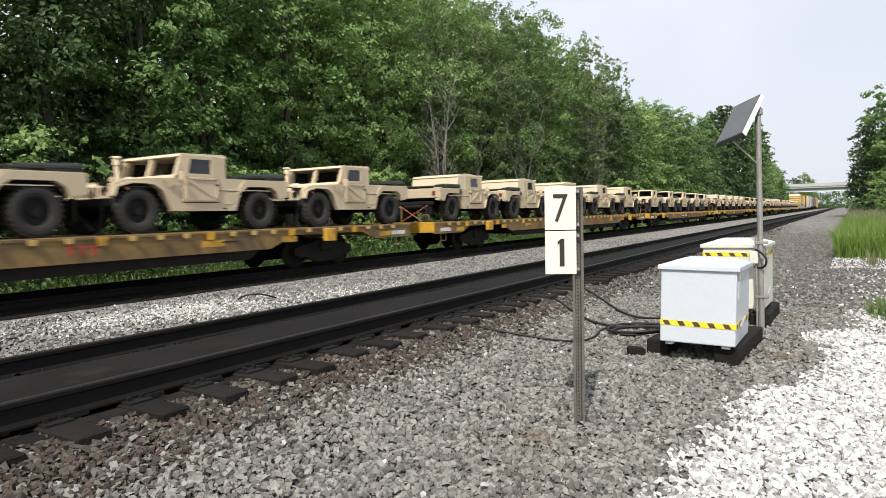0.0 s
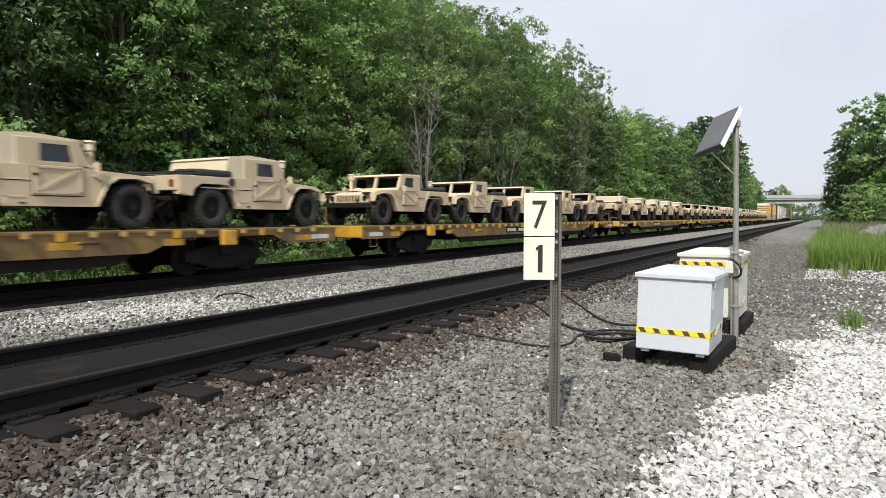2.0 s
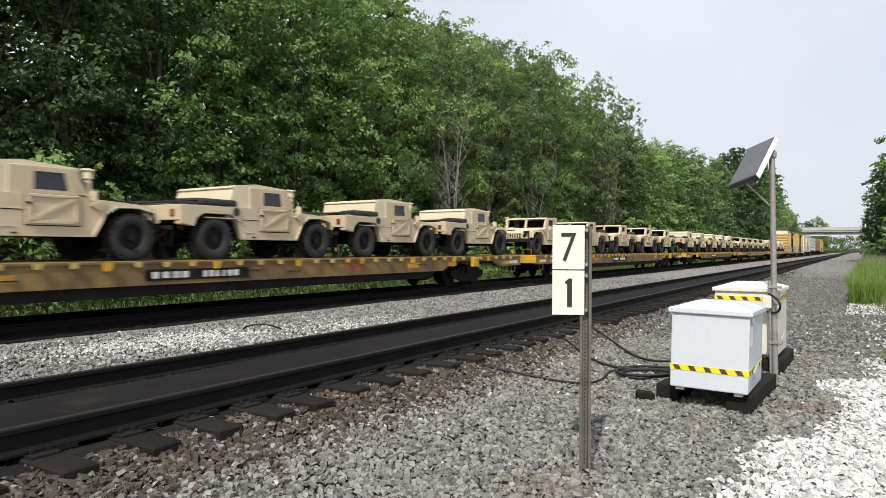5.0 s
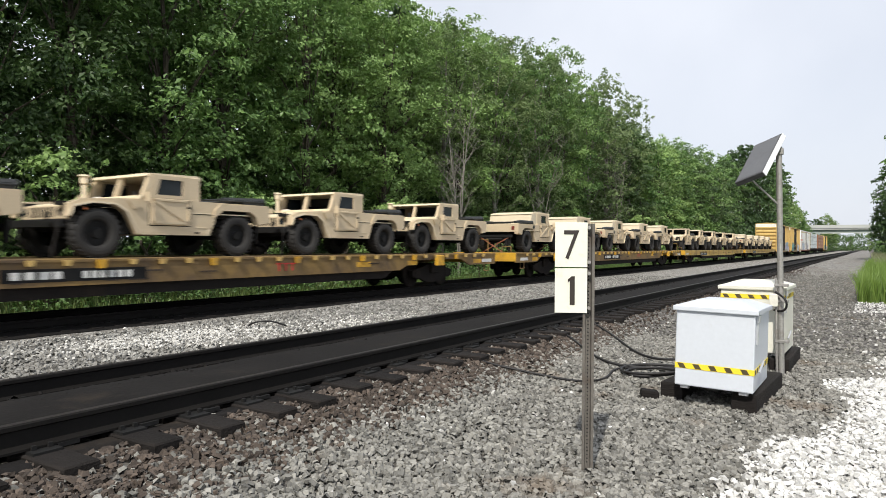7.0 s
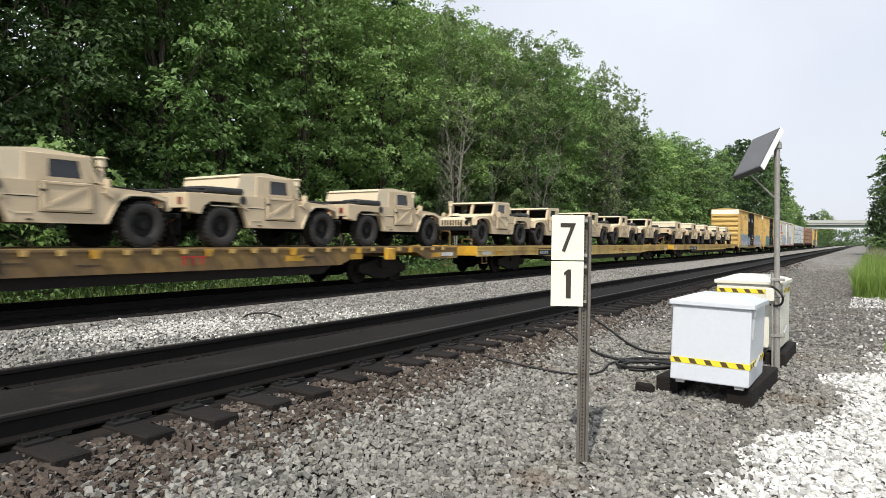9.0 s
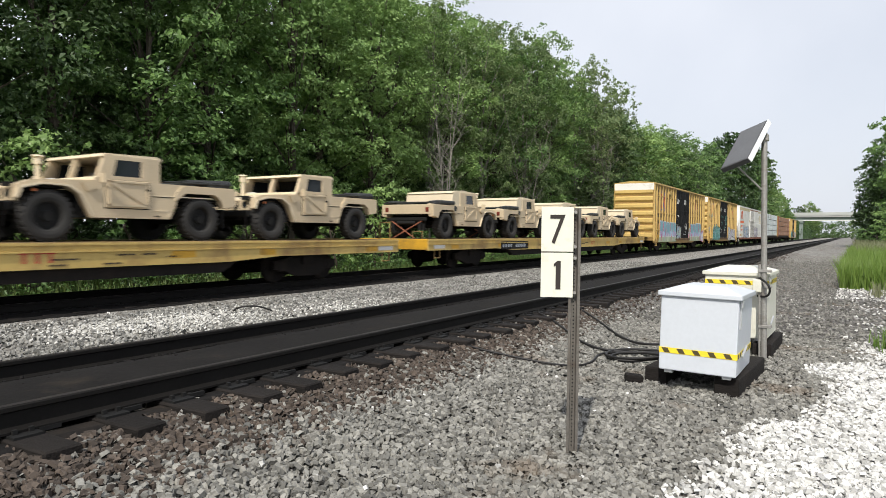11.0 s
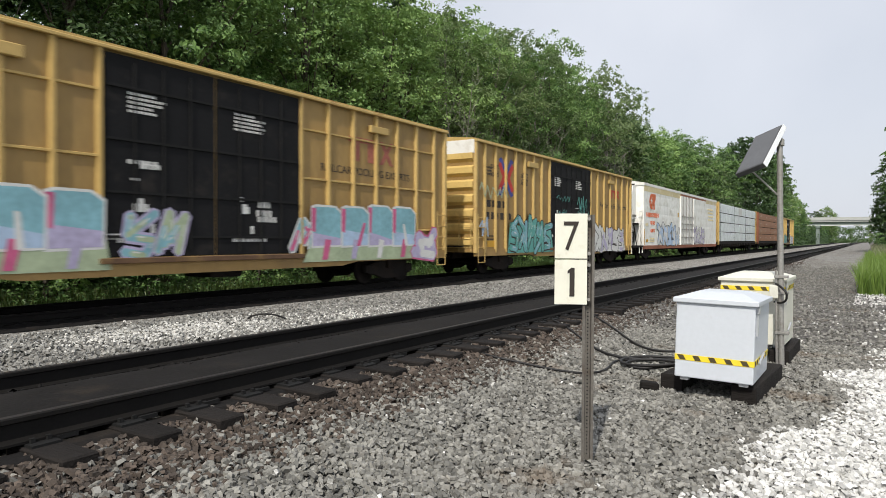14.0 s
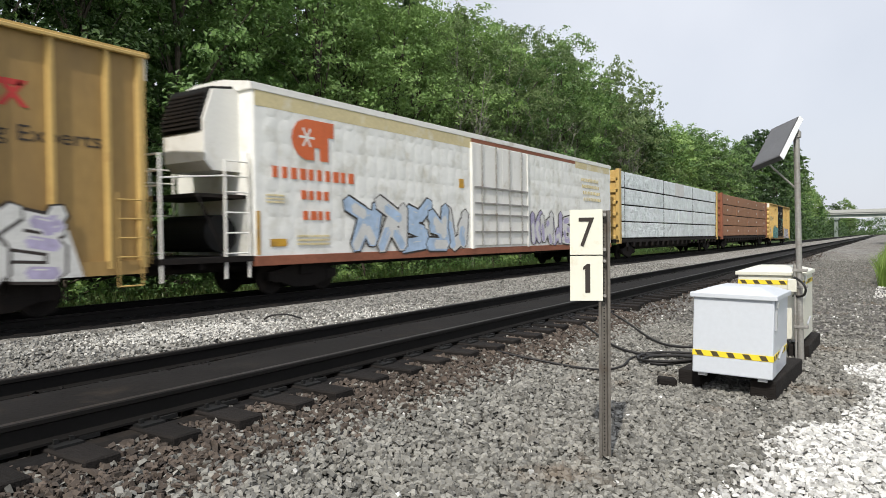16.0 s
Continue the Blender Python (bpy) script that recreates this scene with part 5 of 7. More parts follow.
def graffiti(parent, x, y0, y1, z0, z1, fills, rng, letters, outline=INK, base=None, fat=0.17):
    """Sprayed wild shapes that cannot be read: interlocking zigzag strokes with a dark outline, shade and glints."""
    H, w = z1 - z0, (y1 - y0) / letters
    if base:
        n = letters * 4
        top = [(y0 + (y1 - y0) * i / n, z1 - H * (0.16 + 0.30 * abs(math.sin(i * 1.3)) * rng.uniform(0.4, 1))) for i in range(n + 1)]
        part("spray_ground", prism(B(), [(y0 - 0.2, z0)] + top + [(y1 + 0.3, z0)], "x", x + 0.001, x + 0.002), base, parent, "sprayed background")
    for i in range(letters):
        a = y0 + w * i
        sl = w * rng.uniform(-0.12, 0.16)
        lo, hi = z0 + H * rng.uniform(0.06, 0.14), z1 - H * rng.uniform(0.02, 0.16)
        mid = (lo + hi) / 2 + H * rng.uniform(-0.08, 0.08)
        turn = rng.randrange(3)
        if turn == 0:
            line = [(a, hi), (a + w * 0.10, lo), (a + w * 0.52, mid), (a + w * 0.86, lo), (a + w * 0.92 + sl, hi)]
        elif turn == 1:
            line = [(a + w * 0.95 + sl, hi - H * 0.05), (a + w * 0.18, hi - H * 0.14), (a + w * 0.12, mid), (a + w * 0.88, mid - H * 0.08), (a + w * 0.80, lo), (a - w * 0.02, lo + H * 0.04)]
        else:
            line = [(a, lo), (a + w * 0.32 + sl, hi), (a + w * 0.60, mid - H * 0.06), (a + w * 0.90 + sl, hi - H * 0.03), (a + w * 0.94, lo)]
        line = [(p + w * rng.uniform(-0.13, 0.13), q + H * rng.uniform(-0.08, 0.05)) for p, q in line]
        for q in range(2):
            line.insert(rng.randrange(1, 4), (a + w * rng.uniform(0.1, 0.9), rng.uniform(lo + H * 0.1, hi - H * 0.1)))
        k = 0.0030 + 0.0042 * (i % 2)
        wide = min(w, H) * fat
        edge, fill, shade, glint = B(), B(), B(), B()
        for q, (p0_, p1_) in enumerate(zip(line, line[1:])):
            stroke(edge, p0_, p1_, wide + 0.055, x + k + q * 0.0002)
            stroke(fill, p0_, p1_, wide, x + k + 0.0014 + q * 0.0002)
            if q % 2 == 0:
                m0 = tuple(0.62 * u + 0.38 * v for u, v in zip(p0_, p1_))
                low, far = (p1_, m0) if p1_[1] < p0_[1] else (p0_, tuple(0.38 * u + 0.62 * v for u, v in zip(p0_, p1_)))
                stroke(shade, low, far, wide * 0.72, x + k + 0.0027 + q * 0.0002)
            stroke(glint, tuple(0.7 * u + 0.3 * v + wide * 0.35 for u, v in zip(p0_, p1_)), tuple(0.4 * u + 0.6 * v + wide * 0.35 for u, v in zip(p0_, p1_)), 0.014, x + k + 0.0038 + q * 0.0001)
        part("letter_outline", edge, outline, parent)
        part("sprayed_letter", fill, fills[i % len(fills)], parent, "sprayed zigzag letter shape")
        part("letter_shade", shade, fills[(i + 1) % len(fills)], parent)
        part("letter_glint", glint, PALE_INK, parent)


def scrawl(parent, x, y0, y1, z0, z1, mat, rng, strokes, wide=0.03):
    """A thin sprayed scribble that cannot be read."""
    bm = B()
    p = (y0, (z0 + z1) / 2)
    for q in range(strokes):
        n = (y0 + (y1 - y0) * (q + 1) / strokes + rng.uniform(-0.08, 0.12), z1 - rng.uniform(0, 0.3) * (z1 - z0) if q % 2 == 0 else z0 + rng.uniform(0, 0.3) * (z1 - z0))
        stroke(bm, p, n, wide * rng.uniform(0.4, 0.8), x + q * 0.00025)
        p = n
    part("sprayed_scrawl", bm, mat, parent, "thin sprayed scribble")


def block_graffiti(parent, x, y0, y1, letters, rng):
    """Broad sprayed blocks that cannot be read: blue-green faces, red and white edges, a pale green foot."""
    n = letters * 3
    foot = [(y0 + (y1 - y0) * i / n, 1.32 + 0.10 * math.sin(i * 1.7)) for i in range(n + 1)]
    part("spray_ground", prism(B(), [(y0 - 0.35, 0.75)] + foot + [(y1 + 0.1, 0.75)], "x", x + 0.001, x + 0.002), SPRAY_GREEN, parent, "pale green sprayed foot")
    w = (y1 - y0) / letters
    for i in range(letters):
        a, b = y0 + w * i, y0 + w * (i + 0.94)
        hi, k = 2.22 + rng.uniform(-0.06, 0.06), 0.0052 * (i % 2)
        rim = [(a - 0.07, 1.10), (b + 0.05, 1.14), (b + 0.07, hi - 0.12), (b - 0.2, hi + 0.05), (a + 0.1, hi + 0.06), (a - 0.08, hi)]
        part("letter_rim", prism(B(), rim, "x", x + 0.003 + k, x + 0.0034 + k), PALE_INK, parent, "white sprayed rim")
        face = [(a, 1.16), (b, 1.18), (b + 0.02, hi - 0.16), (b - 0.22, hi), (a + 0.12, hi), (a - 0.02, hi - 0.05)]
        part("sprayed_letter", prism(B(), face, "x", x + 0.0042 + k, x + 0.0046 + k), SPRAY_CYAN, parent, "blue-green sprayed letter block")
        low = [(a, 1.16), (b, 1.18), (b, 1.42 + rng.uniform(-0.1, 0.1)), (a, 1.52 + rng.uniform(-0.1, 0.1))]
        part("letter_shade", prism(B(), low, "x", x + 0.0052 + k, x + 0.0056 + k), SPRAY_SKY if i % 2 else SPRAY_LILAC, parent)
        edge = [(a - 0.05, 1.55), (a + 0.09, 1.50), (a + 0.12, hi - 0.04), (a - 0.05, hi - 0.03)]
        part("letter_edge", prism(B(), edge, "x", x + 0.0060 + k, x + 0.0064 + k), SPRAY_PINK, parent, "red sprayed edge")
        tail = [(a + w * 0.30, 0.80), (a + w * 0.48, 0.80), (a + w * 0.60, 1.30), (a + w * 0.40, 1.34)]
        part("letter_tail", prism(B(), tail, "x", x + 0.0066 + k, x + 0.0070 + k), (SPRAY_PINK, SPRAY_LILAC, PALE_INK)[i % 3], parent)
        d = rng.uniform(-0.25, 0.25)
        if i % 2:
            notch = [(a + w * 0.50, 1.15), (a + w * 0.64, 1.15), (a + w * (0.64 + d), 1.78), (a + w * (0.55 + d), 1.80)]
            part("letter_stroke", prism(B(), notch, "x", x + 0.0074 + k, x + 0.0078 + k), SPRAY_PINK if i % 4 == 1 else PALE_INK, parent)


def boxcar(L, style, rng):
    """Tall yellow boxcar. Origin: near end, track centre, rail top."""
    t = tagged(new("boxcar"), "yellow ribbed boxcar with black plug doors and sprayed lettering", "railway boxcar", group="boxcars of the train")
    hw, z0, z1 = 1.45, 0.86, 4.96
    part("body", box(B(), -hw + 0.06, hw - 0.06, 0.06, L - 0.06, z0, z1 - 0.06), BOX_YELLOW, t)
    d0, d1 = (0.360, 0.632)
    dy0, dy1 = L * d0, L * d1
    roof = B()
    prism(roof, [(-hw - 0.02, z1 - 0.05), (hw + 0.02, z1 - 0.05), (hw + 0.02, z1 + 0.02), (0.3, z1 + 0.14), (-0.3, z1 + 0.14), (-hw - 0.02, z1 + 0.02)], "y", -0.05, L + 0.05)
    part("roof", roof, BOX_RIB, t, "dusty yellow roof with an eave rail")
    sill = B()
    for s in (-1, 1):
        x0, x1 = sorted((s * (hw - 0.1), s * hw))
        prism(sill, [(0.05, 0.98), (L - 0.05, 0.98), (L - 0.05, 0.72), (L - 4.6, 0.72), (L - 5.2, 0.62), (5.2, 0.62), (4.6, 0.72), (0.05, 0.72)], "x", x0, x1)
    part("side_sill", sill, BOX_YELLOW, t)
    part("eave_rail", box(B(), hw - 0.02, hw + 0.06, -0.04, L + 0.04, z1 - 0.10, z1 - 0.03, 0.012), BOX_RIB, t)
    part("latch_box", box(B(), hw - 0.05, hw + 0.06, L * 0.235, L * 0.285, 4.34, 4.56, 0.015), BOX_RIB, t)
    part("latch_box", box(B(), hw - 0.05, hw + 0.06, L * 0.78, L * 0.825, 4.36, 4.56, 0.015), BOX_RIB, t)
    part("door_threshold", box(B(), hw - 0.06, hw + 0.07, dy0 - 0.1, dy1 + 0.1, 0.86, 0.97, 0.012), RUST_DARK, t, "rusty door threshold")
    part("yellow_panel", box(B(), hw - 0.06, hw - 0.045, 0.95, 1.75, 1.05, 1.28), BRIGHT_YELLOW, t)
    post_w = 0.06
    for s in (-1, 1):
        xs0, xs1 = sorted((s * (hw - 0.07), s * (hw + 0.03)))
        spots = [0.07 + 0.0] + list(np.linspace(0.72, dy0 - 0.06, 8 if style == "A" else 8)) + list(np.linspace(dy1 + 0.06, L - 0.75, 7)) + [L - 0.09]
        for y in spots:
            wd = post_w if 0.3 < y < L - 0.3 else 0.10
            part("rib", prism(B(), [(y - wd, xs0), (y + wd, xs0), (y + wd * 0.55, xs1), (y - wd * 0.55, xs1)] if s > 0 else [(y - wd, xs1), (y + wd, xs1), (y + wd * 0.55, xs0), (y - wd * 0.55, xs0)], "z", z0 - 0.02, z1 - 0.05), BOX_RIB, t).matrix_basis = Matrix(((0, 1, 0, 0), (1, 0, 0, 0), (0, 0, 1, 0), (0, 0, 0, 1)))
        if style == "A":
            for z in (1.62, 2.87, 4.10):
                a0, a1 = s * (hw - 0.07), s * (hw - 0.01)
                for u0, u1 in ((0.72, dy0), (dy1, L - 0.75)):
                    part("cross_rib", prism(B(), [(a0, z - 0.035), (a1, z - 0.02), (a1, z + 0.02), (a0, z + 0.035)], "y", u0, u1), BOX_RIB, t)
        e0, e1 = sorted((s * (hw - 0.08), s * (hw - 0.015)))
        for u0, u1 in ((dy0, (dy0 + dy1) / 2 - 0.015), ((dy0 + dy1) / 2 + 0.015, dy1)):
            dr = part("plug_door", box(B(), e0, e1, u0 + 0.03, u1, z0 + 0.12, z1 - 0.14, 0.01), DOOR_BLACK, t, "black plug door with locking rods")
            rb = B()
            k0, k1 = sorted((s * (hw - 0.015), s * (hw + 0.02)))
            for q in range(1, 4):
                y = u0 + (u1 - u0) * q / 4
                rod(rb, (s * (hw + 0.01), y, z0 + 0.2), (s * (hw + 0.01), y, z1 - 0.25), 0.018, 6)
            for z in (1.35, 2.2, 3.2, 4.2):
                box(rb, k0, k1, u0 + 0.06, u1 - 0.04, z, z + 0.05)
            part("locking_rod", rb, BLACK, dr)
            if s > 0:
                tx = B()
                for q in range(5):
                    word_bars(tx, hw - 0.005, u0 + 0.5, 4.1 - q * 0.085, 0.05, rng.randint(7, 12), 0.075, rng)
                part("stencil_block", tx, PALE_INK, dr, "block of small white writing")
                mk = B()
                word_bars(mk, hw - 0.004, u0 + 0.7, 1.9, 0.22, 1, 0.2, rng)
                word_bars(mk, hw - 0.004, u0 + 0.95, 1.45, 0.18, 1, 0.15, rng)
                for q in range(7):
                    word_bars(mk, hw - 0.004, u0 + rng.uniform(0.1, 1.2), rng.uniform(1.2, 2.9), rng.uniform(0.04, 0.16), rng.randint(1, 5), rng.uniform(0.06, 0.14), rng)
                part("white_tag", mk, PALE_INK, dr)
    # corrugated ends
    for y, way in ((0.0, -1), (L, 1)):
        en = B()
        for i in range(7):
            z = 1.0 + i * 0.52
            ya, yb = sorted((y - way * 0.08, y + way * 0.06))
            tip, root = (ya, yb) if way < 0 else (yb, ya)
            prism(en, [(root, z), (tip, z + 0.14), (tip, z + 0.34), (root, z + 0.44)], "x", -hw + 0.10, hw - 0.10)
        part("end_corrugation", en, END_SUNLIT, t, "pressed horizontal corrugations")
        ya, yb = sorted((y - way * 0.06, y + way * 0.055))
        part("end_cap", box(B(), -hw + 0.04, hw - 0.04, ya, yb, 4.45, z1 - 0.02, 0.01), WHITE, t, "white top end panel")
        ld = B()
        yy = y + way * 0.13
        for i in range(4):
            rod(ld, (hw - 0.62, yy, 1.05 + i * 0.36), (hw - 0.12, yy, 1.05 + i * 0.36), 0.014, 6)
        for x in (hw - 0.62, hw - 0.12):
            rod(ld, (x, yy, 0.9), (x, yy, 2.25), 0.014, 6)
        for i in range(4):
            rod(ld, (hw + 0.05, y - way * 0.15, 1.05 + i * 0.36), (hw + 0.05, y - way * 0.62, 1.05 + i * 0.36), 0.014, 6)
        for u in (0.15, 0.62):
            rod(ld, (hw + 0.04, y - way * u, 0.50), (hw + 0.04, y - way * u, 2.25), 0.014, 6)
        rod(ld, (hw + 0.04, y - way * 0.15, 0.5), (hw + 0.04, y - way * 0.62, 0.5), 0.016, 6)
        part("ladder", ld, BOX_RIB, t)
        hb = B()
        ring = [(-0.72 + 0.27 * math.cos(q * math.pi / 6), y + way * 0.30, 1.80 + 0.27 * math.sin(q * math.pi / 6)) for q in range(12)]
        for q in range(12):
            rod(hb, ring[q], ring[(q + 1) % 12], 0.02, 6)
        for q in range(0, 12, 3):
            rod(hb, (-0.72, y + way * 0.30, 1.80), ring[q], 0.014, 5)
        ya, yb = sorted((y + way * 0.05, y + way * 0.26))
        box(hb, -0.86, -0.58, ya, yb, 1.58, 2.02, 0.03)
        part("hand_brake", hb, UNDER, t, "dark hand brake wheel and gear case")
        ya, yb = sorted((y, y + way * 0.28))
        part("end_platform", box(B(), -1.0, 1.0, ya, yb, 1.06, 1.10), UNDER, t, "steel grating crossover platform")
    uf = B()
    box(uf, -0.3, 0.3, 0.3, L - 0.3, 0.62, 0.9)
    for y in np.arange(1.0, L - 0.5, 1.5):
        box(uf, -hw + 0.12, hw - 0.12, y, y + 0.1, 0.7, 0.88)
    box(uf, 0.2, 1.2, L * 0.5, L * 0.5 + 0.9, 0.48, 0.75, 0.05)
    part("underframe", uf, UNDER, t)
    x = hw - 0.058
    if style == "A":
        tt = B()
        for q, (a, b_) in enumerate(((0, 0.62), (0.66, 1.28))):
            box(tt, x, x + 0.004, L * 0.735 + a, L * 0.735 + b_, 4.02, 4.16)
            box(tt, x, x + 0.004, L * 0.735 + a + 0.16, L * 0.735 + a + 0.46, 3.50, 4.02)
        prism(tt, [(L * 0.735 + 1.34, 3.5), (L * 0.735 + 1.52, 3.5), (L * 0.735 + 2.0, 4.16), (L * 0.735 + 1.84, 4.16)], "x", x, x + 0.004)
        prism(tt, [(L * 0.735 + 1.36, 4.16), (L * 0.735 + 1.54, 4.16), (L * 0.735 + 2.0, 3.5), (L * 0.735 + 1.82, 3.5)], "x", x + 0.004, x + 0.006)
        part("red_emblem", tt, RED_FADED, t, "faded red painted emblem")
        lettering("slogan", "RAILCAR POOLING EXPERTS", 0.20, 3.9, INK, t, x + 0.003, L * 0.675, 3.12)
    else:
        tt = B()
        box(tt, x, x + 0.004, L * 0.80, L * 0.80 + 1.5, 3.95, 4.05)
        for u in (0.35, 0.85):
            box(tt, x, x + 0.004, L * 0.80 + u - 0.08, L * 0.80 + u + 0.08, 3.6, 3.95)
        prism(tt, [(L * 0.80 + 1.1, 3.6), (L * 0.80 + 1.22, 3.6), (L * 0.80 + 1.6, 4.05), (L * 0.80 + 1.48, 4.05)], "x", x, x + 0.004)
        prism(tt, [(L * 0.80 + 1.1, 4.05), (L * 0.80 + 1.22, 4.05), (L * 0.80 + 1.6, 3.6), (L * 0.80 + 1.48, 3.6)], "x", x + 0.005, x + 0.007)
        part("red_emblem", tt, RED, t, "faded red painted emblem")
        lettering("slogan", "Railcar Pooling Experts", 0.27, 4.35, INK, t, x + 0.003, L * 0.715, 3.05)
    # crossed emblem near the leading end
    cy, cz, r = L * (0.135 if style == "B" else 0.15), 3.75, 0.78
    for s in (1, -1):
        v = [(-0.80, 0.84), (-0.50, 0.98), (0, 0.40), (0.50, 0.98), (0.80, 0.84), (0, 0.04)]
        part("crossed_emblem_edge", prism(B(), [(cy + p * r, cz + s * q * r) for p, q in v][::s], "x", x + 0.001, x + 0.003), BLUE, t, "blue chevron of the crossed emblem")
        v = [(-0.84, 0.58), (-0.60, 0.74), (-0.02, 0.0), (-0.60, -0.74), (-0.84, -0.58), (-0.40, 0)]
        part("crossed_emblem", prism(B(), [(cy + s * p * r, cz + q * r) for p, q in v][::s], "x", x + 0.004, x + 0.006), RED, t, "red chevron of the crossed emblem")
    tx = B()
    word_bars(tx, x + 0.003, L * 0.05, 2.55, 0.26, 4, 0.42, rng)
    word_bars(tx, x + 0.003, L * 0.05, 2.1, 0.26, 6, 0.36, rng)
    for q in range(3):
        word_bars(tx, x + 0.003, L * 0.045, 3.75 + 0.12 * q, 0.07, 5, 0.1, rng)
        word_bars(tx, x + 0.003, L * 0.215, 3.75 + 0.12 * q, 0.07, 5, 0.1, rng)
        word_bars(tx, x + 0.003, L * 0.05, 1.2 + 0.12 * q, 0.05, 7, 0.08, rng)
    part("marks", tx, INK, t, "dark bars of painted marks")
    gx_ = hw + 0.031
    if style == "A":
        block_graffiti(t, gx_, L * 0.080, L * 0.361, 5, rng)
        block_graffiti(t, gx_, L * 0.655, L * 0.90, 4, rng)
        graffiti(t, gx_ + 0.010, L * 0.90, L * 0.965, 0.76, 1.75, [SPRAY_LILAC, PALE_INK], rng, 1, SPRAY_PINK)
        graffiti(t, hw + 0.022, L * 0.38, L * 0.45, 0.95, 1.95, [SPRAY_CYAN, SPRAY_GREEN], rng, 2, SPRAY_LILAC, None, 0.12)
        graffiti(t, hw + 0.022, L * 0.615, L * 0.655, 0.95, 1.9, [SPRAY_CYAN, SPRAY_PINK], rng, 1, PALE_INK, None, 0.12)
        lettering("load_words", "next", 0.24, 0.62, INK, t, x + 0.003, L * 0.062, 4.36)
        lettering("load_words", "load", 0.24, 0.60, INK, t, x + 0.003, L * 0.062, 4.06)
        lettering("load_words", "any", 0.24, 0.48, INK, t, x + 0.003, L * 0.222, 3.86)
        lettering("load_words", "load", 0.24, 0.60, INK, t, x + 0.003, L * 0.222, 3.56)
        tg = B()
        for q in range(9):
            z = 2.7 + q * 0.23
            u = 0.22 + rng.uniform(0, 0.12)
            prism(tg, [(u, z), (u + 0.04, z), (u + 0.24, z + 0.26), (u + 0.20, z + 0.26)], "x", x + 0.003 + q * 0.0003, x + 0.0032 + q * 0.0003)
            prism(tg, [(u, z + 0.2), (u + 0.04, z + 0.22), (u + 0.26, z + 0.04), (u + 0.22, z + 0.02)], "x", x + 0.006 + q * 0.0003, x + 0.0062 + q * 0.0003)
        part("corner_tag", tg, SPRAY_GREEN, t, "pale green sprayed scrawl")
    else:
        graffiti(t, gx_, L * 0.145, L * 0.358, 0.80, 2.35, [SPRAY_TEAL, SPRAY_CYAN, SPRAY_TEAL], rng, 5, INK, SPRAY_TEAL, 0.15)
        graffiti(t, gx_, L * 0.665, L * 0.915, 0.72, 2.10, [PALE_INK, PALE_INK, SPRAY_LILAC], rng, 5, INK, PALE_INK, 0.16)
        scrawl(t, hw + 0.024, L * 0.395, L * 0.48, 3.05, 3.40, SPRAY_TEAL, rng, 9, 0.022)
        scrawl(t, hw + 0.024, L * 0.41, L * 0.46, 2.35, 2.75, SPRAY_TEAL, rng, 7, 0.022)
        scrawl(t, hw + 0.024, L * 0.53, L * 0.60, 2.55, 3.50, SPRAY_TEAL, rng, 8, 0.05)
        scrawl(t, hw + 0.026, L * 0.53, L * 0.61, 2.25, 2.75, SPRAY_TEAL, rng, 9, 0.03)
        scrawl(t, hw + 0.024, L * 0.49, L * 0.52, 1.8, 2.4, SPRAY_TEAL, rng, 5, 0.035)
        scrawl(t, gx_, 0.25, L * 0.13, 2.85, 3.45, SPRAY_GREEN, rng, 10, 0.045)
        scrawl(t, gx_, 0.25, 0.9, 1.3, 2.3, SPRAY_SKY, rng, 6, 0.06)
        lettering("load_words", "next", 0.22, 0.62, INK, t, x + 0.003, L * 0.066, 4.02)
        lettering("load_words", "load", 0.22, 0.60, INK, t, x + 0.003, L * 0.066, 3.72)
        lettering("load_words", "any", 0.22, 0.48, INK, t, x + 0.003, L * 0.205, 3.86)
        lettering("load_words", "load", 0.22, 0.60, INK, t, x + 0.003, L * 0.205, 3.56)
    coupler(t, 0, -1)
    coupler(t, L, 1)
    bogie(t, 2.6)
    bogie(t, L - 2.6)
    return t


on_train(boxcar(18.45, "A", random.Random(21)), 221.52)
box_b = on_train(boxcar(18.4, "B", random.Random(22)), 241.9)
on_train(copy_thing(box_b, Matrix()), 340.0)


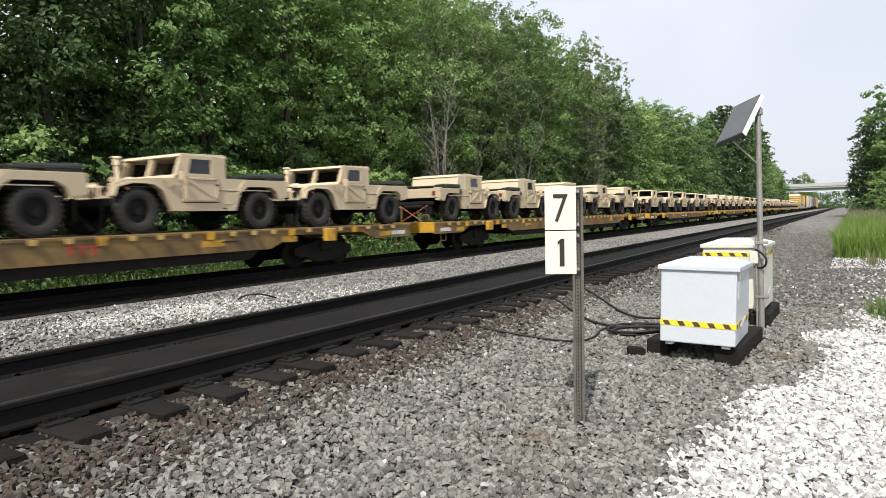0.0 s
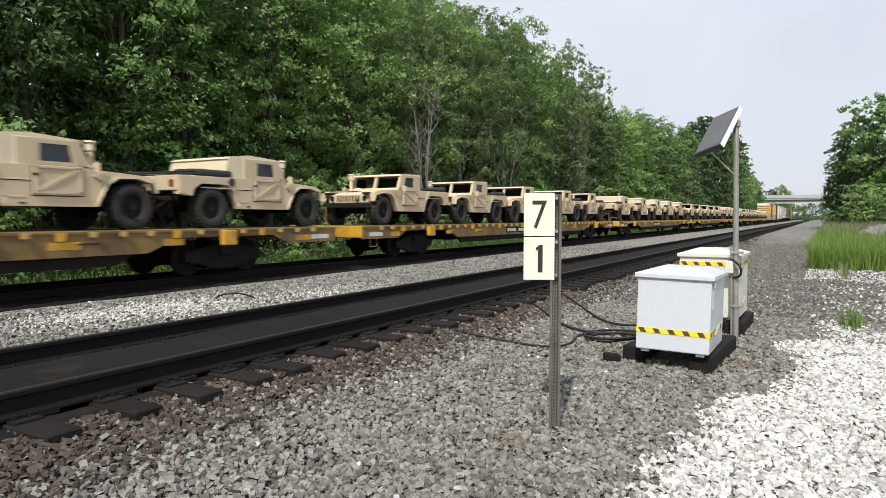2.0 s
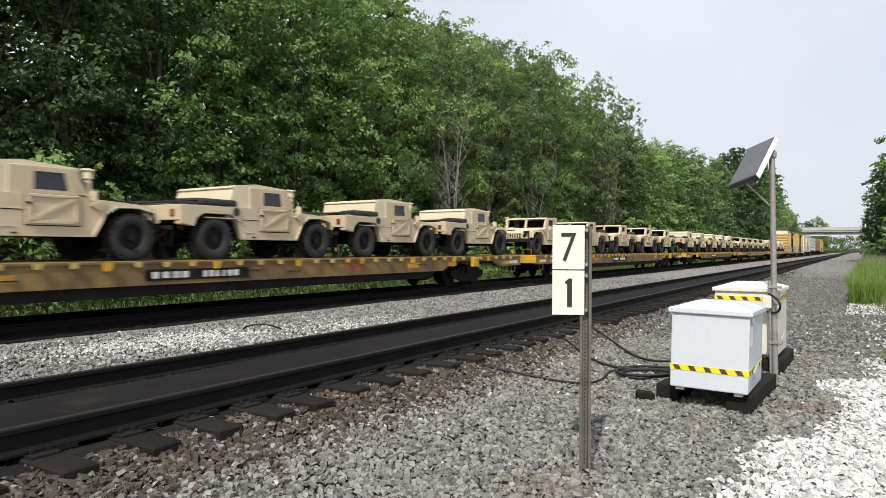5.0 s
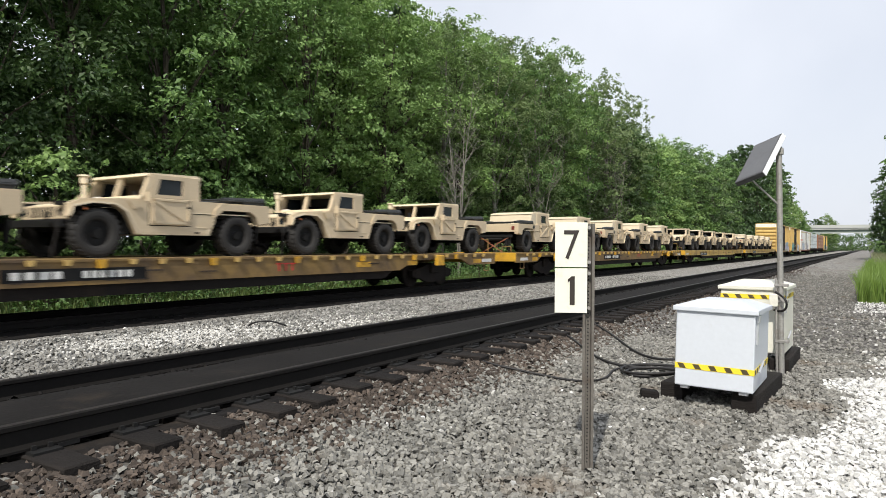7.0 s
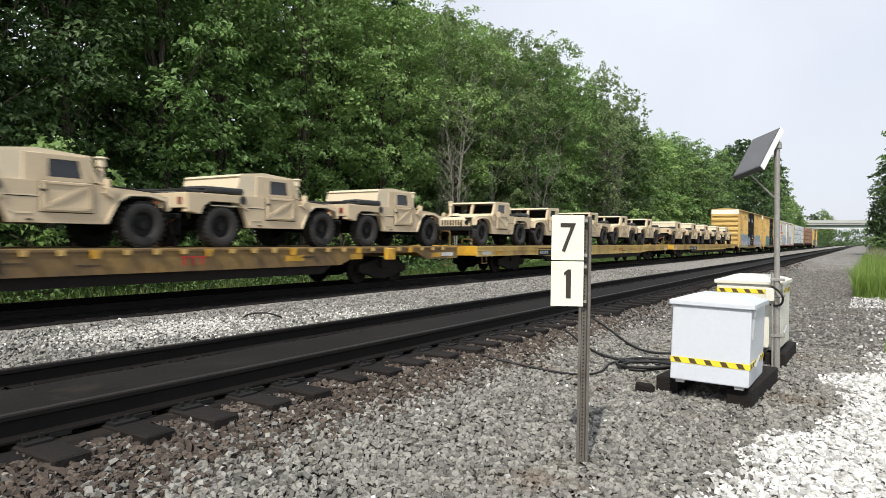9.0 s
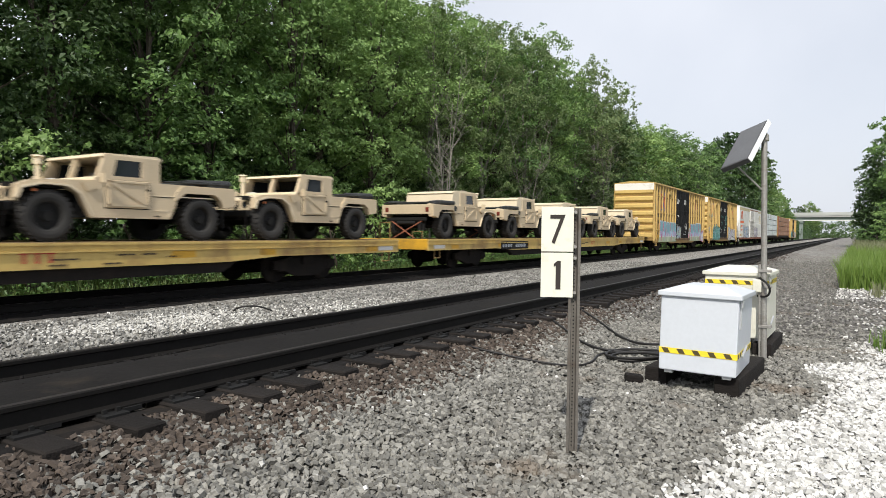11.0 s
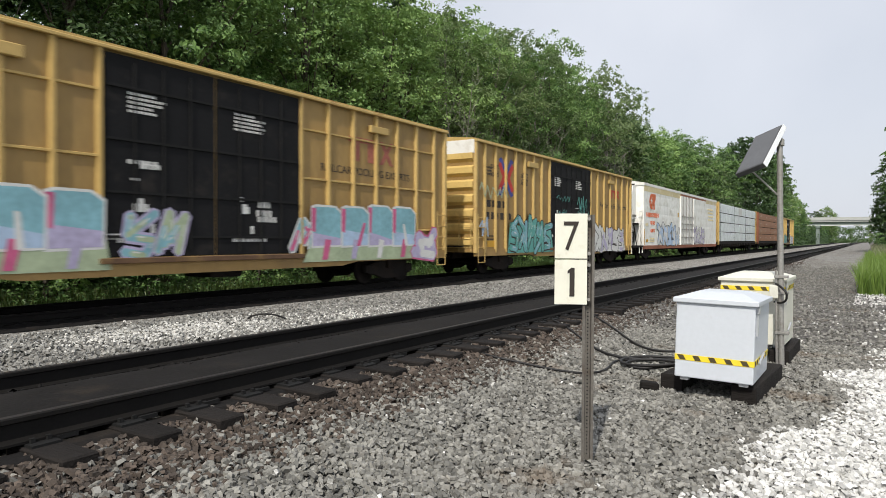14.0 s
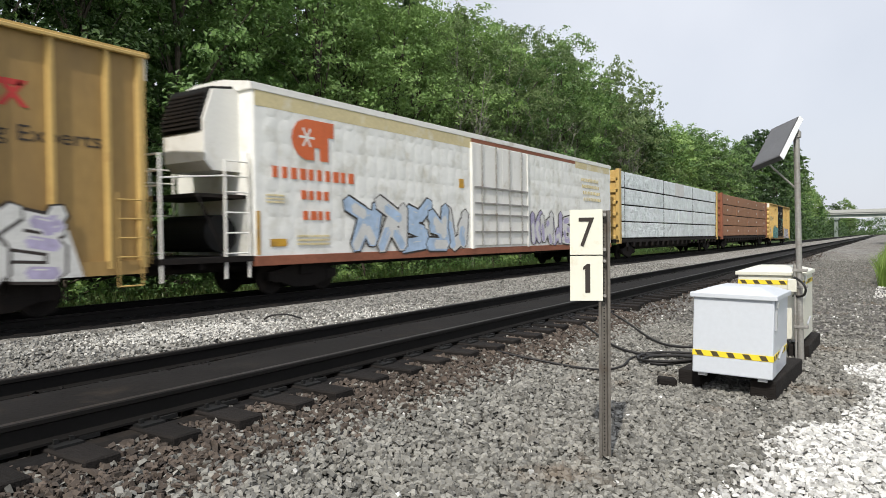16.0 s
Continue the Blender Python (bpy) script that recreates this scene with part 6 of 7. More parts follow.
def reefer(L, rng):
    """White insulated wagon with a cooling unit on an open platform at its near end."""
    t = tagged(new("refrigerator_wagon"), "white insulated wagon with orange emblem, end platform and sprayed lettering", "refrigerator wagon")
    hw, z0, z1 = 1.45, 0.92, 4.92
    p0 = 2.35
    body = B()
    box(body, -hw, hw, p0, L, z0, z1, 0.05, 2)
    part("body", body, REEFER_WHITE, t, "quilted white insulated side")
    quilt = B()
    for i in range(20):
        for j in range(6):
            y = p0 + 0.3 + i * (9.0 / 20)
            z = 1.3 + j * 0.58
            if y < p0 + 9.2:
                r = bmesh.ops.create_icosphere(quilt, subdivisions=2, radius=1.0, matrix=Matrix.Translation((hw - 0.012, y + 0.22, z + 0.28)) @ Matrix.Diagonal((0.020, 0.31, 0.40, 1)))
    for i in range(18):
        for j in range(6):
            y = p0 + 13.9 + i * 0.46
            z = 1.3 + j * 0.58
            if y < L - 0.5:
                bmesh.ops.create_icosphere(quilt, subdivisions=2, radius=1.0, matrix=Matrix.Translation((hw - 0.012, y + 0.22, z + 0.28)) @ Matrix.Diagonal((0.020, 0.31, 0.40, 1)))
    for f in quilt.faces:
        f.smooth = True
    part("bulged_skin", quilt, REEFER_WHITE, t, "slightly bulged, weathered side panels")
    roof = B()
    prism(roof, [(-hw - 0.02, z1 - 0.16), (hw + 0.02, z1 - 0.16), (hw + 0.02, z1 + 0.0), (0.5, z1 + 0.16), (-0.5, z1 + 0.16), (-hw - 0.02, z1)], "y", p0 - 0.06, L + 0.02)
    part("roof", roof, WHITE, t)
    part("eave_stain", box(box(B(), hw + 0.003, hw + 0.008, p0 + 0.05, p0 + 9.4, 4.40, z1 - 0.17), hw + 0.003, hw + 0.008, L - 4.6, L - 0.2, 4.45, z1 - 0.17), CREAM, t, "yellowed strip under the eave")
    part("rust_eave", box(B(), hw + 0.003, hw + 0.010, p0 + 9.4, L - 4.6, 4.62, z1 - 0.17), RUST, t, "rusted door track")
    part("side_sill", box(B(), hw - 0.1, hw + 0.02, p0, L, 0.74, 0.97, 0.01), RUST, t, "rust-red side sill")
    part("side_sill", box(B(), -hw - 0.02, -hw + 0.1, p0, L, 0.74, 0.97, 0.01), RUST, t, "rust-red side sill")
    dy0, dy1 = p0 + 9.5, p0 + 13.5
    for u0, u1 in ((dy0, (dy0 + dy1) / 2), ((dy0 + dy1) / 2 + 0.02, dy1)):
        dr = part("plug_door", box(B(), hw, hw + 0.05, u0, u1, 1.05, 4.58, 0.012), WHITE, t, "white plug door with locking bars")
        rb = B()
        for q in (0.25, 0.75):
            rod(rb, (hw + 0.09, u0 + (u1 - u0) * q, 1.05), (hw + 0.09, u0 + (u1 - u0) * q, 4.6), 0.025, 8)
        for z in (1.5, 2.1, 2.5, 3.05):
            box(rb, hw + 0.05, hw + 0.10, u0, u1, z, z + 0.06)
        part("locking_bar", rb, STEEL, dr)
    part("door_post", box(box(B(), hw, hw + 0.08, dy0 - 0.16, dy0 - 0.02, 0.95, 4.6), hw, hw + 0.08, dy1 + 0.02, dy1 + 0.1, 0.95, 4.6), WHITE, t)
    em = B()
    y, z = p0 + 1.15, 3.30
    ex = hw + 0.018
    prism(em, [(y + 1.45, z + 1.0), (y + 0.45, z + 1.0), (y + 0.2, z + 0.9), (y + 0.05, z + 0.7), (y, z + 0.5), (y + 0.05, z + 0.3), (y + 0.2, z + 0.1), (y + 0.45, z), (y + 0.75, z), (y + 0.75, z + 0.32), (y + 0.95, z + 0.32), (y + 0.95, z), (y + 1.25, z), (y + 1.25, z + 0.62), (y + 1.45, z + 0.62)], "x", ex, ex + 0.004)
    part("orange_emblem", em, ORANGE, t, "orange rounded block emblem")
    fl = B()
    for i in range(3):
        a = math.pi * i / 3
        c, s_ = math.cos(a), math.sin(a)
        yc, zc = y + 0.5, z + 0.55
        prism(fl, [(yc - 0.26 * c - 0.03 * s_, zc - 0.26 * s_ + 0.03 * c), (yc - 0.26 * c + 0.03 * s_, zc - 0.26 * s_ - 0.03 * c), (yc + 0.26 * c + 0.03 * s_, zc + 0.26 * s_ - 0.03 * c), (yc + 0.26 * c - 0.03 * s_, zc + 0.26 * s_ + 0.03 * c)], "x", ex + 0.005 + i * 0.001, ex + 0.0055 + i * 0.001)
    part("snow_star", fl, WHITE, t)
    wd = B()
    word_bars(wd, ex, p0 + 0.55, 2.80, 0.27, 10, 0.29, rng)
    word_bars(wd, ex, p0 + 1.45, 2.32, 0.22, 4, 0.26, rng)
    word_bars(wd, ex, p0 + 1.50, 1.82, 0.22, 4, 0.26, rng)
    part("orange_marks", wd, ORANGE, t, "bars of orange lettering")
    sm = B()
    for q in range(3):
        word_bars(sm, ex, p0 + 0.35, 2.2 + q * 0.08, 0.04, 8, 0.07, rng)
        word_bars(sm, ex, p0 + 1.3, 1.2 + q * 0.1, 0.05, 14, 0.08, rng)
    for q in range(4):
        word_bars(sm, ex, L - 3.9 + 0.1 * q, 3.9 - q * 0.3, 0.14, 11, 0.2, rng)
    part("small_marks", sm, CREAM, t)
    pn = B()
    box(pn, hw + 0.012, hw + 0.018, p0 + 0.45, p0 + 0.95, 1.18, 1.36)
    box(pn, hw + 0.012, hw + 0.018, p0 + 0.05, p0 + 0.15, 1.0, 2.0)
    box(pn, hw + 0.012, hw + 0.018, p0 + 8.6, p0 + 8.9, 3.0, 3.3)
    part("yellow_panel", pn, BRIGHT_YELLOW, t)
    graffiti(t, hw + 0.022, p0 + 3.2, p0 + 9.1, 1.0, 2.45, [SPRAY_SKY, PALE_INK, SPRAY_SKY], rng, 5, INK)
    graffiti(t, hw + 0.022, p0 + 13.9, p0 + 17.9, 1.05, 2.3, [SPRAY_LILAC, PALE_INK], rng, 4, INK)
    # cooling unit, tank and platform
    unit = B()
    prism(unit, [(p0, 2.9), (p0 - 0.75, 2.9), (p0 - 0.95, 3.1), (p0 - 0.95, 4.0), (p0 - 0.7, 4.7), (p0, 4.8)], "x", -0.50, 0.98)
    part("cooling_unit", unit, WHITE, t, "white cooling unit housing")
    gr = B()
    prism(gr, [(p0 - 0.97, 3.75), (p0 - 1.0, 4.0), (p0 - 0.73, 4.76), (p0 - 0.1, 4.86), (p0 - 0.1, 4.5), (p0 - 0.6, 4.4), (p0 - 0.7, 3.75)], "x", -0.52, 0.90)
    part("cooling_grille", gr, BLACK, t, "black louvred grille")
    lv = B()
    for i in range(9):
        zz = 3.82 + i * 0.095
        yy = p0 - 1.02 + max(0, zz - 4.0) * 0.36
        box(lv, -0.45, 0.84, yy - 0.03, yy + 0.01, zz, zz + 0.05)
    part("louvre", lv, UNDER, t)
    pf = B()
    box(pf, -hw, hw, 0, p0, 0.86, 0.98)
    box(pf, -1.2, 1.2, p0 - 1.3, p0, 2.28, 2.36)
    for x in (-1.2, 1.2):
        rod(pf, (x, p0 - 1.3, 2.3), (x, p0 - 0.6, 0.98), 0.03, 6)
    part("platform", pf, UNDER, t)
    part("fuel_tank", rod(B(), (-0.9, p0 - 0.5, 1.5), (0.9, p0 - 0.5, 1.5), 0.42, 20), BLACK, t, "dark fuel tank")
    rl = B()
    for x in (-hw + 0.05, hw - 0.05):
        for y in (0.05, p0 - 0.75):
            rod(rl, (x, y, 0.5), (x, y, 3.1), 0.028, 8)
        for z in (1.05, 1.5, 1.95, 2.4, 2.75, 3.08):
            rod(rl, (x, p0 - 0.75, z), (x, p0 - 0.12, z), 0.018, 6)
        rod(rl, (x, p0 - 0.12, 0.5), (x, p0 - 0.12, 3.3), 0.028, 8)
        rod(rl, (x, 0.05, 2.6), (x, p0 - 0.75, 2.75), 0.018, 6)
    for z in (2.45, 2.75, 3.08):
        rod(rl, (-hw + 0.05, 0.05, z), (hw - 0.05, 0.05, z), 0.02, 6)
    for x in (-0.7, 0.0, 0.7):
        rod(rl, (x, 0.05, 0.98), (x, 0.05, 3.08), 0.022, 6)
    part("platform_rail", rl, WHITE, t, "white ladder and railing")
    uf = B()
    box(uf, -0.3, 0.3, 0.3, L - 0.3, 0.6, 0.92)
    for y in np.arange(1.0, L - 0.5, 1.6):
        box(uf, -hw + 0.12, hw - 0.12, y, y + 0.1, 0.72, 0.92)
    part("underframe", uf, UNDER, t)
    coupler(t, 0, -1)
    coupler(t, L, 1)
    bogie(t, p0 + 1.9)
    bogie(t, L - 2.6)
    return t


on_train(reefer(25.4, random.Random(31)), 260.55)


def lumber_wagon(L, load, frame_mat, label, rng, tiers, packs, buttons):
    """Centre-beam wagon stacked with wrapped packs of timber between end bulkheads."""
    t = tagged(new("lumber_wagon"), label, "lumber wagon", group="lumber wagons of the train")
    hw = 1.42
    for y0, y1 in ((0, 0.35), (L - 0.35, L)):
        bh = B()
        box(bh, -hw, hw, y0 + 0.12, y1 - 0.12, 1.0, 4.85, 0.02)
        for i in range(6):
            box(bh, -hw + 0.05, hw - 0.05, y0, y1, 1.15 + i * 0.62, 1.35 + i * 0.62, 0.02)
        for x in (-hw + 0.08, hw - 0.08):
            box(bh, x - 0.1, x + 0.1, y0, y1, 0.9, 4.9, 0.015)
        part("bulkhead", bh, frame_mat, t, "ribbed end bulkhead")
    dk = B()
    box(dk, -hw, hw, 0, L, 0.95, 1.12, 0.01)
    for y in np.arange(1.2, L - 1, 1.15):
        box(dk, hw - 0.1, hw + 0.02, y, y + 0.25, 0.72, 0.98)
    part("deck", dk, UNDER, t)
    part("centre_beam", box(B(), -0.08, 0.08, 0.3, L - 0.3, 1.1, 4.8), frame_mat, t)
    z = 1.16
    hgt = (4.82 - z) / tiers
    wpk = (L - 1.0) / packs
    for j in range(tiers):
        for i in range(packs):
            for s in (-1, 1):
                x0, x1 = sorted((s * 0.12, s * (hw - rng.uniform(0.0, 0.05))))
                p = part("timber_pack", box(B(), x0, x1, 0.5 + i * wpk + 0.02, 0.5 + (i + 1) * wpk - 0.03, z + j * hgt + 0.05, z + (j + 1) * hgt - 0.02, 0.03, 2), load, t, "wrapped pack of timber")
    for j in range(tiers):
        part("bearer", box(B(), -hw + 0.05, hw - 0.06, 0.8, L - 0.8, z + j * hgt - 0.02, z + j * hgt + 0.05), UNDER, t)
    if buttons:
        bu = B()
        for j in range(tiers):
            for i in range(5):
                y = 2.2 + i * (L - 4.4) / 4
                box(bu, hw, hw + 0.015, y, y + 0.25, z + (j + 0.45) * hgt, z + (j + 0.45) * hgt + 0.14)
        part("pale_tags", bu, PALE_INK, t)
    else:
        bu = B()
        box(bu, hw + 0.002, hw + 0.012, L * 0.46, L * 0.46 + 2.2, 3.95, 4.80)
        part("pale_sheet", bu, PALE_INK, t, "plain white sheet on the wrapping")
        sr = B()
        for i in range(packs * 2):
            y = 0.9 + i * (L - 1.8) / (packs * 2 - 1)
            rod(sr, (hw + 0.01, y, 1.12), (hw + 0.01, y, 4.82), 0.012, 6)
        part("strap", sr, UNDER, t)
    uf = B()
    prism(uf, [(4.6, 0.96), (L - 4.6, 0.96), (L - 6, 0.5), (6, 0.5)], "x", -0.4, 0.4)
    part("underframe", uf, UNDER, t)
    coupler(t, 0, -1)
    coupler(t, L, 1)
    bogie(t, 2.5)
    bogie(t, L - 2.5)
    return t


on_train(lumber_wagon(24.2, WRAP, BOX_RIB, "lumber wagon stacked with silver-wrapped timber between yellow bulkheads", random.Random(41), 4, 2, False), 287.3)
on_train(lumber_wagon(24.6, LUMBER, RUST, "lumber wagon stacked with brown timber packs between red bulkheads", random.Random(42), 4, 4, True), 313.3)


# ---- trees and plants ----
def leaves_mesh(name, centres, normals, size, mat, seed, corners=4):
    """Many small leaves, four-cornered or, for far crowns, three-cornered."""
    r = np.random.RandomState(seed)
    k = len(centres)
    n = normals + r.normal(size=(k, 3)) * 0.55
    n /= np.linalg.norm(n, axis=1)[:, None]
    a = np.cross(n, r.normal(size=(k, 3)))
    a /= np.linalg.norm(a, axis=1)[:, None]
    b = np.cross(n, a)
    L = (size * r.uniform(0.6, 1.3, k) * (0.85 if corners == 3 else 1.0))[:, None]
    W = L * r.uniform(0.45, 0.7, k)[:, None]
    droop = n * L * 0.18
    if corners == 3:
        v = np.stack([centres - a * L, centres - b * W * 1.4 + droop + a * L * 0.3, centres + b * W * 1.4 + a * L * 0.6], 1)
    else:
        v = np.stack([centres - a * L, centres - b * W + droop, centres + a * L - droop, centres + b * W + droop], 1)
    return quads_object(name, v.reshape(-1, 3), np.arange(k * corners).reshape(k, corners), mat)


def tapered(bm, pts, r0, r1, seg=7):
    n = len(pts) - 1
    for i in range(n):
        rod(bm, pts[i], pts[i + 1], r0 + (r1 - r0) * i / n, seg, r0 + (r1 - r0) * (i + 1) / n)


def make_tree(h, spread, lobes, clumps, per, leaf, mat, label, seed, low=0.18, bark=BARK, corners=4, loose=0.0, point=0.0):
    """A trunk, limbs out to billowing lobes, and on each lobe sprays of leaves with gaps between.
    loose: how open and drooping the sprays are; point: how far the crown narrows upwards."""
    r = np.random.RandomState(seed)
    t = tagged(new("tree"), label, "tree", group="trees along the line")
    bm = B()
    top = Vector((r.uniform(-0.4, 0.4), r.uniform(-0.4, 0.4), h * 0.84))
    pts = [Vector((0, 0, -0.4))]
    for i in range(1, 6):
        pts.append(Vector((top.x * i / 5 + r.uniform(-0.15, 0.15), top.y * i / 5 + r.uniform(-0.15, 0.15), h * 0.84 * i / 5)))
    tapered(bm, pts, 0.010 * h + 0.03, 0.03)
    cs, ns = [], []
    for i in range(lobes):
        z = low + (0.93 - low) * ((i + r.uniform(0, 1)) / lobes) ** 0.9
        prof = math.sin(math.pi * min(0.97, max(0.12, 0.08 + 0.86 * (z - low) / (1 - low)))) ** 0.5 * (1 - point * z)
        an = i * 2.4 + r.uniform(-0.5, 0.5)
        rad = spread * prof * r.uniform(0.25, 0.80)
        size = spread * r.uniform(0.30, 0.46) * (0.6 + 0.4 * prof)
        c = np.array([rad * math.cos(an), rad * math.sin(an), min(h * z, h - 0.75 * size)])
        if i == lobes - 1:
            c = np.array([top.x, top.y, h - 0.7 * size])
        if i % 2 == 0:
            zb = c[2] * r.uniform(0.5, 0.8)
            base = Vector((top.x * zb / (h * 0.84), top.y * zb / (h * 0.84), zb))
            mid = base.lerp(Vector(c), 0.5) + Vector((0, 0, 0.08 * h * r.uniform(-0.2, 0.6)))
            tapered(bm, [base, mid, Vector(c)], 0.018 + 0.0025 * h, 0.010, 4)
        for q in range(clumps):
            d = r.normal(size=3)
            d /= np.linalg.norm(d)
            if d[2] < -0.25:
                d[2] *= -0.6
            cc = c + d * size * np.array([1, 1, 0.85]) * r.uniform(0.55, 1.08 + 0.3 * loose)
            m = int(per * r.uniform(0.5, 1.4))
            cr = size * r.uniform(0.24, 0.50) * (1 - 0.35 * loose)
            flat = np.array([1.0, 1.0, 0.45 + 0.5 * loose]) * cr
            e = r.normal(size=(m, 3))
            e *= (r.uniform(0.2, 1.0, (m, 1)) / np.linalg.norm(e, axis=1)[:, None])
            # sprays hang outwards and down at their rim
            p = cc + e * flat - np.array([0, 0, 1]) * (e[:, :2] ** 2).sum(1)[:, None] * cr * (0.35 + 0.5 * loose)
            cs.append(p)
            ns.append(np.tile(d * 0.7 + np.array([0, 0, 0.65]), (m, 1)) + e * 0.4)
    part("trunk", bm, bark, t)
    crown = new("crown", leaves_mesh("crown", np.concatenate(cs), np.concatenate(ns), leaf, mat, seed + 1, corners))
    crown.parent = t
    crown["kind"] = "stuff"
    return t


def bare_tree(h, stems, seed):
    """Pale stems that fan out from one root, with fine twigs and hardly a leaf."""
    r = random.Random(seed)
    t = tagged(new("bare_tree"), "slender pale grey leafless tree among the green ones", "tree")
    bm = B()
    for k in range(stems):
        an = 6.28 * k / stems + r.uniform(-0.4, 0.4)
        out = r.uniform(0.05, 0.26)
        hh = h * r.uniform(0.7, 1.0)
        tip = Vector((math.cos(an) * out * hh, math.sin(an) * out * hh, hh))
        line = [Vector((tip.x * (q / 6) ** 1.5 + r.uniform(-0.07, 0.07), tip.y * (q / 6) ** 1.5 + r.uniform(-0.07, 0.07), hh * q / 6)) for q in range(7)]
        tapered(bm, line, 0.052, 0.012, 6)
        for i in range(13):
            u = r.uniform(2.0, 5.95)
            a = line[int(u)].lerp(line[int(u) + 1], u % 1)
            ba = r.uniform(0, 6.28)
            ln = hh * 0.20 * (1.2 - u / 6) + 0.45
            b = a + Vector((math.cos(ba) * ln * 0.62, math.sin(ba) * ln * 0.62, ln * 0.75))
            tapered(bm, [a, a.lerp(b, 0.5) + Vector((0, 0, -0.08)), b], 0.016, 0.007, 4)
            for q in range(3):
                c = a.lerp(b, r.uniform(0.35, 0.95))
                rod(bm, c, c + Vector((r.uniform(-0.5, 0.5), r.uniform(-0.5, 0.5), r.uniform(0.15, 0.7))), 0.008, 3)
    part("trunk", bm, BARK_PALE, t)
    return t


GREEN = "leafy green deciduous tree in dense woodland beside the line"
LIGHT = "lighter green deciduous tree at the edge of the wood"
DARK = "dark green tree in dense woodland beside the line"
AIRY = "airy grey-green tree with thin drooping foliage"
kinds = [make_tree(15.0, 4.1, 40, 14, 30, 0.096, LEAF_A, GREEN, 101, 0.15),
         make_tree(15.0, 3.9, 38, 14, 30, 0.096, LEAF_B, LIGHT, 102, 0.16),
         make_tree(15.0, 4.3, 42, 14, 30, 0.098, LEAF_A, GREEN, 103, 0.13),
         make_tree(15.0, 4.0, 38, 14, 30, 0.094, LEAF_DARK, DARK, 104, 0.04),
         make_tree(15.0, 3.5, 36, 14, 28, 0.084, LEAF_GREY, AIRY, 105, 0.12, BARK_PALE, 4, 0.7)]
mids = [make_tree(15.0, 4.1, 42, 14, 20, 0.165, LEAF_A, GREEN, 131, 0.05, corners=3),
        make_tree(15.0, 3.9, 40, 14, 20, 0.165, LEAF_B, LIGHT, 132, 0.05, corners=3),
        make_tree(15.0, 4.0, 40, 14, 20, 0.165, LEAF_DARK, DARK, 133, 0.04, corners=3),
        make_tree(15.0, 3.4, 36, 14, 18, 0.14, LEAF_GREY, AIRY, 134, 0.1, BARK_PALE, 3, 0.7)]
backs = [make_tree(15.0, 3.9, 38, 13, 15, 0.25, LEAF_PALE, "tall tree standing back in the wood", 111, 0.08, corners=3),
         make_tree(15.0, 4.1, 38, 13, 15, 0.25, LEAF_A, "tall tree standing back in the wood", 112, 0.08, corners=3),
         make_tree(15.0, 4.0, 38, 13, 15, 0.25, LEAF_DARK, "tall dark tree at the edge of the wood", 114, 0.05, corners=3)]
shrubs = [make_tree(3.2, 1.7, 16, 8, 14, 0.10, LEAF_B, "leafy shrub at the foot of the wood", 121, 0.08, corners=3),
          make_tree(2.4, 1.5, 14, 8, 14, 0.09, LEAF_A, "low leafy shrub at the foot of the wood", 122, 0.08, corners=3),
          make_tree(4.2, 2.0, 18, 8, 14, 0.10, LEAF_B, "tall leafy shrub at the foot of the wood", 123, 0.08, corners=3)]
taken = set()


def plant(protos, i, x, y, scale, turn, tall=None):
    """Sets a tree on the ground; tall: its height in metres, for those drawn 15 m high."""
    p = protos[i]
    ob = p if p.name not in taken else copy_thing(p, Matrix())
    taken.add(p.name)
    sz = tall / 15.0 if tall else scale
    m = pose(x, y, float(ground_z(x)) - 0.1, 0, 0, turn)
    ob.matrix_basis = m @ Matrix.Diagonal((scale, scale, sz, 1))
    return ob


tr = random.Random(77)
# edge of the wood: (along the line, height, kind), kinds 0 and 2 green, 1 light, 3 dark, 4 airy
EDGE = [(5, 16, 0), (8, 15, 3), (11, 15.5, 3), (14, 16, 2), (17, 15, 0),
        (20.2, 15.5, 1), (23, 14.5, 1), (25.8, 15, 1), (28.6, 14.2, 1), (31.5, 14.6, 4), (34.2, 15.6, 1), (37.5, 15.2, 4), (40.8, 16, 2), (43.6, 16, 4),
        (46.8, 17.2, 1), (50.5, 14.0, 0)]
for y, tall, k in EDGE:
    plant(kinds, k, -20.4 + tr.uniform(-0.8, 0.7), y, tr.uniform(0.9, 1.08), tr.uniform(0, 360), tall)
FAR_EDGE = [(54.0, 15.2, 3), (58.0, 17.4, 3), (62.0, 14.0, 2), (66.3, 16.9, 3), (71, 13.4, 0), (75, 13.8, 1), (79.5, 14.2, 0), (84.5, 14.8, 1), (90, 15.0, 2),
            (95.5, 15.4, 0), (101, 13.6, 2), (106, 13.6, 3), (112, 15, 0), (119, 16.5, 2)]
for y, tall, k in FAR_EDGE:
    plant(mids, k, -20.6 + tr.uniform(-0.6, 0.6), y, tr.uniform(0.92, 1.08), tr.uniform(0, 360), tall)
for y, tall, k in ((-9, 15, 1), (-4, 15, 2), (0.8, 15, 2), (127, 18, 1), (135, 20, 2), (144, 22.5, 2), (154, 22.5, 2), (165, 22.5, 1), (176, 22.5, 2), (187, 21.8, 0), (199, 19, 1), (212, 17, 0), (226, 16.2, 1), (240, 15.8, 0), (252, 14.6, 1), (265, 13, 0), (282, 11.5, 1), (305, 10.5, 0), (330, 10, 1), (360, 10, 0), (395, 10, 1)):
    plant(backs, k, -20.8 + tr.uniform(-0.8, 0.6), y, tall / 17.0, tr.uniform(0, 360), tall)
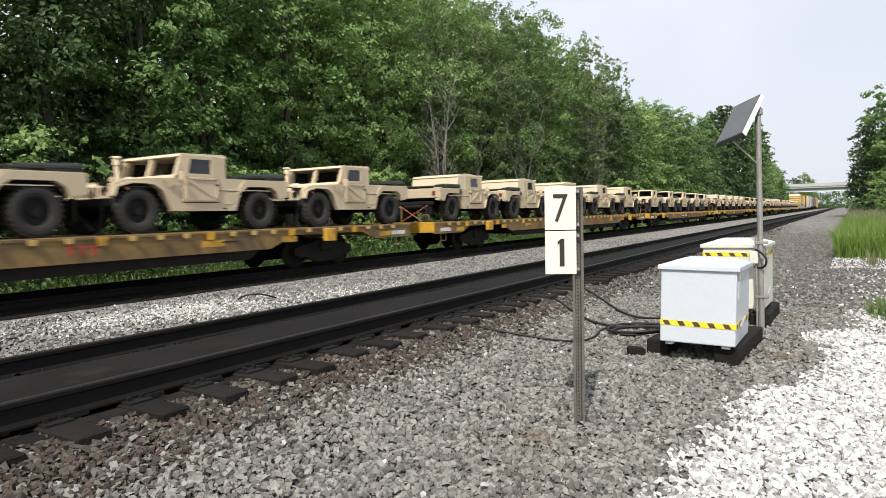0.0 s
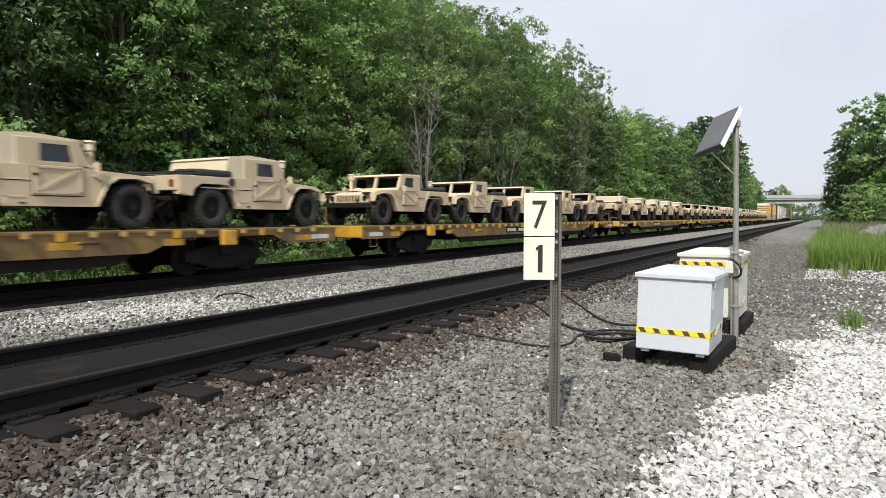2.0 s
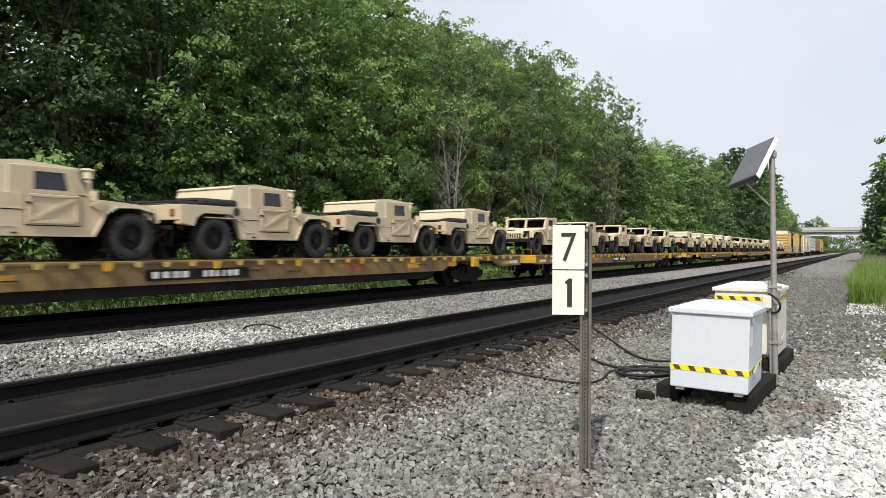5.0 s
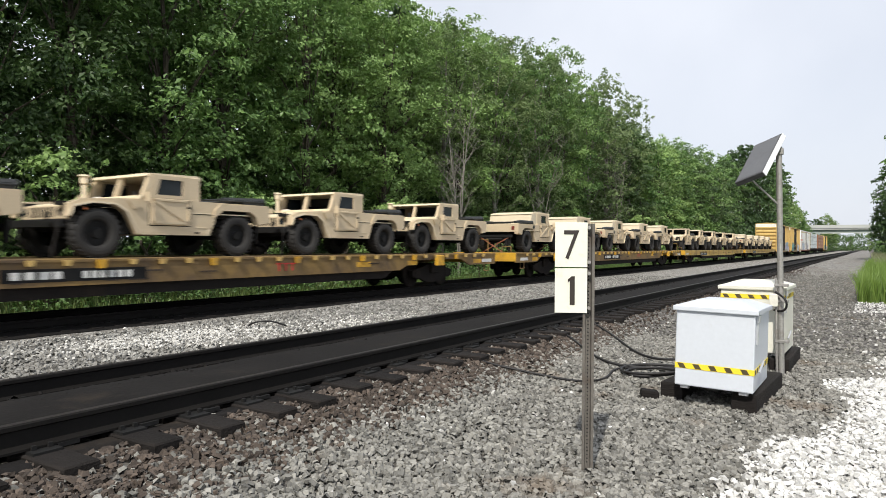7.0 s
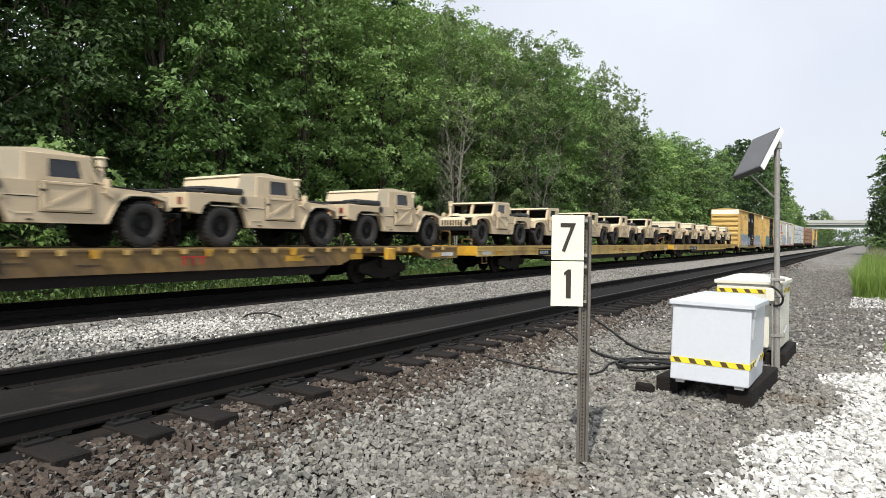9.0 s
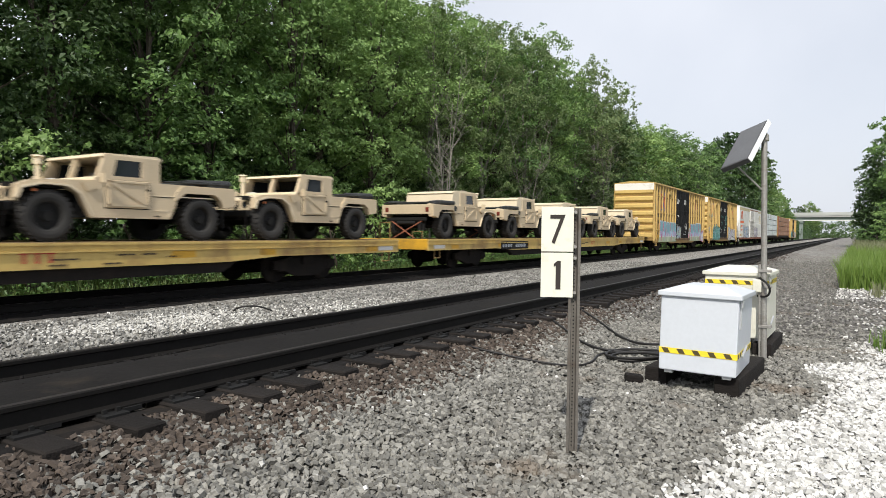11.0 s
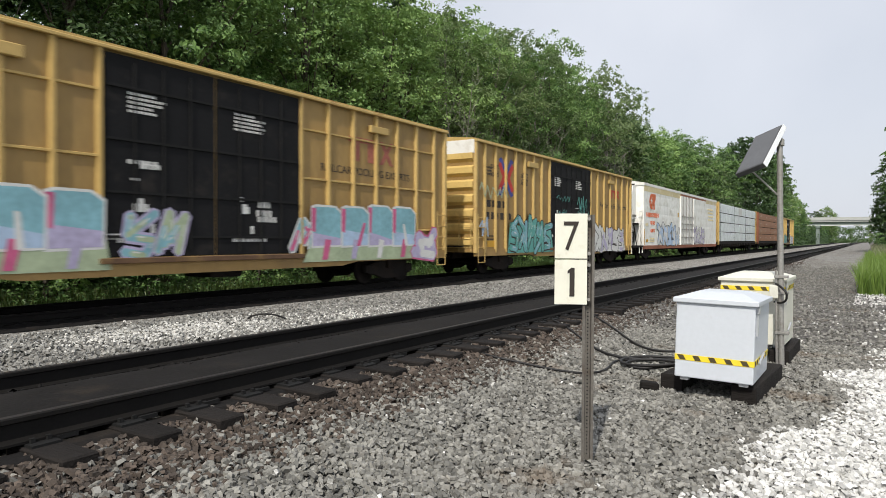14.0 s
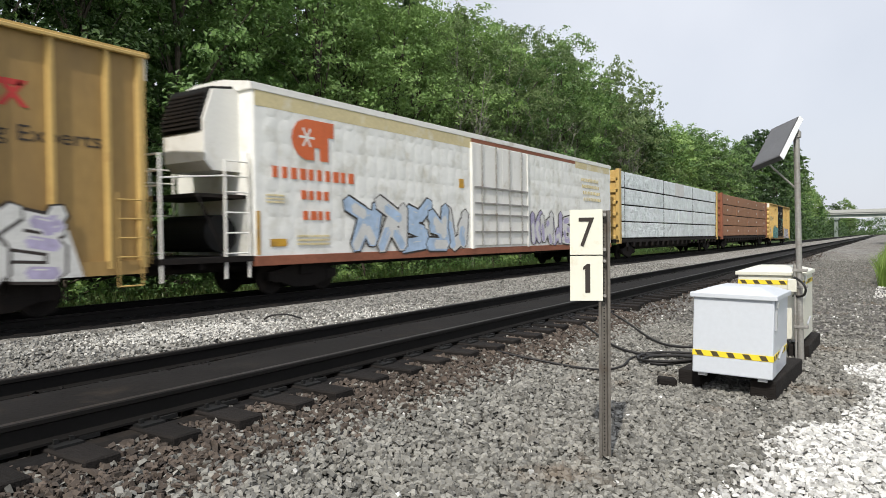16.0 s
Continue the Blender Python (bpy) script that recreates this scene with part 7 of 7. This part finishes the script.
# second row, a little lower than the line of sight over the edge
for y, tall, k in ((-8, 18, 2), (0, 18, 0), (7, 18, 2), (14, 18, 1), (20, 18, 1), (25.5, 19, 0), (29, 20.5, 2), (32.5, 19.5, 2), (37, 17, 0), (42, 17.6, 1), (47.5, 17.6, 0), (53, 18, 0), (59, 18.5, 1), (65, 16, 0), (71, 17.6, 1), (77, 17, 0), (83, 16.5, 2), (91, 15, 0), (99, 15.5, 1), (108, 16, 1), (118, 17, 0)):
    plant(backs, k, -26.0 + tr.uniform(-1.2, 1.2), y, tr.uniform(1.0, 1.15), tr.uniform(0, 360), tall)
y = -4.0
while y < 110:
    plant(shrubs, tr.randrange(3), -17.5 + tr.uniform(-0.5, 0.4), y, tr.uniform(0.7, 1.15), tr.uniform(0, 360))
    y += tr.uniform(2.3, 4.8) * (1 if y < 50 else 1.6)
# wood to the right of the line and behind the bridge
for x, y, k, tall in ((5.3, 95, 1, 16.4), (9.0, 97, 1, 17.0), (3.2, 101, 2, 14.2), (12.5, 93, 1, 17.5), (2.6, 108, 2, 12), (4.5, 122, 1, 13), (17, 90, 1, 18), (6.0, 150, 0, 12), (8, 190, 1, 12), (9, 235, 0, 11), (28, 80, 0, 16), (30, 60, 2, 16), (34, 40, 1, 16)):
    plant(backs, k, x, y, tall / 15.5, tr.uniform(0, 360), tall)
for x, y, k, sc in ((3.9, 86, 2, 1.35), (5.0, 85, 0, 1.5), (2.3, 92, 1, 1.3), (8, 80, 2, 1.4), (6.4, 83, 1, 1.6), (2.0, 112, 2, 1.2), (11, 78, 1, 1.5)):
    plant(shrubs, k, x, y, sc, tr.uniform(0, 360))
for x, tall in ((-60, 13), (-50, 12), (-41, 14), (-33, 13), (-24.5, 17), (-20.5, 19.5), (-17.5, 17.5), (-9, 8), (0, 9), (8, 10), (16, 12), (25, 13), (34, 12)):
    plant(backs, tr.randrange(3), x, 405 + tr.uniform(-5, 8), tall / 16, tr.uniform(0, 360), tall)
for p in (*kinds, *mids, *backs, *shrubs):
    if p.name not in taken:
        for o in (*p.children_recursive, p):
            bpy.data.objects.remove(o)
for x, y, h, stems in ((-17.9, 29.3, 10.5, 4), (-18.6, 40.6, 11.5, 3), (-18.4, 56.5, 11.0, 4)):
    bare_tree(h, stems, int(y * 3)).matrix_basis = pose(x, y, float(ground_z(x)), 0, 0, tr.uniform(0, 360))


# a heap of gravel behind the tall grass
heap = []
for j in range(41):
    for i in range(61):
        u, w = i / 60 * 2 - 1, j / 40 * 2 - 1
        d = math.hypot(u, w)
        z = 2.4 * max(0.0, 1 - d) ** 0.8 + (0.22 * noise.noise(Vector((u * 6, w * 5, 2))) + 0.10 * noise.noise(Vector((u * 21, w * 17, 4)))) * min(1, 3 * max(0, 1 - d))
        heap.append((6.4 + 5.6 * u, 48 + 4 * w, float(ground_z(6.4 + 5.6 * u)) - 0.06 + z))
heap_mesh = quads_object("gravel_heap", np.array(heap), np.array([(j * 61 + i, j * 61 + i + 1, j * 61 + i + 62, j * 61 + i + 61) for j in range(40) for i in range(60)]), FAR_BALLAST)
tagged(new("gravel_heap", heap_mesh), "heap of grey-brown gravel behind the tall grass", "gravel heap")


# undergrowth and inner foliage that close the wood
def thicket(name, x0, x1, y0, y1, z0, z1, count, leaf, mat, label, seed):
    r = np.random.RandomState(seed)
    k = count // 60
    c = np.stack([r.uniform(x0, x1, k), r.uniform(y0, y1, k), z0 + (z1 - z0) * r.uniform(0, 1, k) ** 1.15], 1)
    c[:, 2] += ground_z(c[:, 0])
    d = r.normal(size=(k, 60, 3)) * np.array([0.9, 0.9, 0.5]) * (0.5 + leaf * 2.5)
    p = (c[:, None] + d).reshape(-1, 3)
    n = d.reshape(-1, 3) * 0.4 + np.array([0.25, -0.1, 0.8])
    tagged(new(name, leaves_mesh(name, p, n, leaf, mat, seed, 4 if leaf < 0.2 else 3)), label, "foliage", kind="stuff")


# shade between the trees is put into the dark leaf colour
thicket("undergrowth", -25.0, -20.2, -14, 60, 0.0, 5.5, 42000, 0.10, LEAF_DARK, "dense undergrowth between the trees, leaves darkened for shade", 51)
thicket("verge_weeds", -18.4, -15.9, -6, 62, 0.0, 0.34, 24000, 0.055, LEAF_A, "low leafy weeds along the far side of the tracks", 58)
# trunkless dark backing: the wood's inner shade lies in the leaf colour
thicket("inner_foliage", -31.0, -23.5, -18, 120, 0.0, 15.0, 110000, 0.25, LEAF_DARK, "dense inner foliage, leaf colour darkened for the wood's inner shade", 52)
thicket("deep_foliage", -46.0, -32, -30, 110, 0.0, 17.0, 54000, 0.42, LEAF_DARK, "backing foliage behind the wood, leaf colour darkened for shade", 53)
thicket("distant_wood", -110, 140, 425, 470, 0.0, 9.5, 30000, 0.6, LEAF_DARK, "distant woodland behind the bridge", 54)
# dark leaves again paint the shade behind the right-hand trees
thicket("right_wood", 3.0, 15, 93, 112, 0.0, 11.0, 12000, 0.26, LEAF_DARK, "foliage inside the wood beyond the gravel road, darkened for shade", 57)
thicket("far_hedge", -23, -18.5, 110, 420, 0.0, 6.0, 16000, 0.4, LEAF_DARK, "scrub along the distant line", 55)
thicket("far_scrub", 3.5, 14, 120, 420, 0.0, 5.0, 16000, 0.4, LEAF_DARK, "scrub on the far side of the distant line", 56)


def blades(name, x, y, height, width, mat, label, seed):
    """Upright grass blades, one bent strip each."""
    r = np.random.RandomState(seed)
    k = len(x)
    z = ground_z(x) - 0.02
    an = r.uniform(0, 2 * np.pi, k)
    h = height * r.uniform(0.5, 1.15, k)
    lean = h * r.uniform(0.05, 0.45, k)
    la = r.uniform(0, 2 * np.pi, k)
    w = width * r.uniform(0.6, 1.3, k)
    base = np.stack([x, y, z], 1)
    side = np.stack([np.cos(an) * w, np.sin(an) * w, np.zeros(k)], 1)
    tip = base + np.stack([np.cos(la) * lean, np.sin(la) * lean, h], 1)
    mid = base + np.stack([np.cos(la) * lean * 0.3, np.sin(la) * lean * 0.3, h * 0.6], 1)
    v = np.stack([base - side, base + side, mid + side * 0.8, mid - side * 0.8, tip + side * 0.1, tip - side * 0.1], 1)
    f = np.array([(0, 1, 2, 3), (3, 2, 4, 5)])[None] + 6 * np.arange(k)[:, None, None]
    return tagged(new(name, quads_object(name, v.reshape(-1, 3), f.reshape(-1, 4), mat)), label, "grass", kind="stuff")


rg = np.random.RandomState(9)
gy_ = 22.8 + 40 * rg.uniform(0, 1, 21000) ** 1.5
gx_all = -0.30 + (gy_ - 22) * 0.004 + rg.uniform(0, 1, 21000) ** 1.3 * (3 + gy_ * 0.12)
blades("tall_grass", gx_all, gy_, 0.85, 0.014, GRASS, "tall bright green grass beside the gravel road", 1)
gy_ = rg.uniform(50, 120, 9000)
gx_b = 0.2 + rg.uniform(0, 9, 9000)
blades("pale_weeds", gx_b, gy_, 1.1, 0.03, WEED, "pale weeds behind the tall grass", 2)
gx_c = rg.uniform(-18.6, -15.5, 9000)
gy_ = rg.uniform(-6, 60, 9000)
blades("verge_grass", gx_c, gy_, 0.36, 0.018, VERGE, "unmown grass along the far side of the tracks", 3)
gx_d, gy_d = rg.normal(0.42, 0.07, 60), rg.normal(11.0, 0.18, 60)
blades("grass_tuft", gx_d, gy_d, 0.35, 0.01, GRASS, "green tuft growing in the white gravel", 4)
blades("weed_tuft", rg.normal(0.55, 0.08, 60), rg.normal(20.6, 0.2, 60), 0.4, 0.012, WEED, "small weed on the white gravel", 5)


# ---- overpass ----
def overpass():
    t = tagged(new("road_bridge"), "long pale concrete road bridge across the railway, far down the line", "bridge")
    part("deck", box(B(), -60, 80, 296, 306, 8.6, 9.5), CONCRETE, t)
    part("parapet", box(box(B(), -60, 80, 295.7, 296.2, 9.2, 10.4), -60, 80, 305.8, 306.3, 9.2, 10.4), CONCRETE, t)
    g = B()
    for y in (297, 300, 303, 305.5):
        box(g, -60, 80, y - 0.2, y + 0.2, 7.4, 8.6)
    part("girder", g, GIRDER, t, "grey-green girders")
    part("flange", box(B(), -60, 80, 296.6, 297.4, 7.2, 7.4), WHITE, t, "sunlit pale lower flange")
    for x in (-17.5, 13):
        part("pier", box(box(B(), x - 0.6, x + 0.6, 297, 299, -1, 6.6), x - 0.8, x + 0.8, 296.5, 305.5, 6.4, 7.3), GIRDER, t)
    return t


overpass()


# ---- movement ----
def motions():
    for ob, s, z, turn, dx in MOVING:
        walk(ob, [(t, pose(FAR + dx, s - SPEED * t, z, 0, 0, turn)) for t in (0.0, 4.0, 8.0, 12.0, 16.0)])
        for axle in ob.children:
            if axle.name.startswith("axle"):
                y = axle.matrix_basis.translation.y
                turn_rate = math.degrees(SPEED / 0.42)
                walk(axle, [(i / 30, pose(0, y, 0.42, turn_rate * i / 30)) for i in range(481)])


motions()
